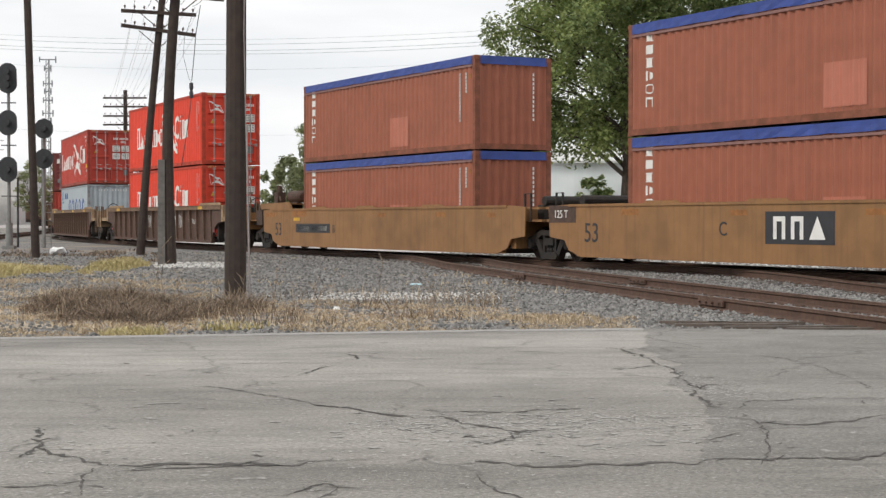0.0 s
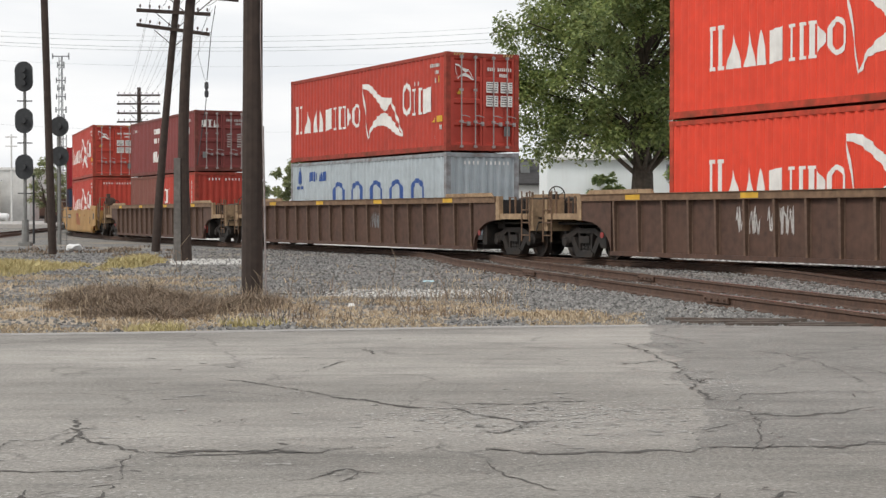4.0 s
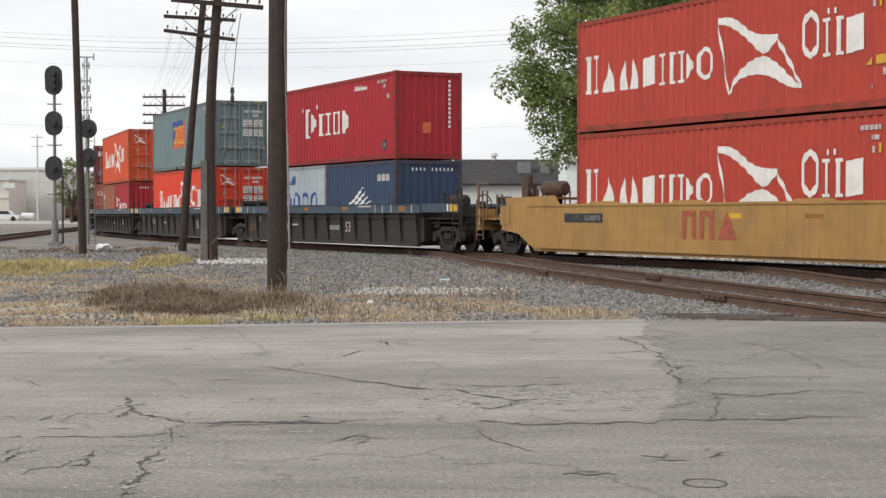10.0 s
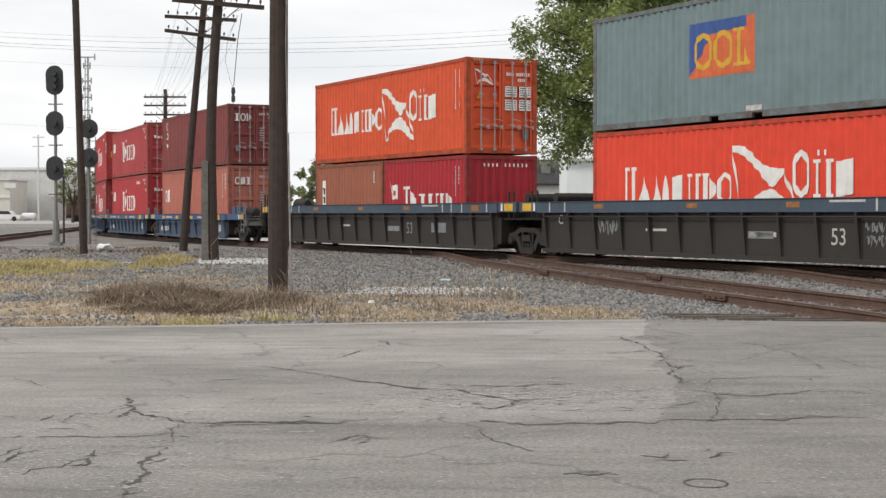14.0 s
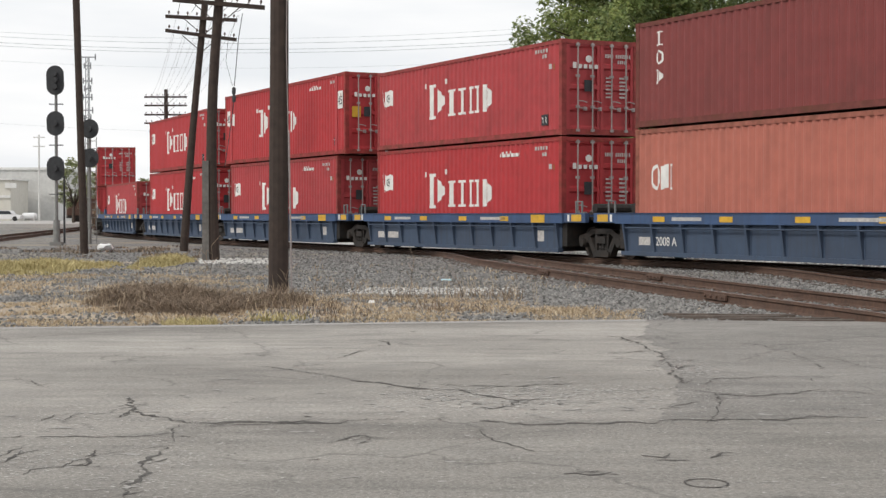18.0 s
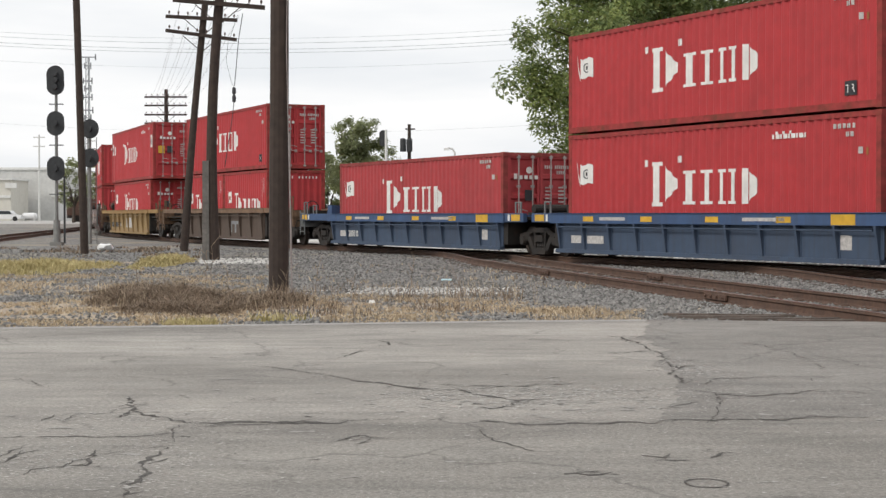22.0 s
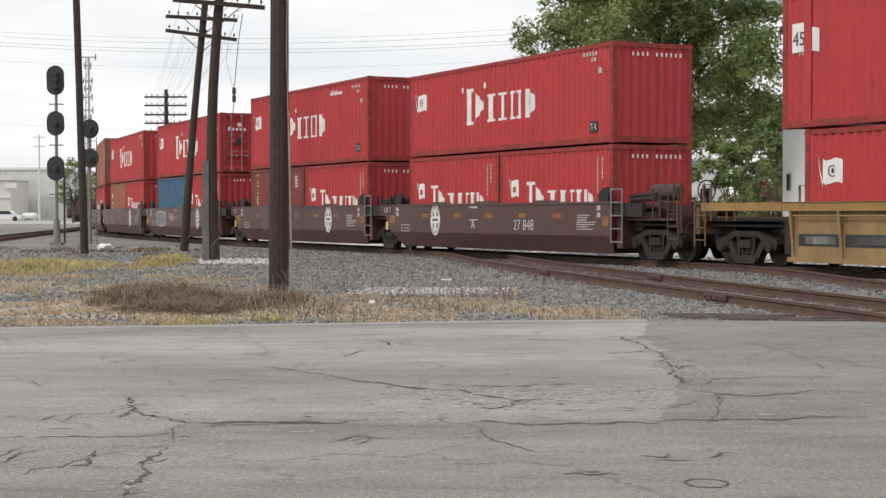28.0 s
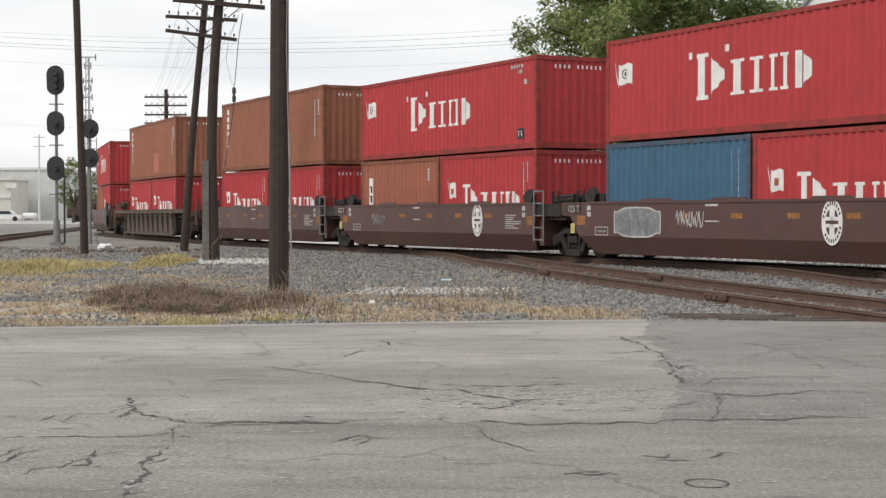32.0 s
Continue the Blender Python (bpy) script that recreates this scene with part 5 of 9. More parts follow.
            part("marking", Shape().box(*sorted((sg * (r - 0.75), sg * (r - 0.25))), -yo + 0.012, -yo + 0.018, top - chord_h + 0.05, top - 0.04), M["yellow"], car)
            part("marking", Shape().box(*sorted((sg * (r - 0.95), sg * (r - 0.85))), -yo + 0.012, -yo + 0.018, top - chord_h + 0.05, top - 0.04), M["white"], car)
        elif style == "ribbed":
            # the side tapers down to the deck over the bogie
            for ya, yb in ((-yo + 0.03, -yo + 0.13), (yo - 0.13, yo - 0.03)):
                arch = [(half + 0.85 + 1.2 * math.cos(math.radians(g)), 0.16 + 0.80 * math.sin(math.radians(g))) for g in range(180, 95, -12)]
                ring_ = arch + [(half + 0.96, 0.98), (half + 0.96, top - chord_h), (arch[0][0], top - chord_h)]
                s = Shape().slab([(sg * gx, gz) for gx, gz in ring_], ya, yb)
                part("end_gusset", s, mb, car)
                yf = (ya - 0.02, yb) if ya < 0 else (ya, yb + 0.02)
                part("end_post", Shape().box(*sorted((sg * (half + 0.96), sg * (half + 1.16))), *yf, 0.98, top), md, car, "worn tan end post")
                part("end_deck", Shape().box(*sorted((sg * (half + 1.16), sg * (r - 0.25))), *((ya, ya + 0.5) if ya < 0 else (yb - 0.5, yb)), 1.0, 1.15), md, car, "worn tan end step")
                for g0, g1, c0, c1 in ((-2.1, -1.5, 0.08, 0.0), (-1.48, -0.9, 0.0, 0.0), (-0.88, -0.1, 0.0, 0.0), (-0.08, 0.75, 0.0, 0.14)):
                    part("guide", Shape().slab([(sg * (half + g0), top), (sg * (half + g1), top), (sg * (half + g1 - c1), top + 0.10), (sg * (half + g0 + c0), top + 0.10)], *((ya, ya + 0.05) if ya < 0 else (yb - 0.05, yb))), M["pale_tan"], car, "bleached tan container guide")
            part("reflector", Shape().lathe([(0.0, 0.0), (0.075, 0.0), (0.075, 0.02), (0.0, 0.02)], "Y", 12, (sg * (half + 0.02), -yo + 0.005, 0.62)), M["red_lens"], car, "red reflector disc")
            s = Shape()
            for px in (half + 1.5, half + 1.85, half + 2.2):
                s.tube((sg * px, -0.9, 1.0), (sg * px, -0.9, top - 0.12), 0.05, n=6)
            s.box(*sorted((sg * (half + 1.3), sg * (r - 0.2))), -0.95, 0.95, 1.02, 1.12)
            s.tube((sg * (half + 1.3), -0.85, top - 0.1), (sg * (r - 0.25), -0.85, top - 0.1), 0.05, n=6)
            part("brake_gear", s, M["truck_steel"], car, "dark brake gear and pipes")
        if kind == "coupled":
            s = Shape()
            s.box(*sorted((sg * (r - 0.22), sg * r)), -1.40, 1.40, 0.70, 1.10)
            s.box(*sorted((sg * (r - 0.22), sg * r)), -1.42, -0.9, 0.84, top - 0.1)
            part("end_sill", s, md if deck else (mb if style == "smooth" else rails), car)
            s = Shape()
            s.box(*sorted((sg * r, sg * (r + 0.38))), -0.14, 0.14, 0.68, 0.92)
            s.box(*sorted((sg * (r + 0.28), sg * (r + 0.52))), -0.19, 0.12, 0.66, 0.94)
            part("coupler", s, M["truck_steel"], car)
            part("draft_gear", Shape().box(*sorted((sg * (half + 0.3), sg * (r - 0.02))), -0.42, 0.42, 0.46, 0.80), M["truck_steel"], car, "dark draft gear housing")
            s = Shape()
            s.pipe([(sg * (r - 0.05), -0.42, 0.70), (sg * (r + 0.16), -0.44, 0.46), (sg * (r + 0.36), -0.40, 0.34), (sg * (r + 0.52), -0.34, 0.44)], 0.028, 6)
            part("brake_hose", s, M["tyre"], car, "black rubber air hose")
            s = Shape()
            s.pipe([(sg * (r + 0.05), -1.36, 0.62), (sg * (r + 0.09), -1.30, 0.92), (sg * (r + 0.09), -0.3, 0.94), (sg * (r + 0.3), -0.12, 0.98)], 0.018, 6)
            part("uncoupling_lever", s, M["truck_steel"], car)
            s = Shape()
            s.box(*sorted((sg * (half + 0.35), sg * (half + 0.75))), -1.05, -0.55, 0.74, 1.0)
            s.tube((sg * (half + 0.3), -1.1, 0.9), (sg * (r - 0.3), -1.1, 0.9), 0.035, n=6)
            s.tube((sg * (half + 0.3), -0.9, 0.66), (sg * (r - 0.3), -0.6, 0.66), 0.03, n=6)
            part("brake_rigging", s, M["truck_steel"], car, "dark rods and valve box under the platform")
            for hx, hy, hz in ((r - 0.35, -1.40, 0.42), (r - 1.25, -1.40, 0.30), (r - 0.35, 1.38, 0.42)):
                s = Shape()
                handrail(s, sg * hx, hy, 1.0, top + (hz if beam or style == "smooth" else hz - 0.34), 0.30)
                part("handrail", s, rails, car)
            part("ladder", shared(("ladder", top), lambda: ladder_shape(top - 0.3).mesh("ladder")), rails, car, at=pose(sg * (r - 0.30), -1.46, 0.42))
            if style == "smooth" or beam is True:
                s = Shape()
                lift = 0.22 if style == "smooth" and not unit else 0.0
                s.lathe([(0.0, -0.60), (0.14, -0.59), (0.21, -0.47), (0.21, 0.47), (0.14, 0.59), (0.0, 0.60)], "X", 14, (sg * (half + 0.15 if lift else half + 0.95), -0.5, top + (0.24 if style == "smooth" else 0.06) + lift))
                s.box(*sorted((sg * (half + (-0.1 if lift else 0.7)), sg * (half + (0.4 if lift else 1.2)))), -0.6, -0.4, 1.06, top + 0.08 + lift)
                if body.startswith("car_blue"):
                    part("equipment_box", Shape().box(*sorted((sg * (half + 0.45), sg * (half + 0.85))), -1.25, -0.85, top - 0.02, top + 0.30, 0.02), mc, car, "blue steel valve box on the deck")
                part("air_reservoir", s, M["truck_steel"] if style == "ribbed" else M["dark_rust"], car, "dark rusty air tank")
                if lift:
                    for ya, yb in ((-yo + 0.02, -yo + 0.10), (yo - 0.10, yo - 0.02)):
                        part("raised_plate", Shape().slab([(sg * (half - 1.6), top), (sg * (half + 1.25), top), (sg * (half + 1.35), top + 0.20), (sg * (half - 1.35), top + 0.24)], ya, yb), mb, car, "raised sloping end plate")
                    part("raised_plate", Shape().box(*sorted((sg * (half - 1.35), sg * (half + 1.34))), -yo + 0.10, yo - 0.10, top + 0.16, top + 0.20), mb, car)
                    part("equipment_box", Shape().box(*sorted((sg * (half + 1.0), sg * (half + 1.55))), -yo - 0.02, -yo + 0.35, 0.86, top - 0.03), M["dark_rust"] if body == "ttx_brown" else mb, car, "square end box with a latch")
                    s = Shape()
                    s.box(*sorted((sg * (half + 1.0), sg * (half + 1.35))), -0.9, -0.6, top + 0.2, top + 0.62)
                    s.tube((sg * (half + 1.18), -0.75, top + 0.6), (sg * (half + 1.18), -0.75, top + 0.86), 0.11, n=10)
                    s.pipe([(sg * (half + 1.0), -0.8, top + 0.35), (sg * (half + 0.8), -0.9, top + 0.45), (sg * (half + 0.7), -0.9, top + 0.3)], 0.03, 6)
                    part("brake_valve", s, M["dark_rust"], car, "rusty brake valve on the end plate")
                    part("handrail", Shape().pipe([(sg * (r - 0.1), -1.40, 0.9), (sg * (r - 0.1), -1.40, top + 0.62), (sg * (r - 0.1), -1.1, top + 0.62)], 0.035, 6), M["worn_tan"], car, "tall tan corner post")
            up = 0.25 if style == "smooth" else 0.0
            if sg > 0 and not body.startswith("car_blue"):
                s = Shape()
                s.pipe([(sg * (r - 0.15), -0.6 + 0.25 * math.cos(g * math.pi / 9), top + up + 0.25 * math.sin(g * math.pi / 9)) for g in range(19)], 0.018, 5)
                for k in range(4):
                    ang = k * math.pi / 2 + 0.4
                    s.tube((sg * (r - 0.15), -0.6, top + up), (sg * (r - 0.15), -0.6 + 0.25 * math.cos(ang), top + up + 0.25 * math.sin(ang)), 0.012, n=5)
                s.box(*sorted((sg * (r - 0.30), sg * (r - 0.18))), -0.68, -0.52, 1.0, top + up + 0.05)
                part("brake_wheel", s, M["truck_steel"], car)
        else:
            s = Shape()
            handrail(s, sg * (half + 0.75), -1.36, 1.0, top + 0.30, 0.30)
            part("handrail", s, rails if style == "ribbed" else M["truck_steel"], car)
            s = Shape()
            s.tube((sg * (half + 0.6), -0.7, top + 0.12), (sg * (half + 0.6), 0.7, top + 0.12), 0.13, n=10)
            s.box(*sorted((sg * (half + 0.45), sg * (half + 0.75))), -0.8, 0.8, 1.05, top + 0.02)
            part("brake_cylinder", s, M["truck_steel"], car)
        if kind != "borrowed":
            bogie(car, sg * truck if kind == "coupled" else sg * (truck + 0.0))
    for dec in decals:
        what = dec[0]
        if what == "text":
            _, text, x, z, size, colour = dec
            lettering(text, size, M[colour], car, pose(x, -yo - 0.006 if style == "smooth" else -yo + 0.098, z, 90, 0, 0))
        elif what == "bar":
            _, x, z, w, h, colour = dec
            y = -yo - 0.004 if style == "smooth" else -yo + 0.104
            if z > top - chord_h - 0.02 and style == "ribbed":
                y = -yo - 0.024
            part("marking", Shape().box(x, x + w, y, y + 0.006, z, z + h), M[colour], car)
        elif what == "shape":
            _, x, z, w, h, form, colour = dec
            s = Shape()
            y = -yo - 0.011
            for xa, b0, t0, xb, b1, t1 in glyph(x, z, w, h, form):
                s.add([(xa, y, b0), (xb, y, b1), (xb, y, t1), (xa, y, t0)], [(0, 1, 2, 3)])
            tagged(part("marking", s, M[colour], car), kind="stuff")
        elif what == "scribble":
            _, x, z, w, h, colour, seed = dec
            rg = random.Random(seed)
            y = -yo - 0.009 if style == "smooth" else -yo + 0.104
            for k in range(4):
                pts, px, pz = [], x + w * k / 4, z + h * rg.uniform(0.2, 0.8)
                for q in range(9):
                    pts.append((px + w * 0.3 * q / 8 + rg.uniform(-0.04, 0.04), z + h * (0.5 + 0.48 * math.sin(q * rg.uniform(1.2, 2.0) + k))))
                s = Shape()
                for q, (gx, gz) in enumerate(pts):
                    s.v += [(gx - 0.018, y, gz - 0.02), (gx + 0.018, y, gz + 0.02)]
                    if q:
                        n2 = 2 * q
                        s.f.append((n2 - 2, n2 - 1, n2 + 1, n2))
                part("graffiti", s, M[colour], car, "unreadable pale scribble")
        elif what == "tag":
            _, x, z, w, h = dec
            y = -yo - 0.005
            edge = [(x + w * (0.5 + 0.5 * math.copysign(abs(math.cos(g)) ** 0.35, math.cos(g))), z + h * (0.5 + 0.5 * math.copysign(abs(math.sin(g)) ** 0.35, math.sin(g)) + 0.06 * math.sin(5 * g))) for g in [2 * math.pi * i / 48 for i in range(48)]]
            s = Shape()
            s.add([(gx, y, gz) for gx, gz in edge], [tuple(range(48))])
            part("graffiti", s, M["graffiti"], car, "faded gray spray-painted block")
            s = Shape()
            mx, mz = x + w / 2, z + h / 2
            vs = []
            for gx, gz in edge:
                vs += [(gx, y - 0.002, gz), (mx + (gx - mx) * 0.96, y - 0.002, mz + (gz - mz) * 0.90)]
            s.add(vs, [(2 * i, 2 * i + 1, (2 * i + 3) % 96, (2 * i + 2) % 96) for i in range(48)])
            part("graffiti", s, M["worn_white"], car, "pale sprayed outline")
        elif what == "disc":
            _, x, z, r, colour = dec

            def oval(r0, r1, y, turns, span):
                o = Shape()
                for a0 in turns:
                    for k in range(6):
                        a, b = a0 + span * k / 6, a0 + span * (k + 1) / 6
                        o.add([(x + q * math.cos(g), y, z + q * math.sin(g) * 1.45) for q, g in ((r0, a), (r1, a), (r1, b), (r0, b))], [(0, 1, 2, 3)])
                return o
            s = oval(r * 0.62, r, -yo - 0.006, [k * math.pi / 4 for k in range(8)], math.pi / 4)
            for w, h in ((0.16, r * 1.86), (r * 1.26, 0.22)):
                s.add([(x - w / 2, -yo - 0.006, z - h / 2), (x + w / 2, -yo - 0.006, z - h / 2), (x + w / 2, -yo - 0.006, z + h / 2), (x - w / 2, -yo - 0.006, z + h / 2)], [(0, 1, 2, 3)])
            tagged(part("emblem_print", oval(r * 0.74, r * 0.90, -yo - 0.009, [0.14 + k * math.pi / 12 for k in range(24) if k not in (0, 11, 12, 13, 23)], 0.15).add([(x - 0.2, -yo - 0.009, z - 0.035), (x + 0.2, -yo - 0.009, z - 0.035), (x + 0.2, -yo - 0.009, z + 0.035), (x - 0.2, -yo - 0.009, z + 0.035)], [(0, 1, 2, 3)]), M["car_maroon"], car, "ring of small dark print"), kind="stuff")
            part("emblem", s, M[colour], car, "worn white oval ring with a cross")
    return car


FLOOR_Z = 0.36
RIDERS = []


def load(car, s0, half, *boxes):
    """Puts a car and its containers on the line. boxes: (container, dx, z)."""
    RIDERS.append((car, s0, half, 0.0, 0.0))
    for c, dx, z in boxes:
        RIDERS.append((c, s0, half, dx, z))


def stack(low, up, H):
    """A container in the well and one on its roof."""
    return (low, 0.0, FLOOR_Z), (up, 0.0, FLOOR_Z + H + 0.035)


def twins(rear, fore, up):
    """Two short containers in the well, one long one on them."""
    return (rear, -3.067, FLOOR_Z), (fore, 3.067, FLOOR_Z), (up, 0.0, FLOOR_Z + STANDARD + 0.035)


def K(feet=40, H=STANDARD, end="door", colour="red_k", label="weathered red container with white painted shapes on its side"):
    return container(feet, colour, H, "k", end, label=label)


def K20(end="blank", colour="red_k"):
    return container(20, colour, STANDARD, "k20", end, label="short red container with white painted shapes low in the well")


def HAM(H=HIGH, end="door", colour="red_ham"):
    return container(40, colour, H, "ham_wide" if colour == "red_ham_dull" else "ham", end, label="bright red container with a white bow-shaped emblem")


def TRI():
    return container(40, "rust_brown", STANDARD, "column", "blank", tarp=True, label="rust-brown open-top container under a blue tarpaulin")


def ochre_art():
    return (("text", "53", -8.1, 0.52, 0.62, "ink"), ("bar", -9.0, 1.16, 1.0, 0.14, "faded_orange"), ("bar", -6.5, 1.16, 1.2, 0.2, "faded_orange"), ("bar", -6.2, 0.62, 2.9, 0.30, "ink"), ("bar", -6.0, 0.69, 0.95, 0.16, "worn_white"), ("bar", -4.85, 0.69, 1.3, 0.16, "worn_white"), ("text", "B", -3.1, 0.63, 0.36, "ink"), ("bar", 4.2, 1.14, 0.6, 0.12, "faded_orange"), ("bar", 0.3, 1.14, 0.6, 0.12, "faded_orange"), ("bar", 7.2, 1.12, 0.5, 0.12, "faded_orange"), ("bar", -6.4, 1.02, 0.55, 0.1, "yellow"))


def blue_art(end):
    out = [("bar", x, 0.97, 0.50, 0.13, "yellow") for x in (-4.9, -2.2, 0.5, 3.1)]
    out += [("bar", 4.9, 0.93, 0.75, 0.22, "yellow"), ("bar", -4.1, 1.0, 1.2, 0.08, "worn_white"), ("bar", 1.9, 1.0, 1.5, 0.08, "worn_white"), ("bar", -5.7, 0.40, 0.5, 0.2, "worn_white"), ("text", "2008 " + end, -4.95, 0.40, 0.30, "white") if end else ("bar", -4.9, 0.40, 0.8, 0.2, "worn_white"), ("bar", 4.9, 0.42, 0.5, 0.3, "worn_white")]
    return tuple(out)


def brown_art(*extra):
    squares = tuple(("bar", x, 1.06, 0.42, 0.12, "faded_orange") for x in (-4.6, -2.4, -0.4, 1.6, 3.5)) + (("bar", 6.0, 0.86, 0.3, 0.24, "faded_orange"), ("bar", -7.1, 0.88, 0.42, 0.24, "faded_orange"), ("bar", -7.42, 0.66, 0.2, 0.26, "worn_yellow"))
    lines = tuple(("bar", 4.75, 0.76 + 0.06 * k, w * 0.8, 0.022, "worn_white") for k, w in enumerate((1.0, 0.7, 1.1, 1.15, 0.6, 0.65, 0.8)))
    ends = (("bar", -6.2, 0.62, 0.62, 0.02, "worn_white"), ("bar", -6.2, 0.82, 0.62, 0.02, "worn_white"), ("bar", -6.2, 0.64, 0.02, 0.18, "worn_white"), ("bar", -5.6, 0.64, 0.02, 0.18, "worn_white"), ("bar", -6.1, 0.70, 0.42, 0.05, "graffiti"), ("bar", -1.4, 1.34, 0.5, 0.05, "worn_white"), ("bar", -1.4, 0.98, 0.55, 0.03, "worn_white"), ("bar", 5.75, 1.26, 0.16, 0.12, "worn_white"), ("bar", 5.75, 1.08, 0.16, 0.12, "worn_white"), ("bar", -6.6, 1.26, 0.18, 0.12, "worn_white"), ("bar", -6.6, 1.1, 0.18, 0.12, "worn_white"))
    return squares + lines + ends + extra


def build_train():
    ochre = "ochre-yellow smooth-sided articulated well car unit"
    load(well_car(ochre, "smooth", "ttx_brown", "ttx_brown", 1.42, 8.3, 9.82, "shared", "shared", decals=(("text", "53", -7.6, 0.52, 0.66, "ink"), ("text", "C", -2.3, 0.72, 0.42, "ink"), ("bar", -9.22, 0.98, 1.25, 0.42, "dark_rust"), ("text", "125 T", -8.98, 1.10, 0.27, "white"), ("bar", -0.75, 0.56, 2.1, 0.66, "ink"), ("shape", -0.5, 0.66, 0.42, 0.46, "cup", "white"), ("shape", 0.05, 0.66, 0.42, 0.46, "cup", "white"), ("shape", 0.6, 0.66, 0.5, 0.46, "peak", "white"), ("bar", -1.9, 1.14, 0.55, 0.12, "faded_orange"), ("bar", 2.2, 1.14, 0.55, 0.12, "faded_orange"), ("bar", -6.0, 1.16, 0.7, 0.14, "faded_orange"))),
         -142.75, 9.82, *stack(TRI(), TRI(), STANDARD))
    load(well_car(ochre, "smooth", "ttx_brown", "ttx_brown", 1.42, 8.3, 9.82, "borrowed", "coupled", decals=ochre_art()), -123.11, 9.82, *stack(TRI(), TRI(), STANDARD))
    rib = "rusty brown ribbed well car with worn yellow top edge"
    tags = {0: (("scribble", -3.4, 0.7, 0.8, 0.6, "worn_white", 3), ("scribble", -2.3, 0.7, 0.8, 0.6, "worn_white", 4), ("scribble", 1.7, 0.75, 0.9, 0.5, "worn_white", 5), ("scribble", 2.9, 0.7, 0.8, 0.6, "worn_white", 6), ("scribble", 4.6, 0.9, 1.2, 0.2, "worn_white", 7)), 1: (("scribble", 1.0, 0.7, 0.9, 0.5, "graffiti", 8),), 2: (("scribble", 3.0, 0.7, 0.9, 0.5, "graffiti", 9),)}
    for k, (s0, boxes) in enumerate(((-99.8, stack(HAM(), HAM(), HIGH)),
                      (-76.4, stack(container(40, "pale_gray", STANDARD, "cos", "blank", label="pale gray container with large blue painted shapes"), HAM(HIGH, colour="red_ham_dull"), STANDARD)),
                      (-52.6, twins(container(20, "dark_brown", STANDARD, "plain20", "blank", label="short brown container low in the well"), container(20, "red_ham_dull", STANDARD, "c20", "blank", label="short red container with a white mark"),
                                    container(40, "maroon", STANDARD, "zim", "door", label="maroon container with white printed marks"))))):
        load(well_car(rib, "ribbed", "car_brown", "worn_tan", 1.62, 8.55, 9.9, "coupled", "coupled", ribs=17, chord_h=0.17,
                      decals=tuple(("bar", x, 1.47, 0.6, 0.12, "yellow") for x in (-7.5, -3.1, 1.6, 6.4)) + tags[k], deck="pale_tan", rib_paint="rib_brown"), s0, 9.9, *boxes)
    load(well_car("ochre-yellow well car with slanted ends", "smooth", "ttx", "ttx", 1.42, 8.3, 9.9, "coupled", "coupled", taper=True,
                  decals=(("text", "53", 6.6, 0.66, 0.5, "ink"), ("bar", -6.3, 0.94, 1.9, 0.24, "ink"), ("bar", -5.3, 0.99, 0.8, 0.14, "worn_white"), ("bar", -6.15, 0.99, 0.6, 0.14, "worn_white"), ("shape", -0.9, 0.58, 0.62, 0.66, "cup", "faint_red"), ("shape", -0.2, 0.58, 0.62, 0.66, "cup", "faint_red"), ("shape", 0.5, 0.58, 0.75, 0.66, "peak", "faint_red"), ("bar", 0.9, 1.06, 0.5, 0.12, "yellow"), ("bar", 3.6, 1.06, 0.6, 0.10, "faded_orange"), ("bar", 8.4, 0.9, 0.55, 0.32, "ink"))),
         -28.65, 9.9, *stack(HAM(HIGH, "blank", "red_ham_dull"), HAM(HIGH, "door", "red_ham_dull"), HIGH))
    dark = "sooty black ribbed well car with dull navy top beam"
    art = tuple(("bar", x, 1.30, 0.44, 0.12, "faded_orange") for x in (-5.6, -1.5, 2.2)) + (("bar", 6.95, 1.25, 0.48, 0.18, "faded_orange"),) + tuple(("bar", x, 1.22, 0.06, 0.26, "worn_white") for x in (-7.9, -7.1, 5.0, 5.6, 6.3, 7.9)) + (("bar", 3.6, 1.40, 1.1, 0.05, "worn_white"), ("bar", -3.4, 0.75, 0.9, 0.06, "worn_white"), ("bar", 0.6, 0.62, 1.0, 0.16, "graffiti"))
    load(well_car(dark, "ribbed", "car_black", "chord_navy", 1.50, 8.3, 9.8, "coupled", "shared", ribs=14, chord_h=0.30, beam=True,
                  decals=art + (("text", "125-T", -8.0, 0.55, 0.36, "worn_tan"), ("text", "A", -6.75, 0.90, 0.34, "worn_white"), ("bar", -5.5, 0.58, 0.22, 0.26, "graffiti"), ("bar", -5.2, 0.58, 0.20, 0.26, "graffiti"), ("bar", -4.92, 0.58, 0.22, 0.26, "graffiti"), ("bar", -4.25, 0.58, 0.2, 0.26, "graffiti"), ("bar", -3.97, 0.58, 0.2, 0.26, "graffiti"), ("bar", -3.69, 0.58, 0.2, 0.26, "graffiti"), ("text", "53", 2.15, 0.56, 0.50, "worn_white"))),
         -4.94, 9.8, *twins(container(20, "pale_gray", STANDARD, "cos", "blank", label="short pale gray container with blue painted shapes"), container(20, "navy", STANDARD, "wing", "blank", label="short navy container with a white winged mark"), K(40, HIGH, "blank", "red_dark")))
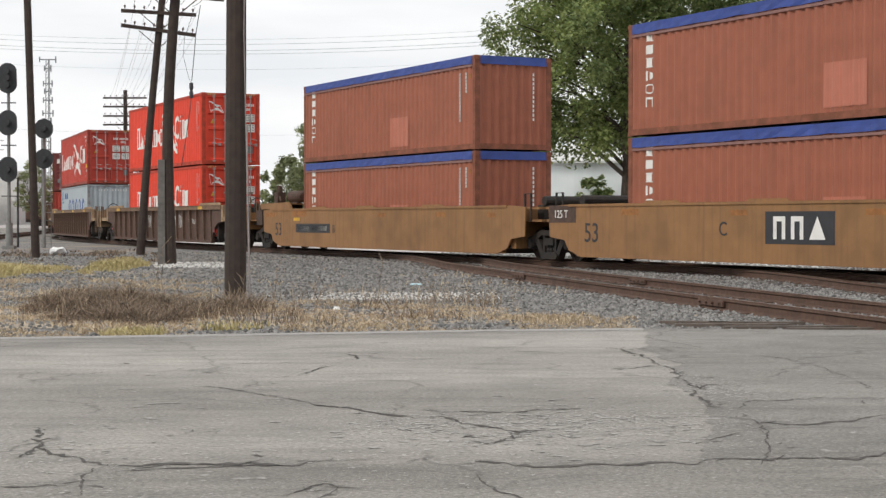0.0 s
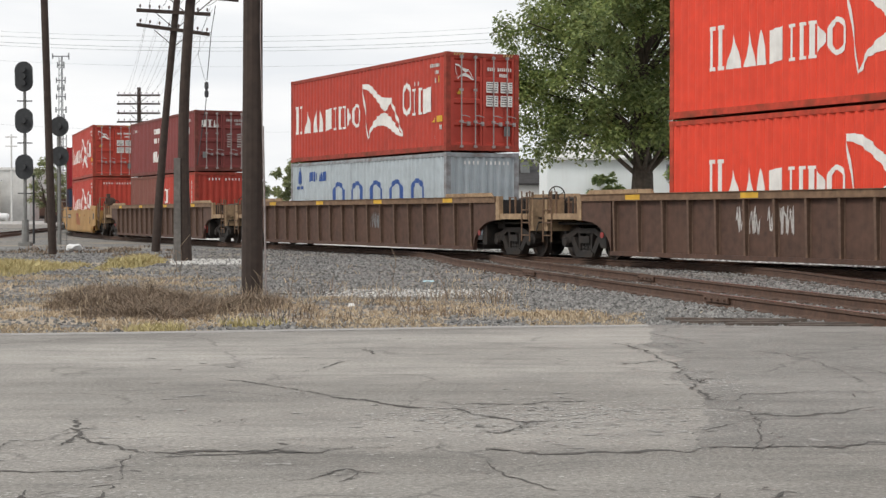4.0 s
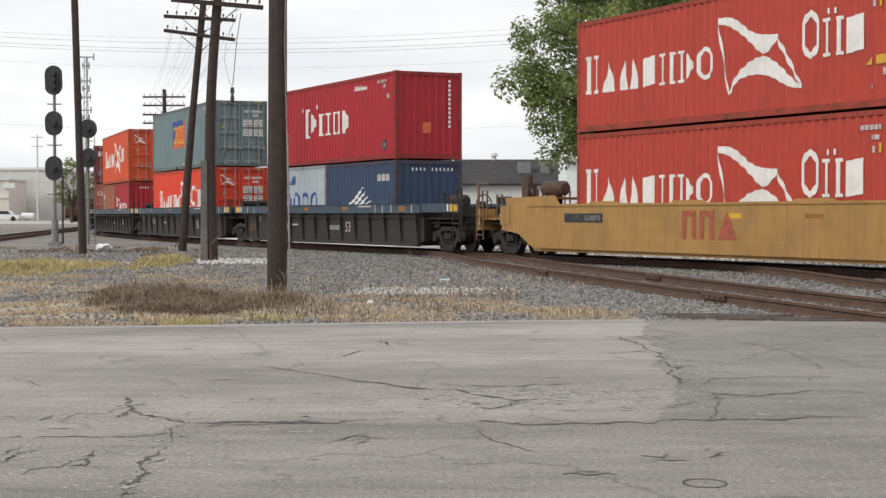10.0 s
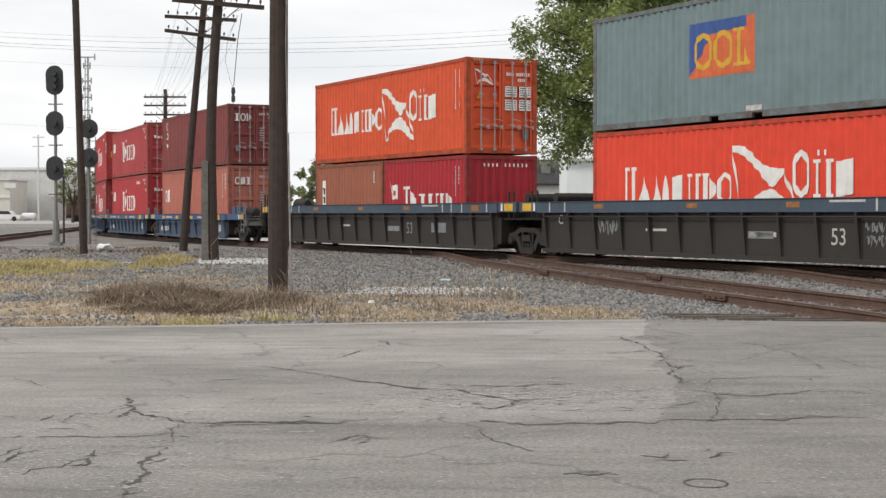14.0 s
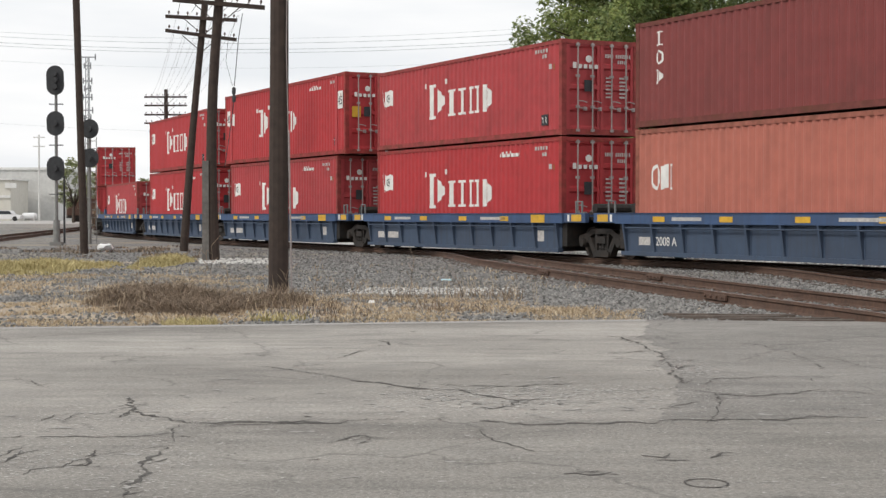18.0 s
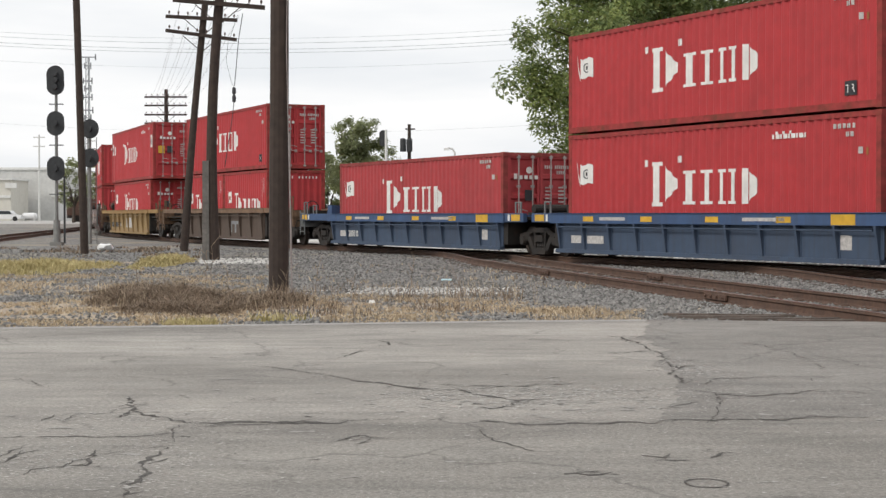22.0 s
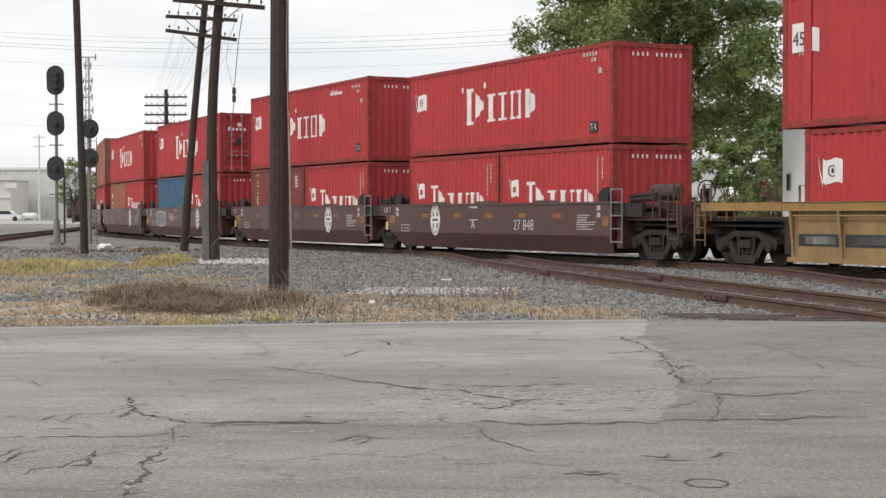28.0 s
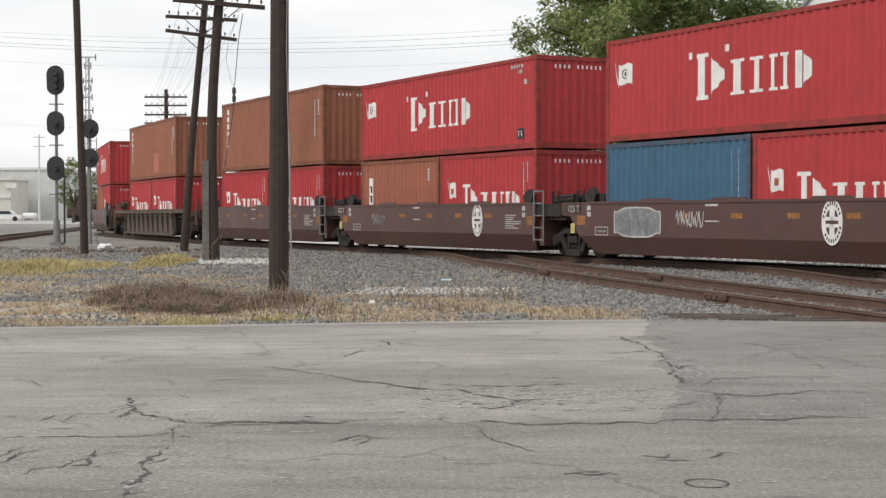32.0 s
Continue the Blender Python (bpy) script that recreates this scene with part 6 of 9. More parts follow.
    load(well_car(dark, "ribbed", "car_black", "chord_navy", 1.50, 8.3, 9.8, "borrowed", "shared", ribs=14, chord_h=0.30, beam=True,
                  decals=art + (("text", "53", 3.5, 0.52, 0.50, "worn_white"), ("scribble", -5.6, 0.62, 0.9, 0.4, "graffiti", 31), ("scribble", 4.55, 0.50, 0.95, 0.22, "graffiti", 32), ("scribble", 4.55, 0.78, 0.95, 0.22, "graffiti", 33), ("bar", 0.75, 0.66, 0.95, 0.10, "worn_white"), ("bar", 5.9, 0.70, 0.5, 0.03, "worn_white"), ("bar", 5.9, 0.62, 0.6, 0.03, "worn_white"), ("bar", 5.9, 0.54, 0.4, 0.03, "worn_white"), ("text", "C", -7.6, 0.9, 0.36, "worn_white"))),
         14.87, 9.8, *stack(HAM(HIGH), container(40, "gray_green", HIGH, "ccl", "door", label="gray-green container with an orange and blue panel"), HIGH))
    load(well_car(dark, "ribbed", "car_black", "chord_navy", 1.50, 8.3, 9.8, "borrowed", "coupled", ribs=14, chord_h=0.30, beam=True, decals=art + (("text", "53", 2.15, 0.55, 0.5, "graffiti"), ("bar", 4.0, 0.6, 1.0, 0.3, "graffiti"))),
         34.3, 9.8, *twins(container(20, "rust_brown", STANDARD, "column_pale", "blank", label="short brown container with a white name strip"), K20("blank", "red_dark"), HAM(HIGH, "door", "orange_ham")))
    blue = "blue ribbed articulated well car unit with yellow marks"
    loads = (stack(container(40, "cai_brown", HIGH, "cai", "door", label="light rust-brown container with small white marks"), container(40, "maroon", STANDARD, "tex", "door", label="dark brown container with small white marks"), HIGH),
             stack(K(40, HIGH), K(40, STANDARD, colour="red_k_faded"), HIGH),
             stack(K(40, HIGH, colour="red_k_faded"), K(45, HIGH, label="long weathered red container overhanging the one below"), HIGH),
             stack(K(40, HIGH), K(40, STANDARD), HIGH),
             ((K(40, STANDARD, colour="red_k_faded", label="lone faded red container sitting low in the well"), 0.0, FLOOR_Z),))
    for i, (s0, boxes) in enumerate(zip((56.9, 72.7, 88.45, 104.15, 120.0), loads)):
        load(well_car(blue, "ribbed", "car_blue_dirty", "car_blue", 1.19, 6.35, 7.87, "coupled" if i == 0 else "borrowed", "coupled" if i == 4 else "shared", ribs=11, chord_h=0.27, beam=True, decals=blue_art("A" if i == 0 else "B" if i == 4 else "")), s0, 7.87, *boxes)
    load(well_car("dusty brown ribbed well car with pale tan top edge", "ribbed", "car_gray", "worn_tan", 1.42, 6.15, 8.3, "coupled", "coupled", ribs=9, chord_h=0.20, beam="plain", decals=(("bar", 1.3, 0.75, 1.3, 0.14, "graffiti"), ("bar", 1.5, 0.4, 0.22, 0.4, "graffiti"), ("bar", 2.1, 0.4, 0.22, 0.4, "graffiti"),)),
         139.9, 8.3, *twins(K20(), K20(), K(40, STANDARD)))
    load(well_car("ochre-yellow ribbed well car", "ribbed", "ttx_worn", "ttx_dirty", 1.42, 6.35, 8.3, "coupled", "coupled", ribs=9, chord_h=0.20, beam="plain",
                  decals=(("bar", -6.1, 0.48, 3.4, 0.26, "ink"), ("bar", -5.9, 0.53, 1.0, 0.16, "worn_white"), ("bar", -4.3, 0.53, 1.6, 0.16, "worn_white"), ("bar", -0.8, 0.45, 1.8, 0.55, "worn_white"))),
         160.15, 8.3, *stack(K(40, STANDARD), K(45, HIGH, label="long weathered red container overhanging the one below"), STANDARD))
    red = "red-brown smooth-sided articulated well car unit"
    emb = ("disc", -3.7, 0.99, 0.33, "white")
    emb2 = ("disc", 3.05, 0.99, 0.33, "white")
    loads = ((twins(K20(), K20(), K(40, STANDARD, "blank")), brown_art(emb, ("text", "27 848", 1.3, 0.72, 0.42, "worn_white"), ("text", "A", -1.3, 0.74, 0.38, "worn_white"))),
             (twins(container(20, "maroon", STANDARD, "column_yellow", "blank", label="short dark brown container with yellow marks"), K20(), K(40, HIGH, "blank")), brown_art(emb2, ("text", "E", -1.9, 0.80, 0.38, "worn_white"))),
             (twins(container(20, "blue_box", STANDARD, "plain20", "blank", label="short weathered blue container"), K20(), K(40, STANDARD, "door")), brown_art(emb2, ("tag", -5.3, 0.62, 2.1, 0.68), ("scribble", -5.1, 0.68, 1.7, 0.5, "louver", 22), ("scribble", -2.6, 0.85, 1.1, 0.4, "worn_white", 24))),
             (twins(container(20, "rust_brown", STANDARD, "column_pale", "blank", label="short brown container with a white name strip"), K20(), K(40, STANDARD, "blank")), brown_art(emb2, ("scribble", -4.6, 0.8, 1.0, 0.4, "graffiti", 25))),
             (twins(K20(), K20(), container(40, "tan_brown", HIGH, "column", "blank", label="tan-brown container with a column of white marks")), brown_art(emb2)))
    for i, (s0, (boxes, art)) in enumerate(zip((179.95, 195.5, 212.0, 227.8, 243.5), loads)):
        load(well_car(red, "smooth", "car_maroon", "car_maroon", 1.47, 6.5, 7.9, "coupled" if i == 0 else "borrowed", "coupled" if i == 4 else "shared", decals=art), s0, 7.9, *boxes)
    load(well_car("dusty dark ribbed well car", "ribbed", "car_gray", "car_gray", 1.42, 6.35, 8.3, "coupled", "coupled", ribs=11, chord_h=0.2, beam="plain"),
         263.9, 8.3, *twins(K20(), K20(), container(40, "tan_brown", HIGH, "column", "blank", label="tan-brown container with a column of white marks")))
    load(well_car("red-brown smooth-sided well car", "smooth", "car_maroon", "car_maroon", 1.47, 6.5, 8.3, "coupled", "coupled"),
         284.5, 8.3, *twins(container(20, "rust_brown", STANDARD, "plain20", "blank", label="short brown container low in the well"), K20(), K(40, STANDARD, "blank")))


build_train()

# ---- ground, road, tracks ----


def sheet(name, pts, z, mat, label, kind="structure", category="ground"):
    me = bpy.data.meshes.new(name)
    me.from_pydata([(x, y, z) for x, y in pts], [], [tuple(range(len(pts)))])
    me.materials.append(mat)
    return tagged(new(name, me), label, category, kind=kind)


GROUND_Z = -0.07
sheet("ground", [(-3000, -3000), (3000, -3000), (3000, 4500), (-3000, 4500)], GROUND_Z, M["ground"], "gravel and dry earth reaching to the horizon")

ROAD_EDGE = [(-60.0, 8.0), (-30.0, 13.2), (-4.87, 17.83), (-2.0, 18.35), (0.6, 18.95), (2.38, 19.18), (2.7, 19.0), (5.1, 18.8), (30.0, 17.6)]
s = Shape()
top = ROAD_EDGE + [(30.0, -20.0), (-60.0, -20.0)]
n = len(top)
s.add([(x, y, 0.0) for x, y in top] + [(x, y, -0.15) for x, y in top], [tuple(range(n))] + [(i, (i + 1) % n, n + (i + 1) % n, n + i) for i in range(n)])
road = part("road", s, M["asphalt"])
tagged(road, "cracked weathered gray asphalt road", "road", kind="structure")


def rail_shape(line, off, z_top=RAIL_TOP):
    """Foot, web and head swept along a line of points, off metres to its right."""
    prof = [(-0.07, -0.165), (0.07, -0.165), (0.07, -0.145), (0.012, -0.125), (0.012, -0.05), (0.036, -0.035), (0.036, 0.0), (-0.036, 0.0), (-0.036, -0.035), (-0.012, -0.05), (-0.012, -0.125), (-0.07, -0.145)]
    s = Shape()
    n = len(prof)
    for i, p in enumerate(line):
        a, b = line[max(i - 1, 0)], line[min(i + 1, len(line) - 1)]
        d = Vector((b[0] - a[0], b[1] - a[1], 0)).normalized()
        r = Vector((d.y, -d.x, 0))
        for u, z in prof:
            q = Vector((p[0], p[1], 0)) + r * (off + u)
            s.v.append((q.x, q.y, z_top + z))
    for i in range(len(line) - 1):
        for j in range(n):
            k = (j + 1) % n
            s.f.append((i * n + j, i * n + k, (i + 1) * n + k, (i + 1) * n + j))
    s.f += [tuple(range(n)), tuple((len(line) - 1) * n + j for j in range(n))]
    return s


def smooth_line(pts, step=1.0):
    """Even points along a curve through pts."""
    p = np.array(pts, float)
    t = np.concatenate([[0], np.cumsum(np.hypot(*np.diff(p, axis=0).T))])
    g = np.gradient(p, t, axis=0)
    out = []
    for i in range(len(p) - 1):
        h = t[i + 1] - t[i]
        for u in np.arange(0, 1, step / h):
            a, b, c, d = 2 * u**3 - 3 * u**2 + 1, u**3 - 2 * u**2 + u, -2 * u**3 + 3 * u**2, u**3 - u**2
            out.append(tuple(a * p[i] + b * h * g[i] + c * p[i + 1] + d * h * g[i + 1]))
    out.append(tuple(p[-1]))
    return out


MAIN = [(along(v).x, along(v).y) for v in np.arange(-44.0, 140.0, 2.0)]
SIDING = smooth_line([(8.6, 3.0), (5.95, 18.2), (3.95, 28.5), (1.82, 40.9), (0.0, 52.5), (-1.75, 56.4), (-3.9, 60.7)])
SPUR = smooth_line([(10.6, 4.0), (9.2, 17.0), (8.35, 27.7), (7.35, 37.6), (6.3, 40.2), (5.0, 42.7)])
LEFT_TRACK = smooth_line([(-15.0, 30.0), (-19.5, 60.0), (-25.0, 96.0), (-33.0, 148.0), (-42.0, 200.0)], 3.0)


def track(line, label, ties=True, first=0.0, tie_skip=0.0):
    root = thing("track", label, "railway track", kind="structure")
    for off in (-0.75, 0.75):
        part("rail", rail_shape(line, off), M["rail"], root, "rusty steel rail")
        r = Shape()
        for i, p in enumerate(line):
            a, b = line[max(i - 1, 0)], line[min(i + 1, len(line) - 1)]
            d = Vector((b[0] - a[0], b[1] - a[1], 0)).normalized()
            rr = Vector((d.y, -d.x, 0))
            for u in (-0.028, 0.028):
                q = Vector((p[0], p[1], 0)) + rr * (off + u)
                r.v.append((q.x, q.y, RAIL_TOP + 0.003))
            if i:
                k = 2 * i
                r.f.append((k - 2, k - 1, k + 1, k))
        part("running_surface", r, M["rail_top"], root, "worn bright rail head")
    if ties:
        tm = shared("tie", lambda: Shape().box(-0.11, 0.11, -1.3, 1.3, -0.26, -0.165 + 0.012, 0.008).mesh("tie"))
        tot, acc, last = 0.0, 0.0, line[0]
        for a, b in zip(line, line[1:]):
            seg = math.hypot(b[0] - a[0], b[1] - a[1])
            while acc <= seg:
                u = acc / seg
                x, y = a[0] + (b[0] - a[0]) * u, a[1] + (b[1] - a[1]) * u
                if y > tie_skip and y < 120:
                    part("tie", tm, M["tie"], root, at=pose(x, y, RAIL_TOP, 0, 0, math.degrees(math.atan2(b[1] - a[1], b[0] - a[0])) + random.uniform(-1, 1)))
                acc += 0.53
            acc -= seg
    return root


track(MAIN, "rusty main track bending away", tie_skip=19.0)
track(SIDING, "rusty siding track joining the main line", tie_skip=19.0)
track(SPUR, "rusty second turnout track beside the main line", tie_skip=19.0)
track(LEFT_TRACK, "straight rusty track beyond the signals", ties=False)

# ---- poles, signals, buildings, trees ----


def pole_shape(h, r0, r1, lean=(0, 0), n=12, rings=8, bow=0.0):
    s = Shape()
    prof = []
    for i in range(rings + 1):
        t = i / rings
        r = (r0 + (r1 - r0) * t) * (1 + 0.03 * math.sin(7 * t + 1))
        for k in range(n):
            a = 2 * math.pi * k / n
            s.v.append((lean[0] * t + bow * math.sin(math.pi * t) + r * math.cos(a), lean[1] * t + r * math.sin(a), h * t))
    for i in range(rings):
        for k in range(n):
            j = (k + 1) % n
            s.f.append((i * n + k, i * n + j, (i + 1) * n + j, (i + 1) * n + k))
    s.f.append(tuple(rings * n + k for k in range(n)))
    return s


def utility_pole(x, y, h, r0, r1, lean, arms, label, turn=0.0, bow=0.0):
    root = thing("utility_pole", label, "utility pole", at=pose(x, y, GROUND_Z))
    part("shaft", pole_shape(h, r0, r1, lean, bow=bow), M["pole"], root)
    for z, length, tilt, shift in arms:
        u = z / h
        c = Vector((lean[0] * u, lean[1] * u - r0, z))
        arm = part("crossarm", Shape().box(-length / 2 + shift, length / 2 + shift, -0.05, 0.05, -0.06, 0.06), M["pole"], root, at=Matrix.Translation(c) @ pose(0, 0, 0, 0, tilt, turn))
        n = 8
        for i in range(n):
            px = -length / 2 + shift + 0.12 + (length - 0.24) * i / (n - 1)
            part("insulator", shared("insulator", lambda: Shape().lathe([(0.0, 0.0), (0.012, 0.0), (0.012, 0.05), (0.032, 0.06), (0.036, 0.12), (0.02, 0.15), (0.0, 0.16)], "Z", 8).mesh("insulator")), M["insulator"], arm, at=pose(px, 0, 0.06))
        s = Shape()
        s.pipe([(c.x - 0.7, c.y + 0.08, c.z), (lean[0] * u, lean[1] * u - r0, c.z - 0.6), (c.x + 0.7, c.y + 0.08, c.z)], 0.015, 5)
        part("brace", s, M["pole"], root)
    return root


utility_pole(-2.75, 27.1, 9.0, 0.165, 0.15, (0.05, 0.0), (), "dark creosoted utility pole in dry weeds")
utility_pole(-6.54, 46.3, 7.75, 0.17, 0.13, (0.20, 0.0), ((7.30, 2.60, 4.0, 0.0),), "dark telegraph pole with a crossarm of insulators", 8, bow=-0.15)
utility_pole(-9.33, 58.4, 9.0, 0.15, 0.115, (0.80, 0.0), ((8.35, 2.55, 2.5, -0.06), (7.75, 2.55, 7.0, -0.02)), "leaning dark telegraph pole with two crossarms", 6, bow=-0.05)
utility_pole(-12.07, 54.6, 9.6, 0.135, 0.115, (-0.27, 0.0), (), "plain dark telegraph pole without arms")
utility_pole(-19.6, 115.0, 10.2, 0.17, 0.13, (0.0, 0.0), ((9.65, 3.0, 0, 0), (9.05, 3.0, 0, 0), (8.4, 3.0, 0, 0), (7.8, 3.0, 0, 0), (7.2, 2.6, 0, 0.15)), "telegraph pole with five crossarms beyond the train")
post = thing("timber_post", "gray weathered square timber post", "post", at=pose(-6.75, 46.2, GROUND_Z))
part("shaft", Shape().box(-0.10, 0.10, -0.09, 0.09, 0, 2.85, 0.01), M["pole_gray"], post)


def signal_head(root, x, y, z, lenses, h, r=0.27):
    out = []
    for i in range(20):
        a = 2 * math.pi * i / 20
        out.append((r * math.cos(a), (h / 2 - r) * (1 if math.sin(a) > 0 else -1) + r * math.sin(a)))
    hd = part("signal_head", Shape().slab(out, -0.02, 0.02), M["signal"], root, "black oval signal backing", at=pose(x, y, z))
    part("housing", Shape().box(-0.13, 0.13, 0.02, 0.25, -h / 2 + 0.15, h / 2 - 0.15), M["signal"], hd)
    for lz in lenses:
        part("hood", Shape().lathe([(0.10, 0.0), (0.12, 0.0), (0.125, -0.22), (0.105, -0.22)], "Y", 14, (0, -0.02, lz)), M["signal"], hd)
        part("lens", Shape().lathe([(0.0, -0.022), (0.10, -0.022), (0.08, -0.04), (0.0, -0.05)], "Y", 14, (0, 0, lz)), M["lens"], hd, "unlit dark lens")
    return hd


sig = thing("railway_signal", "tall gray signal mast with three unlit black heads", "railway signal", at=pose(-16.55, 69.5, GROUND_Z))
part("mast", Shape().tube((0, 0, 0), (0, 0, 7.4), 0.075, 0.06, n=10), M["signal_gray"], sig)
part("base", Shape().tube((0, 0, 0), (0, 0, 1.1), 0.16, 0.14, n=12).box(-0.25, 0.25, -0.25, 0.25, 0, 0.15), M["signal_gray"], sig)
for z, ln, h in ((7.06, (0.28, 0.0, -0.28), 1.26), (5.22, (0.0,), 1.05), (3.30, (0.0,), 1.05)):
    signal_head(sig, 0, -0.14, z, ln, h, 0.38)
for z in (6.05, 4.3, 2.2):
    part("bracket", Shape().box(-0.3, 0.3, -0.06, 0.06, z - 0.02, z + 0.02), M["signal"], sig)
sig2 = thing("railway_signal", "second signal mast with two round black heads and a ladder", "railway signal", at=pose(-15.8, 72.5, GROUND_Z))
part("mast", Shape().tube((0, 0.1, 0), (0, 0.1, 5.6), 0.07, n=10), M["signal_gray"], sig2)
for z in (5.15, 3.85):
    signal_head(sig2, 0.05, -0.1, z, (0.0,), 0.86, 0.40)
part("ladder", ladder_shape(4.8, 14, 0.4), M["signal_gray"], sig2, at=pose(0.05, 0.35, 0))


def leaf_cloud(centres, per, size, rnd):
    """Leaves scattered through clumps; each leaf is its own small folded blade."""
    vs, fs = [], []
    for cx, cy, cz, r in centres:
        for _ in range(int(per * r * r)):
            d = Vector((rnd.gauss(0, 1), rnd.gauss(0, 1), rnd.gauss(0, 0.75)))
            d = d.normalized() * r * (rnd.random() ** 0.45)
            p = Vector((cx, cy, cz)) + d
            face = (d.normalized() * 0.45 + Vector((rnd.gauss(0, 0.45), rnd.gauss(0, 0.45), 0.75))).normalized()
            u = face.cross(Vector((rnd.uniform(-1, 1), rnd.uniform(-1, 1), rnd.uniform(-0.3, 0.3)))).normalized()
            w = u.cross(face)
            k = len(vs)
            a = size * rnd.uniform(0.7, 1.3)
            vs += [tuple(p - u * a), tuple(p + w * a * 0.55 - u * 0.1 * a), tuple(p + u * a), tuple(p - w * a * 0.55 + Vector((0, 0, a * 0.15)))]
            fs.append((k, k + 1, k + 2, k + 3))
    me = bpy.data.meshes.new("crown")
    me.from_pydata(vs, [], fs)
    return me


def tree(x, y, h, spread, trunk_r, label, seed, leaf="leaf", low=0.30, clumps=60, per=90, size=0.16, puff=1.0, crown=None):
    rnd = random.Random(seed)
    root = thing("tree", label, "tree", at=pose(x, y, GROUND_Z))
    s = Shape()
    fork = h * low
    s.tube((0, 0, 0), (0.05, 0, 0.4), trunk_r * 1.35, trunk_r * 1.05, n=12)
    s.tube((0.05, 0, 0.4), (0.1, 0.05, fork), trunk_r * 1.05, trunk_r * 0.8, n=12)
    centres, limbs = [], []
    for i in range(9 if crown is None else 0):
        a = 2 * math.pi * i / 9 + rnd.uniform(-0.3, 0.3)
        e = rnd.uniform(0.35, 1.25)
        ln = h * rnd.uniform(0.30, 0.52)
        p0 = Vector((0.1, 0.05, fork * rnd.uniform(0.85, 1.0)))
        p1 = p0 + Vector((math.cos(a) * math.cos(e) * spread * 0.55, math.sin(a) * math.cos(e) * spread * 0.55, ln * math.sin(e) * 0.8))
        p2 = p1 + Vector((math.cos(a) * spread * 0.3, math.sin(a) * spread * 0.3, ln * 0.45))
        s.tube(p0, p1, trunk_r * 0.5, trunk_r * 0.28, n=8)
        s.tube(p1, p2, trunk_r * 0.28, trunk_r * 0.08, n=6)
        for _ in range(3):
            q = p1.lerp(p2, rnd.random())
            q2 = q + Vector((rnd.uniform(-1, 1), rnd.uniform(-1, 1), rnd.uniform(0.0, 0.9))) * spread * 0.28
            s.tube(q, q2, trunk_r * 0.12, trunk_r * 0.04, n=5)
    if crown is not None:
        s.tube((0.1, 0.05, fork), (0.0, 0.15, h * 0.55), trunk_r * 0.8, trunk_r * 0.45, n=10)
        s.tube((0.0, 0.15, h * 0.55), (0.1, 0.1, h * 0.88), trunk_r * 0.45, trunk_r * 0.12, n=8)
    part("trunk", s, M["bark"], root)
    for i in range(clumps if crown is None else 0):
        t = (i + 0.5) / clumps
        a = i * 2.39996 + rnd.uniform(-0.3, 0.3)
        z = fork * 1.02 + (h - fork * 1.02) * t
        env = math.sin(math.pi * min(1.0, 0.16 + 0.84 * t) ** 0.9) ** 0.6
        rr = spread * env * math.sqrt(rnd.uniform(0.15, 1.0))
        centres.append((rr * math.cos(a), rr * math.sin(a), z + rnd.uniform(-0.4, 0.4), puff * spread * rnd.uniform(0.12, 0.27)))
    if crown is not None:
        # boughs spread through the crown, each a bunch of leaf clumps, so that its outline is lumpy and open
        zs, rs = zip(*crown)
        boughs = max(1, clumps // 7)
        for i in range(boughs):
            z = zs[0] + (zs[-1] - zs[0]) * ((i + 0.5) / boughs)
            a = i * 2.39996 + rnd.uniform(-0.35, 0.35)
            r_at = float(np.interp(z, zs, rs))
            rr = r_at * (rnd.uniform(0.25, 0.6) if i % 3 == 0 else rnd.uniform(0.72, 1.04))
            c = Vector((rr * math.cos(a) - 0.35, rr * math.sin(a), z))
            b0 = Vector((0.1, 0.05, max(fork * 0.9, z - 0.55 * rr - 0.4)))
            mid = b0.lerp(c, 0.55) + Vector((0, 0, 0.15 * rr))
            limbs.append((b0, mid, c))
            for _ in range(7):
                d = Vector((rnd.gauss(0, 0.62), rnd.gauss(0, 0.62), rnd.gauss(0, 0.42)))
                centres.append((c.x + d.x, c.y + d.y, c.z + d.z - 0.10 * d.length, puff * rnd.uniform(0.38, 0.85)))
        for b0, mid, c in limbs:
            part("bough", Shape().tube(b0, mid, trunk_r * 0.18, trunk_r * 0.10, n=6).tube(mid, c, trunk_r * 0.10, trunk_r * 0.03, n=5), M["bark"], root)
    me = leaf_cloud(centres, per, size, rnd)
    part("crown", me, M[leaf], root, "uneven crown of small green leaves")
    return root


tree(8.1, 61.5, 13.0, 5.45, 0.48, "broad green street tree behind the railway", 3, clumps=560, per=560, size=0.085, puff=0.95, low=0.22,
     crown=((4.1, 2.5), (4.9, 3.9), (5.8, 4.8), (7.2, 5.0), (9.0, 4.4), (10.8, 3.2), (12.6, 1.0)))
tree(-6.0, 120.0, 8.3, 2.2, 0.2, "small round green tree beyond the tracks", 5, "leaf_far", clumps=150, per=420, size=0.12, puff=0.8,
     crown=((2.6, 1.3), (4.0, 1.8), (5.6, 2.0), (7.0, 1.4), (7.9, 0.6)))
tree(-45.6, 200.0, 7.8, 2.4, 0.2, "distant green tree by the warehouse", 6, "leaf_far", clumps=50, per=160, size=0.2)
thin = thing("metal_post", "thin dark metal post beyond the signals", "post", at=pose(-17.5, 75.0, GROUND_Z))
part("shaft", Shape().tube((0, 0, 0), (0, 0, 3.05), 0.05, 0.045, n=8), M["signal"], thin)
part("cap", Shape().tube((0, 0, 3.05), (0, 0, 3.1), 0.07, n=8), M["signal"], thin)


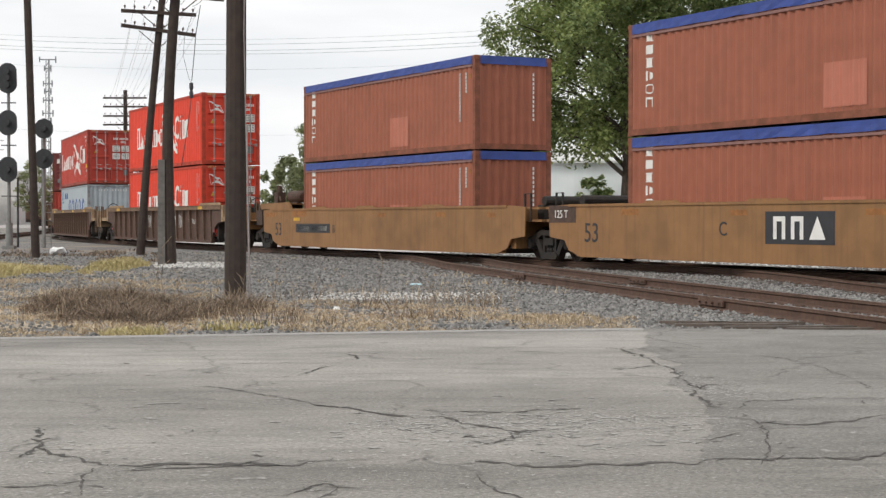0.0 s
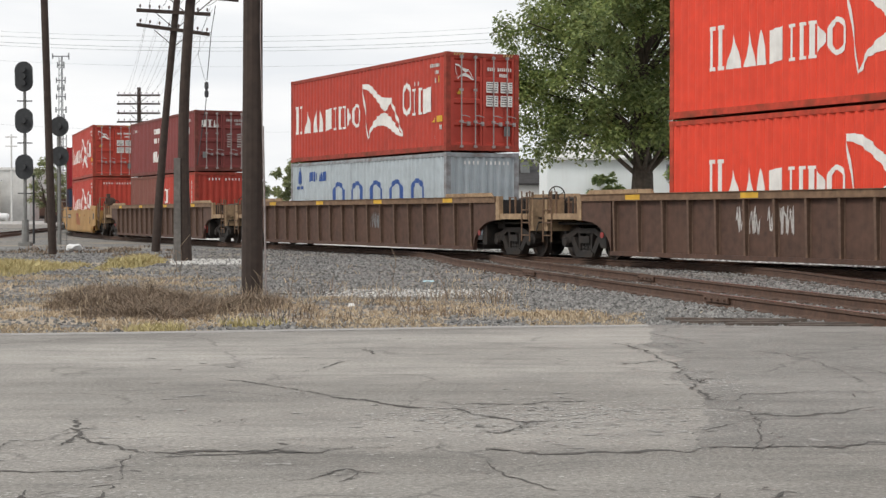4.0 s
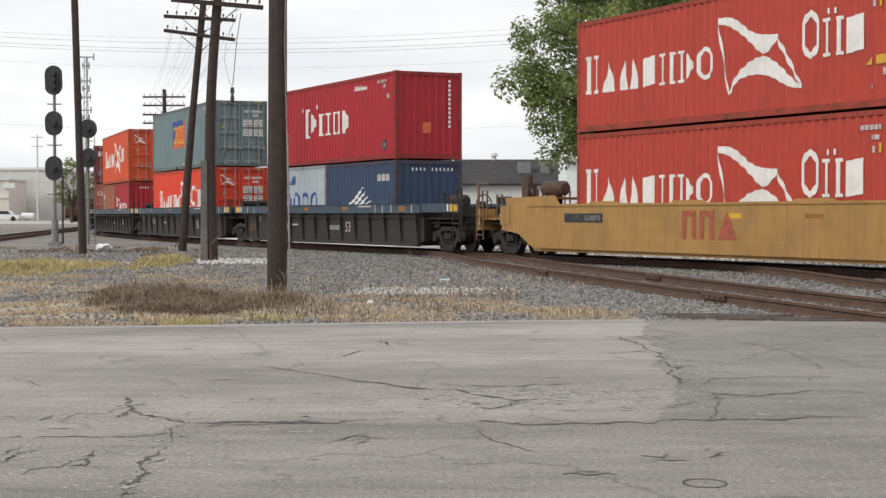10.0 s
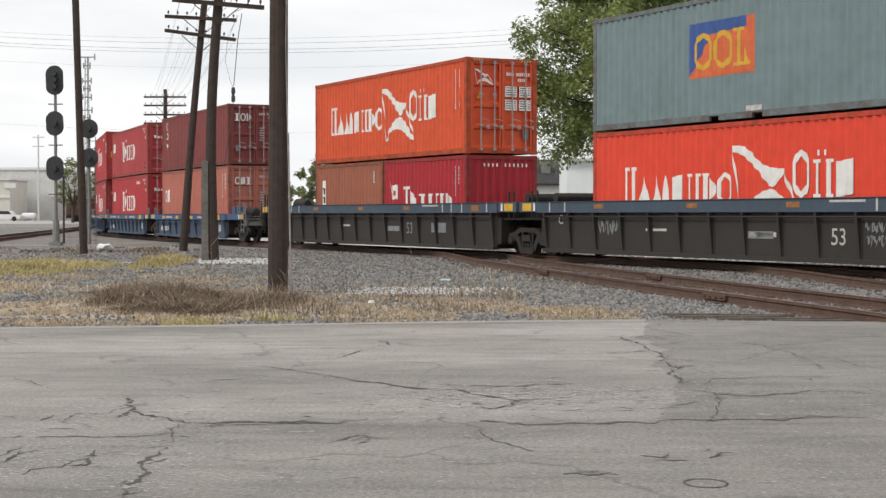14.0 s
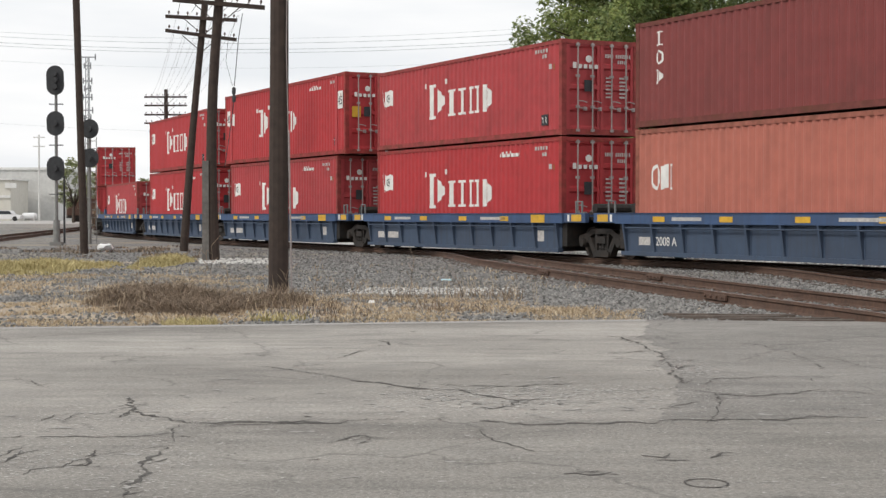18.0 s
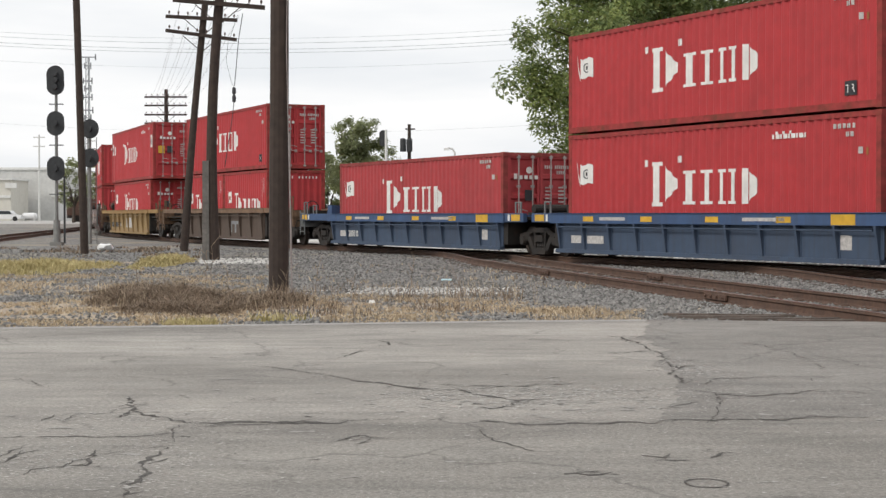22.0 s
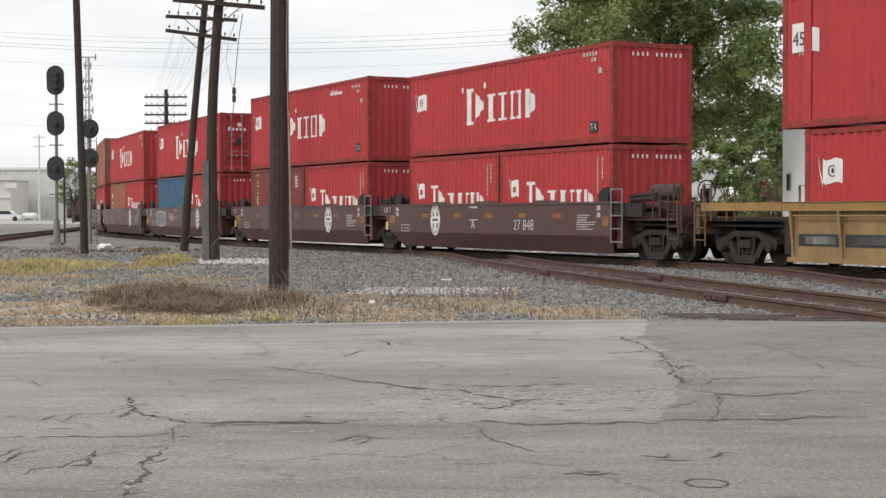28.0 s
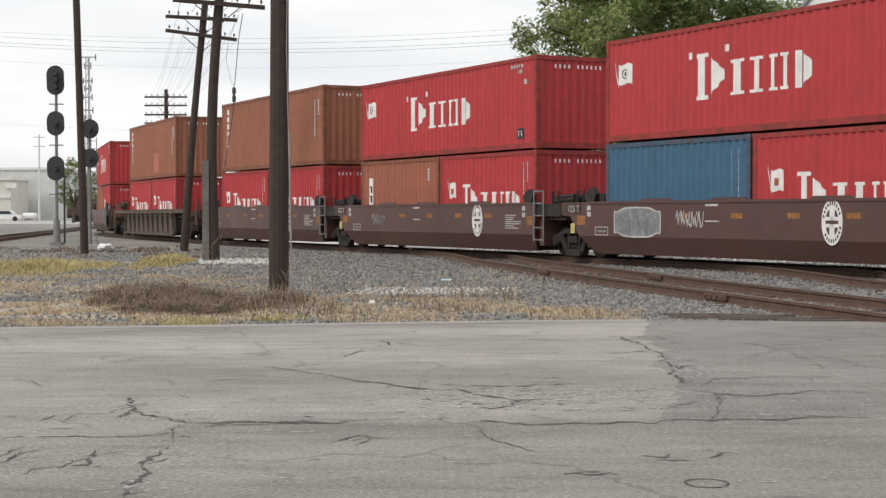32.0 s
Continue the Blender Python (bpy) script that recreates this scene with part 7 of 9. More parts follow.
def gable_house(x, y, w, d, eave, ridge, turn, wall, roof, label, windows=(), name="house"):
    """Ridge along local x."""
    root = thing(name, label, "building", at=pose(x, y, GROUND_Z, 0, 0, turn))
    s = Shape()
    s.slab_x([(-d / 2, 0), (d / 2, 0), (d / 2, eave), (0, ridge), (-d / 2, eave)], -w / 2, w / 2)
    part("wall", s, M[wall], root)
    for sg in (-1, 1):
        s = Shape()
        a = (sg * (d / 2 + 0.35), eave - 0.35 * (ridge - eave) / (d / 2))
        b = (0.0, ridge)
        s.slab_x([a, b, (b[0], b[1] + 0.14), (a[0], a[1] + 0.14)] if sg < 0 else [b, a, (a[0], a[1] + 0.14), (b[0], b[1] + 0.14)], -w / 2 - 0.3, w / 2 + 0.3)
        part("roof", s, M[roof], root)
    for wx, wz, ww, wh in windows:
        f = part("window", Shape().box(wx - ww / 2 - 0.07, wx + ww / 2 + 0.07, -d / 2 - 0.05, -d / 2 - 0.005, wz - 0.07, wz + wh + 0.07), M["trim"], root)
        part("pane", Shape().box(wx - ww / 2, wx + ww / 2, -d / 2 - 0.06, -d / 2 - 0.045, wz, wz + wh), M["glass_dark"], f)
    return root


gable_house(3.2, 112.0, 10.2, 8.0, 3.4, 5.0, 0, "wall_white", "roof_dark", "low white house with a dark roof", ((-2.6, 1.4, 0.9, 1.1), (1.0, 1.4, 0.9, 1.1)))

gable_house(11.75, 96.0, 9.2, 6.0, 4.5, 5.4, 0, "siding", "wall_gray", "white house with a small window behind the street tree", ((2.5, 3.35, 0.6, 0.75),))
tree(18.4, 90.0, 7.6, 2.6, 0.16, "dense green tree beside the white house", 8, "leaf_far", clumps=70, per=420, size=0.13)
tree(15.6, 78.0, 3.4, 1.5, 0.1, "bushy dark green shrub before the white house", 9, "leaf", low=0.2, clumps=50, per=500, size=0.09)

vent = thing("roof_vent", "pale round roof vent on the low house", "vent", at=pose(3.65, 112.0, 4.95))
part("pipe", Shape().tube((0, 0, 0), (0, 0, 0.35), 0.16, n=10), M["wall_gray"], vent)
part("cap", Shape().lathe([(0.0, 0.62), (0.2, 0.55), (0.28, 0.35), (0.0, 0.33)], "Z", 12), M["wall_gray"], vent)
for x, w in ((5.6, 0.9), (7.0, 0.6)):
    unit = thing("roof_unit", "gray box of roof machinery on the low house", "air conditioner", at=pose(x, 109.8, 4.05))
    part("case", Shape().box(-w / 2, w / 2, -0.4, 0.4, 0, 0.75, 0.03), M["louver"], unit)

gable_house(-1.35, 107.6, 5.0, 2.6, 3.0, 4.75, 90, "wall_white", "roof_dark", "white gabled wing of the low house")

# tall white shed by the line: its gable end looks over the track
shed = thing("shed", "tall white metal-clad shed with a steep gable", "building", at=pose(12.62, 60.3, GROUND_Z, 0, 0, 116.25 - 180))
s = Shape()
s.slab([(0, 0), (14, 0), (14, 8.1), (7, 12.4), (0, 8.1)], 0.0, 0.2)
s.box(0, 0.2, 0.2, 18.0, 0, 8.1)
part("wall", s, M["siding"], shed)
part("roof", Shape().slab([(-0.15, 8.02), (7, 12.42), (7, 12.55), (-0.15, 8.15)], -0.12, 18.0), M["trim"], shed)
part("wall_seam", Shape().box(2.76, 2.82, -0.012, 0.0, 0, 9.8), M["siding"], shed)
for k in range(1, 12):
    part("wall_panel", Shape().box(2.86 + (k - 1) * 0.95, 2.86 + k * 0.95 - 0.02, -0.008, 0.0, 0, 8.2 if k > 9 else 9.4), M["siding"], shed)
w = part("window", Shape().box(1.60, 2.06, -0.05, 0.0, 4.80, 6.34), M["trim"], shed)
part("louver", Shape().box(1.65, 2.01, -0.065, -0.045, 4.87, 6.27), M["louver"], w)
w = part("window", Shape().box(0.28, 0.52, -0.05, 0.0, 2.2, 2.85), M["trim"], shed)
part("pane", Shape().box(0.32, 0.48, -0.06, -0.045, 2.25, 2.8), M["glass_dark"], w)
part("pipe", Shape().tube((-0.25, 0.1, 4.35), (0.0, 0.1, 4.35), 0.08, n=8), M["trim"], shed)

# far left: low industrial buildings
hall = thing("warehouse", "long pale warehouse across the yard", "building", at=pose(-75.0, 275.0, 0.0))
part("wall", Shape().box(-30, 9.7, 0, 25, -0.2, 8.9), M["wall_gray"], hall)
part("roof", Shape().box(-30.3, 10.0, -0.3, 25.3, 8.9, 9.3), M["wall_white"], hall)
annex = thing("office_building", "low tan office annex before the warehouse", "building", at=pose(-76.0, 262.0, 0.0))
part("wall", Shape().box(-30, 6.2, 0, 11, 0, 6.9), M["wall_tan"], annex)
part("roof", Shape().box(-30.3, 6.5, -0.3, 11, 6.9, 7.2), M["wall_white"], annex)


# ---- cracks, patches and worn spots of the road ----
rnd_road = random.Random(11)


def crack_shape(pts, width, z=0.004):
    """A ragged ribbon along a broken line."""
    line = []
    for (xa, ya), (xb, yb) in zip(pts, pts[1:]):
        n = max(2, int(math.hypot(xb - xa, yb - ya) / 0.045))
        for i in range(n):
            t = i / n
            line.append((xa + (xb - xa) * t, ya + (yb - ya) * t))
    line.append(pts[-1])
    s, split = Shape(), Shape()
    drift = 0.0
    for i, (x, y) in enumerate(line):
        a, b = line[max(i - 1, 0)], line[min(i + 1, len(line) - 1)]
        d = Vector((b[0] - a[0], b[1] - a[1], 0))
        d = d.normalized() if d.length else Vector((1, 0, 0))
        r = Vector((-d.y, d.x, 0))
        drift = drift * 0.8 + rnd_road.gauss(0, width * 0.45)
        ends = min(1.0, 0.25 + min(i, len(line) - 1 - i) / 6) * (0.25 if rnd_road.random() < 0.12 else 1.0)
        w = width * 0.36 * ends * rnd_road.uniform(0.25, 1.5)
        s.v += [(x + r.x * (drift - w), y + r.y * (drift - w) * 2.4, z), (x + r.x * (drift + w), y + r.y * (drift + w) * 2.4, z)]
        if i:
            k = 2 * i
            s.f.append((k - 2, k - 1, k + 1, k))
        if width > 0.013 and rnd_road.random() < 0.20:
            # splinters beside the main break
            o, g = rnd_road.choice((-1, 1)) * rnd_road.uniform(0.02, 0.07), rnd_road.uniform(0.03, 0.11)
            c = Vector((x, y, 0)) + r * o
            e = (d * rnd_road.uniform(0.3, 1.0) + r * rnd_road.uniform(-0.8, 0.8)).normalized() * g
            tw = rnd_road.uniform(0.0015, 0.0045)
            split.add([(c.x - e.x, c.y - e.y, z), (c.x + tw, c.y - tw * 2, z), (c.x + e.x, c.y + e.y, z), (c.x - tw, c.y + tw * 2, z)], [(0, 1, 2, 3)])
    s.add(split.v, split.f)
    return s


def crack(width, *pts):
    w = 1.35 * max(width, 0.011) if width < 0.024 else 0.032 + 0.35 * (width - 0.024)
    return part("crack", crack_shape(pts, w), M["crack"], road, "dark ragged crack in the asphalt")


# lane nearest the edge of the rails first, then the joint between the lanes and the near lane
crack(0.030, (-2.13, 11.03), (-2.08, 10.90), (-2.03, 10.57), (-1.99, 10.39), (-1.98, 10.15), (-2.00, 10.00), (-2.02, 9.86))
crack(0.026, (-1.97, 10.18), (-1.84, 10.09), (-1.71, 9.92), (-1.61, 9.75), (-1.53, 9.65), (-1.49, 9.62))
crack(0.026, (-1.49, 9.65), (-1.30, 9.67), (-1.06, 9.67), (-0.89, 9.65), (-0.75, 9.65), (-0.62, 9.67), (-0.52, 9.75), (-0.46, 9.84))
crack(0.020, (-0.38, 9.70), (-0.29, 9.75))
crack(0.018, (-0.13, 9.73), (0.00, 9.84))
crack(0.012, (-1.44, 9.42), (-1.34, 9.49), (-1.11, 9.54), (-0.62, 9.57))
crack(0.014, (-1.55, 9.54), (-1.53, 9.22), (-1.48, 8.76))
crack(0.012, (-2.46, 8.96), (-2.21, 8.99), (-1.96, 9.01), (-1.75, 9.05), (-1.57, 9.10))
crack(0.040, (-1.46, 8.61), (-1.44, 8.33), (-1.45, 8.10), (-1.44, 7.95), (-1.41, 7.74), (-1.40, 7.58), (-1.41, 7.46), (-1.42, 7.36), (-1.41, 7.21), (-1.40, 7.06))
crack(0.030, (-1.45, 7.99), (-1.41, 8.10), (-1.39, 8.21))
crack(0.030, (-2.20, 8.03), (-2.19, 8.21), (-2.18, 8.37), (-2.13, 8.51))
crack(0.026, (-2.25, 8.21), (-2.23, 8.45), (-2.23, 8.65))
crack(0.032, (-1.97, 7.68), (-1.95, 7.81), (-1.91, 7.92), (-1.85, 7.99), (-1.82, 8.10))
crack(0.022, (-1.85, 7.99), (-1.79, 7.93), (-1.75, 7.95), (-1.76, 8.16), (-1.78, 8.39), (-1.80, 8.51))
crack(0.022, (-2.41, 9.70), (-2.41, 9.86), (-2.39, 10.00))
crack(0.020, (-2.29, 9.75), (-2.27, 9.92), (-2.22, 10.00))
crack(0.016, (-2.86, 11.65), (-2.76, 11.58))
crack(0.010, (-3.21, 12.26), (-3.04, 12.01), (-2.86, 11.65))
crack(0.012, (-1.59, 13.27), (-1.40, 13.17), (-1.19, 12.93), (-0.99, 12.61), (-0.84, 12.39), (-0.70, 12.17))
crack(0.026, (-0.70, 12.17), (-0.61, 12.09), (-0.43, 11.93), (-0.33, 11.69), (-0.18, 11.54), (0.00, 11.46))
crack(0.012, (-1.08, 13.79), (-0.90, 14.01))
crack(0.016, (-0.90, 14.01), (-0.85, 14.23), (-0.78, 14.58), (-0.67, 14.83))
crack(0.030, (-0.64, 15.89), (-0.57, 15.75), (-0.50, 15.34))
crack(0.014, (-0.60, 16.04), (-0.52, 15.89))
crack(0.014, (-0.62, 8.74), (-0.57, 8.87), (-0.52, 9.01), (-0.46, 9.10), (-0.39, 9.03), (-0.34, 8.99))
crack(0.012, (-0.49, 8.70), (-0.43, 8.87), (-0.39, 9.01))
crack(0.014, (-1.12, 8.25), (-1.08, 8.39))
crack(0.014, (-1.29, 10.73), (-1.25, 10.90))
crack(0.012, (-1.14, 10.70), (-1.11, 10.90))
crack(0.030, (-1.46, 8.99), (-1.41, 9.01))
crack(0.008, (-1.48, 14.95), (-1.17, 15.02), (-0.97, 15.08))
crack(0.028, (0.00, 11.46), (0.14, 11.46), (0.19, 11.39), (0.24, 11.10), (0.33, 10.97), (0.42, 10.83), (0.49, 10.73), (0.55, 10.77), (0.67, 10.83), (0.76, 10.90))
crack(0.022, (0.22, 10.39), (0.30, 10.32), (0.39, 10.45), (0.45, 10.64), (0.49, 10.73))
crack(0.010, (0.00, 11.77), (0.23, 11.69), (0.47, 11.61), (0.68, 11.77), (0.89, 11.81), (1.15, 11.89))
crack(0.024, (0.22, 9.70), (0.36, 9.67), (0.46, 9.65), (0.56, 9.60), (0.72, 9.60), (0.93, 9.62), (1.10, 9.62), (1.27, 9.65))
crack(0.022, (1.27, 9.65), (1.41, 9.70), (1.58, 9.73), (1.76, 9.78), (2.04, 9.81), (2.26, 9.86), (2.45, 9.92))
crack(0.014, (0.22, 9.34), (0.24, 8.99), (0.31, 8.76), (0.38, 8.61), (0.43, 8.51), (0.47, 8.43))
crack(0.024, (1.68, 16.56), (1.80, 16.33), (1.85, 15.89), (1.91, 15.34), (1.93, 14.70), (1.90, 14.01), (1.87, 13.37), (1.88, 13.07), (1.97, 13.12))
crack(0.030, (1.83, 12.93), (1.82, 12.52), (1.80, 12.17), (1.83, 11.89))
crack(0.050, (1.73, 11.97), (1.80, 11.85))
crack(0.024, (1.91, 13.27), (1.89, 12.88), (1.99, 13.27))
crack(0.016, (1.91, 11.85), (2.00, 12.09), (2.07, 12.22), (2.29, 12.26), (2.59, 12.43))
crack(0.024, (1.77, 11.10), (2.01, 11.14), (2.23, 11.10), (2.40, 11.14), (2.54, 11.24), (2.65, 11.39), (2.71, 11.50))
crack(0.016, (1.88, 11.54), (1.87, 11.21), (1.85, 10.77), (1.75, 10.29), (1.67, 9.86), (1.62, 9.65))
crack(0.014, (1.38, 10.26), (1.49, 10.51), (1.60, 10.64), (1.71, 10.73))
crack(0.020, (2.81, 15.61), (2.96, 15.54), (3.03, 15.21), (3.11, 14.83))
crack(0.010, (3.11, 14.83), (3.11, 14.23), (3.13, 13.68))
crack(0.034, (3.07, 13.47), (3.09, 13.27), (3.04, 12.93))
crack(0.022, (2.79, 12.26), (2.79, 12.01))
crack(0.012, (3.21, 14.23), (3.40, 13.79), (3.41, 13.27), (3.54, 12.98))
crack(0.012, (2.23, 17.99), (2.34, 17.37), (2.55, 16.41))
crack(0.010, (1.75, 16.41), (2.29, 16.56), (2.46, 16.33))
crack(0.022, (2.55, 10.36), (2.60, 10.18))
crack(0.012, (2.71, 11.39), (2.87, 11.32), (3.01, 11.03))
crack(0.060, (0.58, 7.68), (0.69, 7.71), (0.81, 7.74))
crack(0.030, (0.64, 7.78), (0.75, 7.81))
crack(0.050, (1.03, 8.25), (1.10, 8.29), (1.18, 8.37))
crack(0.045, (1.05, 8.14), (1.15, 8.17), (1.23, 8.23))
crack(0.045, (1.35, 8.29), (1.43, 8.33), (1.51, 8.37))
crack(0.020, (1.35, 8.45), (1.45, 8.45))
crack(0.008, (0.66, 16.18), (1.10, 16.04), (1.25, 15.89))
crack(0.010, (1.40, 14.52), (1.60, 14.46), (1.88, 14.70))
crack(0.020, (0.62, 15.41), (0.69, 15.41))


def blotch(cx, cy, rx, ry, mat, z, name, label, n=40, seed=1, rough=0.25, parent=None):
    r = random.Random(seed)
    ph = [r.uniform(0, 6.28) for _ in range(5)]
    s = Shape()
    pts = []
    for i in range(n):
        a = 2 * math.pi * i / n
        k = 1 + rough * (0.5 * math.sin(2 * a + ph[0]) + 0.4 * math.sin(3 * a + ph[1]) + 0.35 * math.sin(5 * a + ph[2]) + 0.3 * math.sin(9 * a + ph[3]) + 0.25 * math.sin(14 * a + ph[4]))
        pts.append((cx + rx * k * math.cos(a), cy + ry * k * math.sin(a), z))
    s.add(pts, [tuple(range(n))])
    ob = part(name, s, mat, parent)
    if label:
        ob["label"] = label
    return ob


def bits(name, n, seed, areas, size, mat, label, z):
    """Many small angular flecks lying on the road, thickest in the middle of each area."""
    r = random.Random(seed)
    s = Shape()
    for cx, cy, rx, ry, share in areas:
        for _ in range(int(n * share)):
            x, y = cx + r.gauss(0, rx * 0.5), cy + r.gauss(0, ry * 0.5)
            if not 6.8 < y < 17.6:
                continue
            a, turn = r.uniform(*size), r.uniform(0, 6.28)
            pts = []
            for k in range(5):
                g = turn + k * 1.2566
                q = a * r.uniform(0.4, 1.2)
                pts.append((x + q * 1.5 * math.cos(g), y + q * math.sin(g), z))
            s.add(pts, [tuple(range(5))])
    return tagged(part(name, s, mat, road, label), kind="stuff")


WORN = ((0.3, 10.9, 0.9, 0.9, 0.34), (1.2, 11.2, 0.7, 0.7, 0.14), (-1.9, 9.9, 0.9, 1.0, 0.08), (-1.4, 7.8, 0.3, 1.0, 0.05), (2.0, 13.0, 0.3, 0.9, 0.10), (0.3, 9.5, 5.0, 4.5, 0.20), (-2.0, 8.1, 0.5, 0.6, 0.05))
bits("bare_aggregate", 5200, 71, WORN, (0.003, 0.012), M["chip"], "pale flecks of bare stone in the asphalt", 0.0034)
bits("pits", 300, 72, WORN, (0.002, 0.007), M["crack"], "small dark pits in the asphalt", 0.0037)
bits("bare_aggregate", 260, 73, WORN, (0.012, 0.035), M["scar"], "larger pale scuffs in the asphalt", 0.0031)
lane = Shape()
lane_edge = [(-60.0, 8.7), (-6.0, 8.95), (-2.5, 9.0), (-1.66, 9.12), (-1.52, 9.62), (-0.6, 9.66), (0.3, 9.66), (1.2, 9.68), (2.4, 9.84), (6.0, 10.2), (30.0, 12.0)]
far_side = []
for (xa, ya), (xb, yb) in zip(lane_edge, lane_edge[1:]):
    n = max(1, int(min(60, math.hypot(xb - xa, yb - ya) / 0.10)))
    far_side += [(xa + (xb - xa) * k / n, ya + (yb - ya) * k / n + rnd_road.uniform(-0.035, 0.035)) for k in range(n)]
far_side.append(lane_edge[-1])
lane_ring = far_side + [(30.0, -20.0), (-60.0, -20.0)]
lane.add([(x, y, 0.0016) for x, y in lane_ring], [tuple(range(len(lane_ring)))])
part("near_lane", lane, M["asphalt_near"], road, "slightly darker asphalt of the near lane")
patch = Shape()
patch_edge = [(2.42, 19.10), (2.05, 16.6), (2.0, 14.6), (1.78, 13.4), (1.76, 12.2), (1.66, 11.4), (1.50, 10.6), (1.30, 9.72), (2.4, 9.86), (6.0, 10.22), (12.0, 10.66), (12.0, 18.3), (5.1, 18.72)]
ragged = []
for (xa, ya), (xb, yb) in zip(patch_edge[:7], patch_edge[1:8]):
    n = max(1, int(math.hypot(xb - xa, yb - ya) / 0.12))
    for k in range(n):
        w = 0.10 * noise.noise(Vector((k * 0.31, xa * 3, ya))) + rnd_road.uniform(-0.03, 0.03)
        ragged.append((xa + (xb - xa) * k / n + w, ya + (yb - ya) * k / n + w))
patch_edge = [(2.42, 19.10)] + ragged[1:] + patch_edge[7:]
patch.add([(x, y, 0.0022) for x, y in patch_edge], [tuple(range(len(patch_edge)))])
part("patch", patch, M["asphalt_new"], road, "darker gray asphalt patch by the crossing")
for i in range(70):
    x, y = rnd_road.uniform(-2.6, 3.2), rnd_road.uniform(7.2, 17.8)
    q = rnd_road.uniform(0.008, 0.030)
    blotch(x, y, q * 1.6, q, M["scar"] if i % 8 else M["crack"], 0.0030 + i * 0.00002, "worn_spot", "small worn spot in the asphalt", seed=i + 3, rough=0.9, n=16, parent=road)
lip = Shape()
for i in range(len(ROAD_EDGE) - 1):
    (xa, ya), (xb, yb) = ROAD_EDGE[i], ROAD_EDGE[i + 1]
    if xa < 2.3:
        lip.add([(xa, ya - 0.02, 0.0032), (xb, yb - 0.02, 0.0032), (xb, yb - 0.34, 0.0032), (xa, ya - 0.30, 0.0032)], [(0, 3, 2, 1)])
part("road_lip", lip, M["scar"], road, "pale dusty strip along the road's edge")
ring = Shape()
for i in range(36):
    a, b = 2 * math.pi * i / 36, 2 * math.pi * (i + 1) / 36
    for q in (a, b):
        for r in (0.092, 0.104):
            ring.v.append((1.213 + r * math.cos(q), 7.44 + r * 1.25 * math.sin(q), 0.0045))
    k = len(ring.v)
    ring.f.append((k - 4, k - 3, k - 1, k - 2))
part("seam_ring", ring, M["crack"], road, "dark ring seam in the asphalt")

# ---- ground cover between the road and the tracks ----


def edge_y(x):
    return float(np.interp(x, [p[0] for p in ROAD_EDGE], [p[1] for p in ROAD_EDGE]))


def scattered(n, seed, x0, x1, y0, y1, near_power=1.0):
    """Places, denser towards small y."""
    r = random.Random(seed)
    for _ in range(n):
        t = r.random()
        y = 1.0 / (1 / y0 + (1 / y1 - 1 / y0) * t)
        u = r.uniform(x0, x1)
        yield u * y, y, r


def stones(name, n, seed, spread, sizes, mat, label, keep):
    """Loose crushed stones: small irregular eight-sided lumps."""
    vs, fs = [], []
    for x, y, r in scattered(n, seed, *spread):
        if not keep(x, y, r):
            continue
        a = r.uniform(*sizes) * (1.0 + max(0, y - 30) * 0.012)
        k = len(vs)
        turn = r.uniform(0, 3.14)
        c, s_ = math.cos(turn), math.sin(turn)
        z = GROUND_Z + a * 0.25
        for dx, dy, dz in ((1, 0, 0), (0, 1, 0), (-1, 0, 0), (0, -1, 0), (0, 0, 0.75), (0, 0, -0.75)):
            dx, dy, dz = dx + r.uniform(-0.3, 0.3), dy + r.uniform(-0.3, 0.3), dz + r.uniform(-0.2, 0.2)
            vs.append((x + a * (dx * c - dy * s_), y + a * (dx * s_ + dy * c), z + a * dz))
        fs += [(k, k + 1, k + 4), (k + 1, k + 2, k + 4), (k + 2, k + 3, k + 4), (k + 3, k, k + 4), (k + 1, k, k + 5), (k + 2, k + 1, k + 5), (k + 3, k + 2, k + 5), (k, k + 3, k + 5)]
    me = bpy.data.meshes.new(name)
    me.from_pydata(vs, [], fs)
    me.materials.append(mat)
    return tagged(new(name, me), label, "gravel", kind="stuff")


def blades(name, n, seed, spread, tall, mat, label, keep, bend=0.5, thick=0.006):
    vs, fs = [], []
    for x, y, r in scattered(n, seed, *spread):
        f = keep(x, y, r)
        if not f:
            continue
        h = r.uniform(*tall) * f
        a = r.uniform(0, 6.28)
        b = bend * h * r.uniform(0.1, 1.2)
        w = thick * r.uniform(0.6, 1.5) * (1 + max(0, y - 25) * 0.03)
        q = r.uniform(-1, 1)
        k = len(vs)
        mx, my = x + math.cos(a) * b * 0.35, y + math.sin(a) * b * 0.35
        vs += [(x - w, y - w * q, GROUND_Z), (x + w, y + w * q, GROUND_Z), (mx + w * 0.7, my + w * q * 0.7, GROUND_Z + h * 0.6), (mx - w * 0.7, my - w * q * 0.7, GROUND_Z + h * 0.6), (x + math.cos(a) * b, y + math.sin(a) * b, GROUND_Z + h)]
        fs += [(k, k + 1, k + 2, k + 3), (k + 3, k + 2, k + 4)]
    me = bpy.data.meshes.new(name)
    me.from_pydata(vs, [], fs)
    me.materials.append(mat)
    return tagged(new(name, me), label, "dry grass", kind="stuff")


def off_line(x, y):
    """How far a place lies to the camera's side of the siding's centre line."""
    xs = float(np.interp(y, [p[1] for p in SIDING], [p[0] for p in SIDING]))
    return xs - x


def main_side(x, y):
    i = int(np.argmin((_x[60:420] - x) ** 2 + (_y[60:420] - y) ** 2)) + 60
    return (x - _x[i]) * -math.sin(_h[i]) + (y - _y[i]) * math.cos(_h[i])


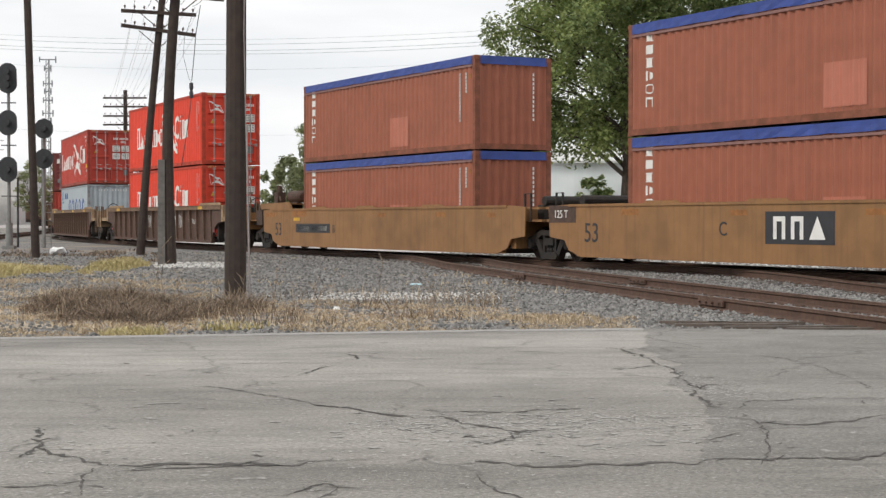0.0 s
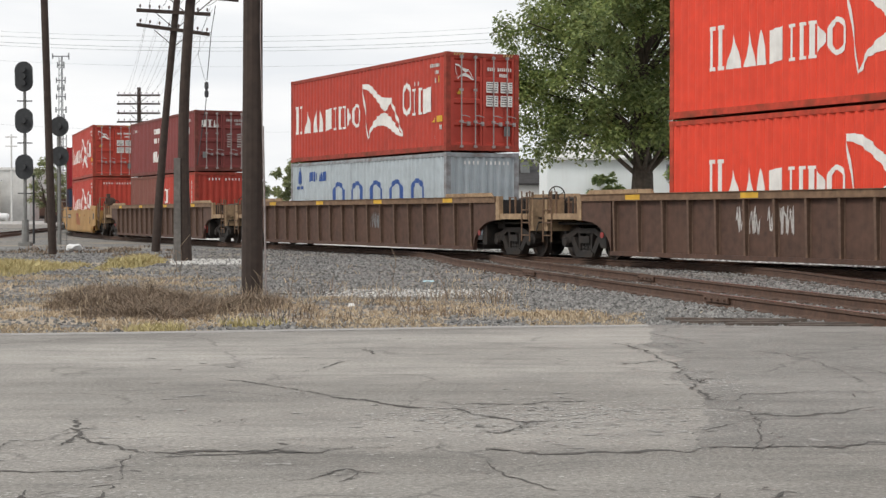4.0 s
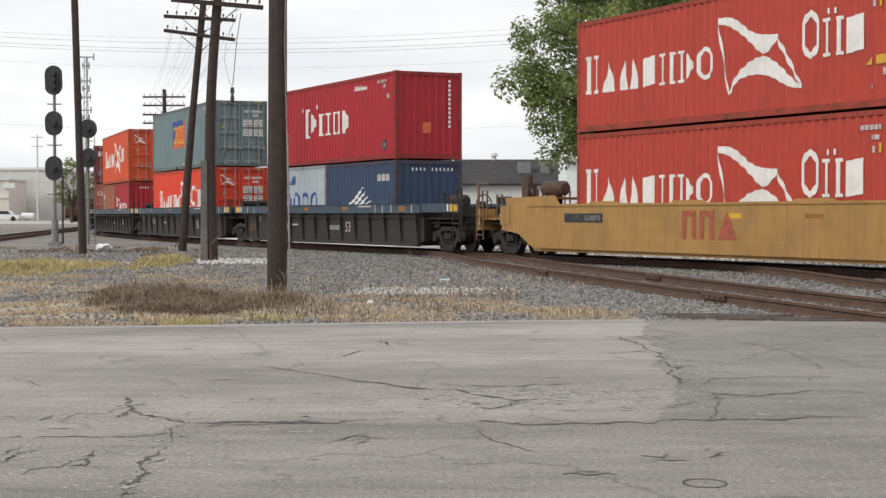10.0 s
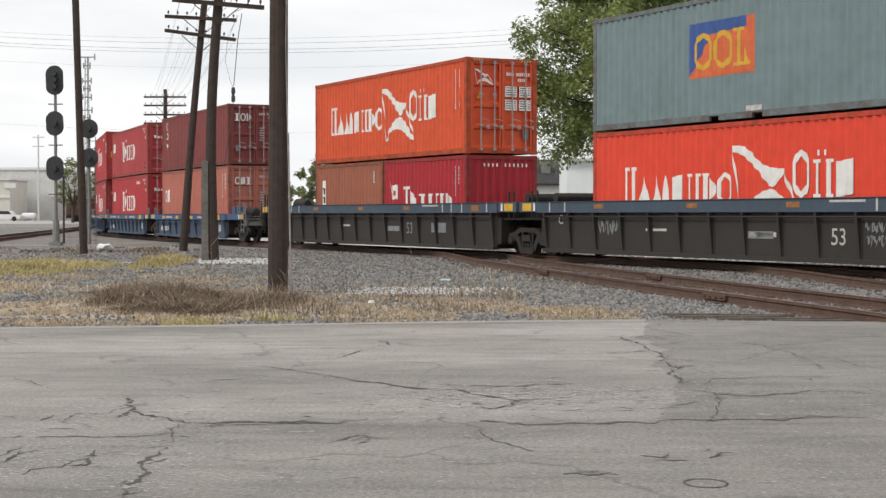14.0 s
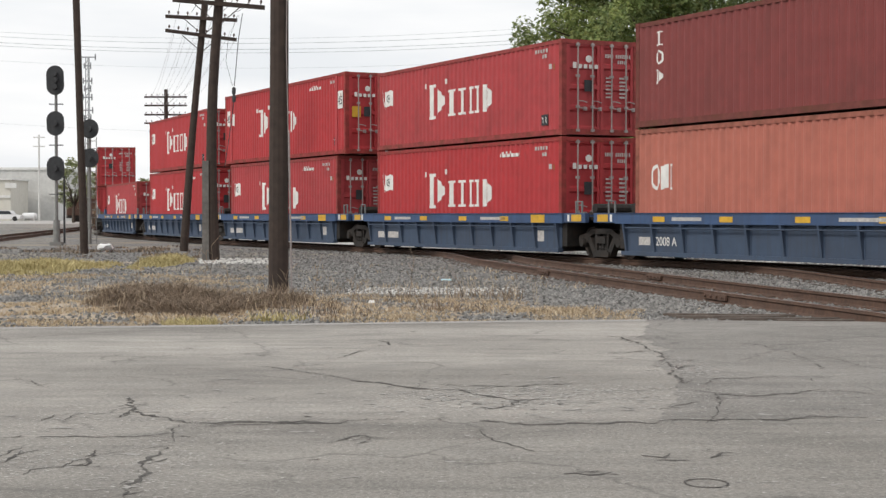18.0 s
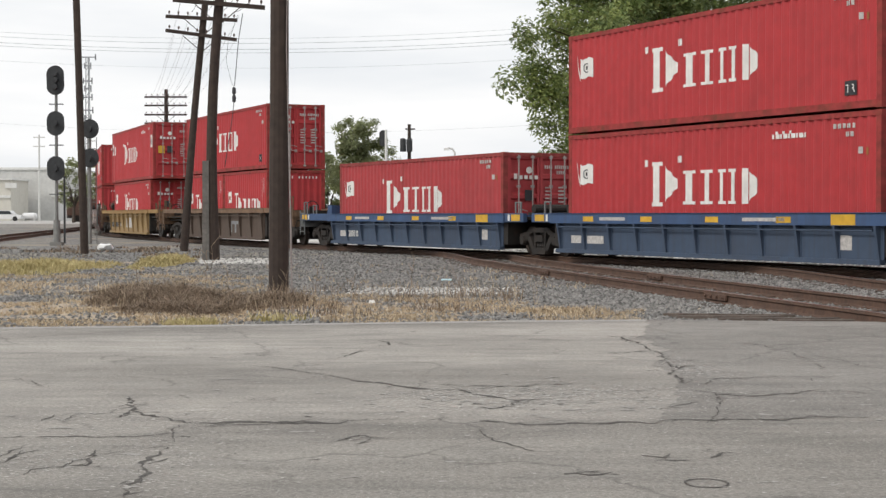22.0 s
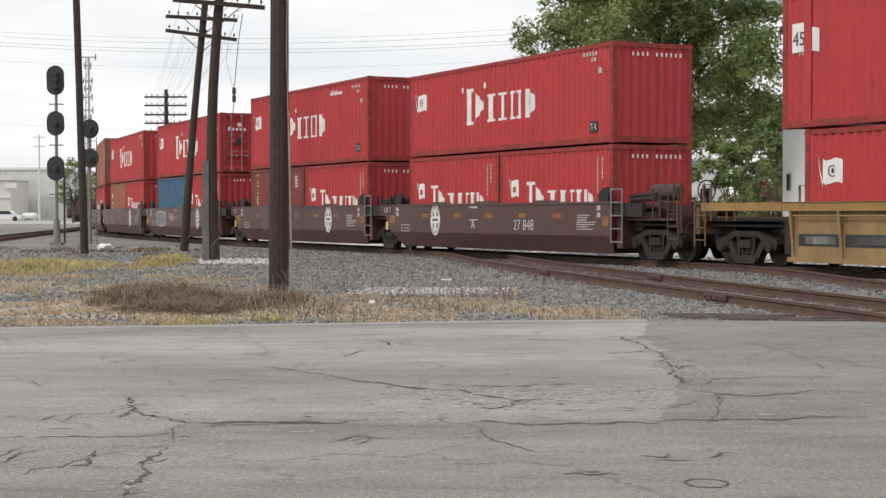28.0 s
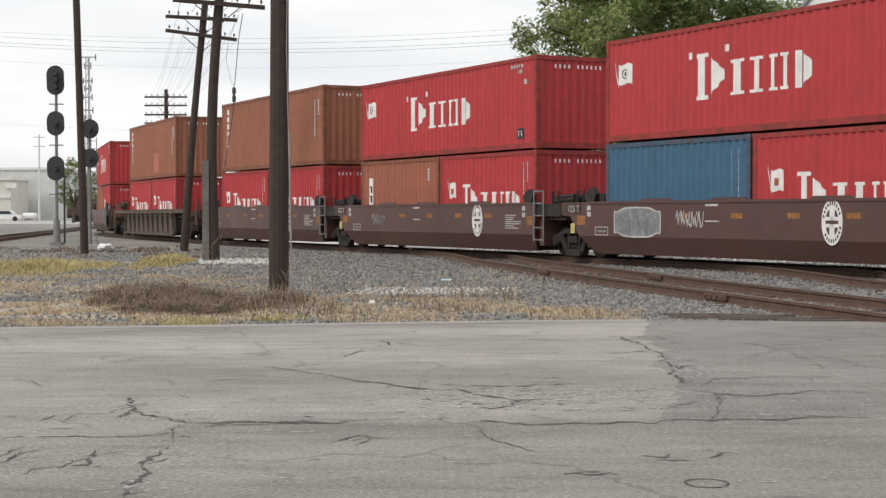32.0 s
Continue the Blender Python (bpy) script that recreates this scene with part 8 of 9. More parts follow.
blotch(-3.6, 22.4, 6.3, 2.2, M["earth"], GROUND_Z + 0.006, "ground_patch", "dry straw-coloured earth strip beside the road", seed=4, rough=0.18, n=80)
tagged(bpy.data.objects["ground_patch"], category="ground", kind="structure")
for i, (x, y, rx, ry) in enumerate(((-10.2, 41.0, 2.2, 4.2), (-7.6, 45.0, 0.8, 3.2), (-8.2, 28.0, 2.6, 2.6))):
    tagged(blotch(x, y, rx, ry, M["earth"], GROUND_Z + 0.007 + 0.001 * i, "ground_patch", "dry pale earth between the stones", seed=20 + i, n=60), category="ground", kind="structure")
for i, (x, y, rx, ry) in enumerate(((-0.4, 27.6, 1.35, 0.55), (-5.6, 45.4, 1.2, 0.8))):
    tagged(blotch(x, y, rx, ry, M["pale_stone"], GROUND_Z + 0.012, "ground_patch", "spill of pale stone dust", seed=40 + i, rough=0.45, n=60), category="ground", kind="structure")


def strip(x, y):
    """Depth into the dry strip beyond the road's edge, 0 at the road."""
    return y - edge_y(x)


# bare pale gravel lot on the far side of the line, showing under the cars
s = Shape()
for i, v in enumerate(np.arange(-30.0, 110.0, 2.0)):
    p, q = along(v), along(v + 0.5)
    d = (q - p).normalized()
    far = Vector((d.y, -d.x, 0.0))
    a, b = p + far * (2.3 + 0.25 * math.sin(v * 1.9)), p + far * 17.0
    s.v += [(a.x, a.y, GROUND_Z + 0.011), (b.x, b.y, GROUND_Z + 0.011)]
    if i:
        s.f.append((2 * i - 2, 2 * i - 1, 2 * i + 1, 2 * i))
tagged(part("ground_patch", s, M["pale_stone"]), "pale bare gravel lot beyond the main track", "ground", kind="structure")
for line in (MAIN, SIDING):
    s = Shape()
    for i, p in enumerate(line):
        a, b = line[max(i - 1, 0)], line[min(i + 1, len(line) - 1)]
        d = Vector((b[0] - a[0], b[1] - a[1], 0)).normalized()
        w = 1.05 + 0.15 * math.sin(i * 1.7)
        s.v += [(p[0] + d.y * w, p[1] - d.x * w, GROUND_Z + 0.009), (p[0] - d.y * w, p[1] + d.x * w, GROUND_Z + 0.009)]
        if i:
            k = 2 * i
            s.f.append((k - 2, k - 1, k + 1, k))
    tagged(part("ground_patch", s, M["oily_ballast"]), "oil-darkened ballast between the rails", "ground", kind="structure")
stones("ballast", 80000, 1, (-0.30, 0.32, 18.2, 62.0), (0.016, 0.042), M["stone"], "blue-gray crushed ballast stones",
       lambda x, y, r: strip(x, y) > 0.12 and main_side(x, y) > -6 and (x > -0.13 * y or r.random() < 0.65) and (r.random() < 0.35 or abs(off_line(x, y)) > 0.9 and abs(main_side(x, y)) > 0.9) and (strip(x, y) > 7 or r.random() < 0.22 or x > 1.2 + r.uniform(-1, 1) or strip(x, y) < 1.2 * r.random()))
stones("pale_stones", 2600, 2, (-0.06, 0.05, 26.4, 29.0), (0.015, 0.035), M["pale_stone"], "pale limestone chips", lambda x, y, r: abs(x + 0.4) < 1.5 * r.random() + 0.4)
stones("pale_stones", 900, 3, (-0.15, -0.10, 43.0, 48.0), (0.02, 0.04), M["pale_stone"], "pale limestone chips", lambda x, y, r: True)
stones("road_edge_rubble", 2600, 4, (-0.30, 0.13, 18.0, 21.0), (0.012, 0.04), M["stone"], "broken stones along the road's edge", lambda x, y, r: 0.02 < strip(x, y) < 0.75)


def clumpy(x, y, scale, seed):
    return noise.noise(Vector((x * scale, y * scale, seed)))


def inside(x, y, cx, cy, rx, ry, wild=0.5):
    """1 at the middle of a ragged patch, falling to 0 past its edge."""
    d = math.hypot((x - cx) / rx, (y - cy) / ry) + wild * clumpy(x, y, 0.9, 31.0) + 0.3 * clumpy(x, y, 3.0, 17.0)
    return max(0.0, min(1.0, 1.6 * (1.0 - d)))


blades("dry_grass", 64000, 7, (-0.30, 0.125, 18.4, 28.5), (0.02, 0.085), M["dry_grass"], "flattened straw-coloured grass",
       lambda x, y, r: 0.0 if not 0.2 < strip(x, y) < 8.0 - max(0, x + 1) * 1.4 or clumpy(x, y, 0.8, 2.0) + 0.5 * clumpy(x, y, 2.6, 2.0) < -0.12 + 0.06 * max(0, strip(x, y) - 4) else 0.6 + 0.9 * max(0, clumpy(x, y, 1.6, 5.0)), bend=1.5, thick=0.0045)
def mound(x, y):
    """Height of the weed tangle, 0 outside it."""
    q = max(inside(x, y, -3.4, 22.8, 1.25, 2.4, 0.45), inside(x, y, -4.3, 24.8, 1.0, 2.0, 0.45), 0.6 * inside(x, y, -2.5, 24.0, 0.9, 1.8, 0.4), 0.6 * inside(x, y, -5.2, 27.0, 0.9, 1.4, 0.4))
    return q * (0.55 + 0.9 * max(0.0, clumpy(x, y, 1.1, 3.0) + 0.35)) if q > 0.05 else 0.0


blades("dead_weeds", 115000, 8, (-0.25, -0.085, 19.4, 29.5), (0.05, 0.29), M["brown_weed"], "dark brown tangle of dead weeds", lambda x, y, r: mound(x, y) * (1.0 if r.random() < 0.85 else 1.35), bend=2.0, thick=0.0032)
blades("dead_weeds", 3000, 18, (-0.11, 0.05, 20.5, 27.5), (0.06, 0.26), M["brown_weed"], "dark brown tangle of dead weeds", lambda x, y, r: 1.0 if clumpy(x, y, 0.8, 14.0) > 0.12 and strip(x, y) > 0.8 else 0.0, bend=1.1, thick=0.0035)
blades("yellow_grass", 38000, 9, (-0.30, -0.19, 32.0, 50.0), (0.08, 0.30), M["green_grass"], "yellow-green tufted grass", lambda x, y, r: inside(x, y, -9.9, 38.8, 1.7, 5.2), bend=1.0)
blades("yellow_grass", 20000, 10, (-0.20, -0.15, 37.0, 54.0), (0.08, 0.30), M["green_grass"], "yellow-green tufted grass", lambda x, y, r: inside(x, y, -7.45, 43.5, 0.55, 4.5), bend=1.0)
blades("straw_stems", 950, 19, (-0.24, 0.06, 20.5, 29.0), (0.10, 0.32), M["dry_grass"], "thin upright straw stems", lambda x, y, r: 1.0 if clumpy(x, y, 0.7, 21.0) > 0.0 and strip(x, y) > 1.2 else 0.0, bend=0.6, thick=0.0028)
blades("dry_grass", 12000, 23, (-0.29, -0.10, 26.0, 35.0), (0.02, 0.10), M["dry_grass"], "flattened straw-coloured grass", lambda x, y, r: 0.9 if clumpy(x, y, 0.7, 41.0) + 0.5 * clumpy(x, y, 2.2, 41.0) > 0.10 else 0.0, bend=1.4, thick=0.005)
blades("dead_weeds", 9000, 24, (-0.29, -0.15, 48.0, 66.0), (0.03, 0.14), M["brown_weed"], "dark brown tangle of dead weeds", lambda x, y, r: 1.0 if clumpy(x, y, 0.5, 51.0) > 0.22 and main_side(x, y) > 3 else 0.0, bend=1.4, thick=0.008)
blades("green_weeds", 2500, 12, (-0.20, -0.08, 18.7, 20.2), (0.03, 0.13), M["green_grass"], "low green weeds at the road's edge", lambda x, y, r: 1.0 if clumpy(x, y, 1.2, 7.0) > 0.15 and strip(x, y) > 0.2 else 0.0, bend=0.9)
blades("dry_grass", 5000, 13, (0.02, 0.13, 19.4, 23.5), (0.02, 0.12), M["dry_grass"], "flattened straw-coloured grass", lambda x, y, r: inside(x, y, 1.7, 21.2, 0.9, 1.5), bend=1.0)
blades("dry_grass", 3500, 14, (-0.30, 0.1, 27.0, 42.0), (0.03, 0.14), M["dry_grass"], "flattened straw-coloured grass", lambda x, y, r: 1.0 if clumpy(x, y, 0.6, 12.0) > 0.28 and main_side(x, y) > 4 else 0.0, bend=1.2)


def stalk(x, y, h, seed):
    r = random.Random(seed)
    root = thing("weed_stalk", "tall thin dry weed stalk", "weed", at=pose(x, y, GROUND_Z))
    s = Shape()
    p = Vector((0, 0, 0))
    for i in range(6):
        q = p + Vector((r.uniform(-0.03, 0.03), 0, h / 6))
        s.tube(p, q, 0.008 * (1 - i * 0.1), n=5)
        if i > 1:
            s.tube(q, q + Vector((r.uniform(-0.16, 0.16), r.uniform(-0.1, 0.1), r.uniform(0.05, 0.2))), 0.004, n=4)
        p = q
    tagged(part("stem", s, M["brown_weed"], root), kind="stuff")
    return root


for i, (x, y, h) in enumerate(((-0.02 * 27, 26.0, 0.6), (-1.9, 24.0, 0.5), (-2.5, 25.5, 0.42), (-3.3, 25.0, 0.4), (-3.75, 26.5, 0.8), (-1.3, 23.0, 0.4), (-4.6, 24.2, 0.5), (0.3, 25.2, 0.35), (-4.18, 28.6, 0.62))):
    stalk(x, y, h, i)

bag = thing("plastic_bag", "crumpled white plastic bag on the gravel", "litter", at=pose(-11.95, 57.3, GROUND_Z))
r9 = random.Random(4)
bm = bmesh.new()
bmesh.ops.create_icosphere(bm, subdivisions=2, radius=0.22)
for v in bm.verts:
    v.co.x *= 1.3
    v.co *= r9.uniform(0.6, 1.2)
    v.co.z = max(v.co.z * 0.75 + 0.15, 0)
me = bpy.data.meshes.new("bag")
bm.to_mesh(me)
bm.free()
part("bag", me, M["trash_white"], bag)
lit = thing("litter_scrap", "scrap of pale blue paper on the ballast", "litter", at=pose(0.07, 32.0, GROUND_Z))
part("scrap", Shape().box(-0.11, 0.11, -0.12, 0.12, 0.02, 0.045, 0.02), M["trash_blue"], lit)
lit = thing("litter_scrap", "small white scrap on the dry strip", "litter", at=pose(-1.05, 23.9, GROUND_Z))
part("scrap", Shape().box(-0.05, 0.05, -0.04, 0.04, 0.01, 0.05, 0.015), M["trash_white"], lit)

# spikes and plates show as small dark lumps along the near rails
for name_, line, off, n0 in (("SIDING", SIDING, -0.75, 0), ("SIDING", SIDING, 0.75, 0), ("SPUR", SPUR, -0.75, 0)):
    host = [o for o in bpy.data.objects if o.name.startswith("track") and o.type == "EMPTY"][1 if name_ == "SIDING" else 2]
    pm = shared("plate", lambda: Shape().box(-0.09, 0.09, -0.17, 0.17, -0.165, -0.138, 0.004).box(-0.03, 0.03, -0.12, -0.07, -0.14, -0.095, 0.006).mesh("tie_plate"))
    acc = 0.0
    for a, b in zip(line, line[1:]):
        seg = math.hypot(b[0] - a[0], b[1] - a[1])
        while acc <= seg:
            u = acc / seg
            d = Vector((b[0] - a[0], b[1] - a[1], 0)).normalized()
            x, y = a[0] + (b[0] - a[0]) * u + d.y * off, a[1] + (b[1] - a[1]) * u - d.x * off
            if 18.8 < y < 46:
                part("tie_plate", pm, M["rail"], host, at=pose(x, y, RAIL_TOP, 0, 0, math.degrees(math.atan2(d.y, d.x))))
            acc += 0.53
        acc -= seg
joint = Shape().box(-0.45, 0.45, -0.06, -0.03, -0.11, -0.03).box(-0.45, 0.45, 0.03, 0.06, -0.11, -0.03)
for x in (-0.35, -0.12, 0.12, 0.35):
    joint.tube((x, -0.09, -0.07), (x, 0.09, -0.07), 0.018, n=6)
jm = joint.mesh("rail_joint")
for line, off, y0 in ((SIDING, -0.75, 34.0), (SIDING, 0.75, 31.0), (SIDING, -0.75, 24.5)):
    i = min(range(len(line) - 1), key=lambda k: abs(line[k][1] - y0))
    d = Vector((line[i + 1][0] - line[i][0], line[i + 1][1] - line[i][1], 0)).normalized()
    part("rail_joint", jm, M["rail"], host, at=pose(line[i][0] + d.y * off, line[i][1] - d.x * off, RAIL_TOP, 0, 0, math.degrees(math.atan2(d.y, d.x))))

for i, (x, y, w, turn) in enumerate(((3.55, 20.15, 1.3, 8), (4.1, 19.75, 1.5, 12), (3.9, 20.5, 1.1, 3), (4.6, 19.45, 1.2, 10), (3.2, 20.6, 0.8, -4))):
    pl = thing("timber_plank", "split dark crossing timber lying by the rail", "plank", at=pose(x, y, GROUND_Z + 0.005, 0, 0, turn - 8))
    part("board", Shape().box(-w / 2, w / 2, -0.07, 0.07, 0, 0.05, 0.008), M["tie"], pl)

# ---- wires ----


def cable(name, a, b, sag, r, mat, label, n=24, group=""):
    root = thing(name, label, "cable", group)
    a, b = Vector(a), Vector(b)
    pts = [a.lerp(b, i / n) - Vector((0, 0, sag * 4 * (i / n) * (1 - i / n))) for i in range(n + 1)]
    part("strand", Shape().pipe(pts, r, 4), mat, root)
    return root


for i, (drop_, r_, tint) in enumerate(((0.2, 0.012, "far_wire"), (0.62, 0.018, "far_wire"), (1.15, 0.020, "far_wire"), (1.45, 0.018, "far_wire"), (2.8, 0.011, "pale_wire"), (8.5, 0.009, "pale_wire"))):
    cable("power_line", (-56.75, 150.86 + 0.03 * i, 19.6 - drop_), (58.35, 150.86 + 0.03 * i, 25.6 - drop_ * 1.15), 4.26, r_, M[tint], "thin power line high over the yard", group="power lines over the yard")
for i in range(6):
    x = -1.1 + i * 0.44
    cable("telegraph_wire", (-8.4 + x, 58.3, 8.5 - 0.02 * i), (-19.6 + x, 114.8, 9.5), 0.5, 0.006, M["pale_wire"], "thin dark telegraph wire overhead", 12, "telegraph wires")
    cable("telegraph_wire", (-8.5 + x, 58.3, 7.9 - 0.06 * i), (-19.6 + x, 114.8, 8.9), 0.5, 0.006, M["pale_wire"], "thin dark telegraph wire overhead", 12, "telegraph wires")
for i in range(5):
    x = -1.1 + i * 0.5
    cable("telegraph_wire", (-6.3 + x, 46.1, 7.55 - 0.04 * i), (-8.4 + x, 58.2, 8.5), 0.1, 0.008, M["wire"], "thin dark telegraph wire overhead", 6, "telegraph wires")
for x, top_ in ((-56.8, 20.2), (58.4, 26.0)):
    utility_pole(x, 151.0, top_, 0.2, 0.14, (0.0, 0.0), (), "tall wooden pole carrying the power lines")
drop = thing("hanging_cable", "dark cable with a strain insulator hanging from the arm", "cable")
part("strand", Shape().pipe([(-5.68, 46.1, 6.95), (-5.80, 46.1, 6.2), (-5.88, 46.1, 5.3), (-5.92, 46.1, 4.9)], 0.012, 5), M["wire"], drop)
part("strain_insulator", Shape().lathe([(0.0, -0.22), (0.05, -0.2), (0.06, -0.06), (0.03, 0.0), (0.06, 0.06), (0.05, 0.2), (0.0, 0.22)], "Z", 8, (-5.93, 46.1, 4.65)), M["wire"], drop)
part("tail", Shape().pipe([(-5.93, 46.1, 4.5), (-5.97, 46.1, 4.1), (-6.06, 46.1, 3.5), (-6.20, 46.1, 2.6)], 0.012, 5), M["wire"], drop)
part("loop", Shape().pipe([(-5.82, 46.1, 6.9), (-6.1, 46.1, 6.1), (-6.15, 46.1, 5.6), (-6.0, 46.1, 5.0), (-5.93, 46.1, 4.85)], 0.006, 4), M["wire"], drop)
guy = thing("guy_wire", "pale guy wire beside the utility pole", "cable")
part("strand", Shape().pipe([(-2.56, 27.0, 7.0), (-2.60, 27.0, 4.0), (-2.52, 27.0, GROUND_Z)], 0.009, 5), M["bar_steel"], guy)
part("guard", Shape().tube((-2.56, 27.0, 2.6), (-2.52, 27.0, 0.0), 0.016, n=6), M["bar_steel"], guy)

# ---- beyond the train ----
tower = thing("lattice_mast", "slim gray communications mast with side antennas", "mast", at=pose(-65.6, 300.0, 0.6))
s = Shape()
for dx, dy in ((-0.5, 0), (0.5, 0), (0, 0.8)):
    s.tube((dx, dy, 0), (dx * 0.6, dy * 0.6, 29.8), 0.09, n=5)
for i in range(24):
    z = i * 1.24
    s.tube((-0.5 + 0.2 * z / 30, 0, z), (0.5 - 0.2 * z / 30, 0, z + 1.2), 0.045, n=4)
part("lattice", s, M["far_wire"], tower)
for i, (z, w) in enumerate(((29.8, 4.6), (28.2, 2.0), (25.4, 2.6), (24.0, 2.0), (22.4, 2.6), (20.0, 3.0), (18.6, 2.0))):
    part("antenna", Shape().box(-w * 0.34, w * 0.34, -0.1, 0.1, z - 0.12, z + 0.08).box(w * 0.34 - 0.2, w * 0.34, -0.1, 0.1, z - 0.6, z + 0.6).box(-w * 0.34, -w * 0.34 + 0.2, -0.1, 0.1, z - 0.5, z + 0.5), M["far_wire"], tower)
fp = thing("utility_pole", "slim pole with two arms beyond the warehouse", "utility pole", at=pose(-62.2, 250.0, 0))
part("shaft", Shape().tube((0, 0, 0), (0, 0, 13.6), 0.16, 0.12, n=8), M["wall_gray"], fp)
for z in (13.2, 11.8):
    part("crossarm", Shape().box(-0.9, 0.9, -0.08, 0.08, z - 0.08, z + 0.08), M["wall_gray"], fp)

suv = thing("parked_car", "white sport utility car parked by the office", "car", at=pose(-67.2, 250.0, 0.302))
part("body", Shape().slab([(-2.3, 0.35), (2.3, 0.35), (2.35, 0.9), (1.3, 1.02), (0.75, 1.62), (-2.1, 1.66), (-2.35, 1.0)], -0.9, 0.9), M["car_white"], suv)
part("side_window", Shape().slab([(-2.0, 1.05), (1.05, 1.05), (0.65, 1.55), (-1.95, 1.56)], -0.915, -0.895), M["glass_dark"], suv)
for x in (-1.45, 1.45):
    part("wheel", Shape().lathe([(0.0, -0.95), (0.25, -0.95), (0.37, -0.92), (0.37, -0.7), (0.0, -0.7)], "Y", 14, (x, 0, 0.37)), M["tyre"], suv)
tank = thing("propane_tank", "white horizontal gas tank", "tank", at=pose(-64.2, 252.0, 0.302))
part("shell", Shape().lathe([(0.0, -1.15), (0.35, -1.1), (0.55, -0.8), (0.55, 0.8), (0.35, 1.1), (0.0, 1.15)], "X", 14, (0, 0, 0.75)), M["car_white"], tank)
part("cradle", Shape().box(-0.8, -0.6, -0.4, 0.4, 0, 0.4).box(0.6, 0.8, -0.4, 0.4, 0, 0.4), M["wall_gray"], tank)
part("vent", Shape().box(8.6, 9.4, -0.5, 0.0, 4.3, 5.0), M["wall_white"], hall)
part("awning", Shape().box(5.4, 7.2, -0.4, 0.0, 5.6, 6.4), M["wall_white"], annex)
part("parapet", Shape().box(-30, 6.2, -0.25, 0.0, 4.0, 4.4), M["wall_white"], annex)
box = thing("dumpster", "small blue-gray metal dumpster by the wall", "dumpster", at=pose(-57.5, 258.0, 0.302))
part("bin", Shape().box(-1.2, 1.2, -0.8, 0.8, 0, 2.6), M["louver"], box)
gon = thing("gondola_car", "rusty brown freight wagon standing far off", "railcar", at=pose(-45.0, 225.0, 0.302, 0, 0, 15))
part("body", Shape().box(-7, 7, -1.4, 1.4, 0.9, 3.2), M["car_brown"], gon)
part("frame", Shape().box(-7, 7, -1.2, 1.2, 0.5, 0.9), M["truck_steel"], gon)
for x in (-5.2, 5.2):
    part("bogie", Shape().box(x - 1.1, x + 1.1, -1.0, 1.0, 0.0, 0.5), M["truck_steel"], gon)
yard = part("pavement", Shape().box(-160, -38, 172, 300, GROUND_Z, 0.30), M["concrete"])
tagged(yard, "pale raised concrete yard before the warehouse", "pavement", kind="structure")
tree(-49.5, 235.0, 9.0, 2.6, 0.25, "green tree beyond the yard, paled by haze", 8, "leaf_far", clumps=34, per=90, size=0.3)
tree(-44.0, 240.0, 6.5, 3.0, 0.25, "green tree beyond the yard, paled by haze", 9, "leaf_far", clumps=34, per=80, size=0.3)

tree(-8.9, 124.0, 5.8, 2.3, 0.2, "bushy green tree beyond the tracks", 15, "leaf_far", clumps=40, per=420, size=0.18, low=0.15)
for i, (x, y, h, sp) in enumerate(((-2.9, 126.0, 4.4, 1.9), (10.2, 92.0, 3.7, 1.2), (14.9, 84.0, 5.8, 2.3), (17.2, 86.0, 6.4, 2.3), (16.2, 76.0, 3.4, 1.4), (-14.0, 135.0, 4.4, 2.6), (-18.0, 140.0, 4.0, 2.6))):
    tree(x, y, h, sp, 0.14, "leafy green bush beyond the tracks", 30 + i, "leaf" if x > 5 else "leaf_far", clumps=34, per=620, size=0.15, low=0.08)
bush = tree(14.75, 74.5, 3.2, 0.85, 0.08, "reddish-brown bush by the shed", 51, "leaf_red", clumps=22, per=260, size=0.12, low=0.05)

tp = thing("utility_pole", "utility pole with transformer cans beyond the train", "utility pole", at=pose(-2.45, 118.0, GROUND_Z))
part("shaft", Shape().tube((0, 0, 0), (0, 0, 7.9), 0.16, 0.12, n=10), M["pole"], tp)
part("crossarm", Shape().box(-0.30, 0.42, -0.06, 0.06, 7.5, 7.6), M["pole"], tp)
for x in (-0.75, 0.02):
    part("transformer", Shape().lathe([(0.0, 0), (0.2, 0), (0.22, 0.1), (0.22, 0.85), (0.18, 0.95), (0.0, 1.0)], "Z", 12, (x * 0.6, -0.2, 5.9)), M["signal"], tp)
gs = thing("railway_signal", "far signal mast with two dark heads and a white ladder", "railway signal", at=pose(-4.25, 114.0, GROUND_Z))
part("mast", Shape().tube((0.25, 0, 0), (0.25, 0, 7.3), 0.09, n=8), M["wall_white"], gs)
for z in (6.7, 4.4):
    signal_head(gs, 0.05, 0.2, z, (), 1.15, 0.28)
part("ladder", ladder_shape(5.2, 18, 0.5), M["wall_white"], gs, at=pose(1.0, 0.3, 0.3))
part("platform", Shape().box(0.3, 1.3, -0.3, 0.5, 3.1, 3.18), M["wall_white"], gs)
lamp = thing("street_lamp", "slim gray street lamp with a curved arm", "street lamp", at=pose(0.75, 104.0, GROUND_Z))
part("post", Shape().pipe([(0, 0, 0), (0, 0, 5.3), (-0.15, 0, 5.55), (-0.45, 0, 5.6)], 0.06, 6), M["wall_gray"], lamp)
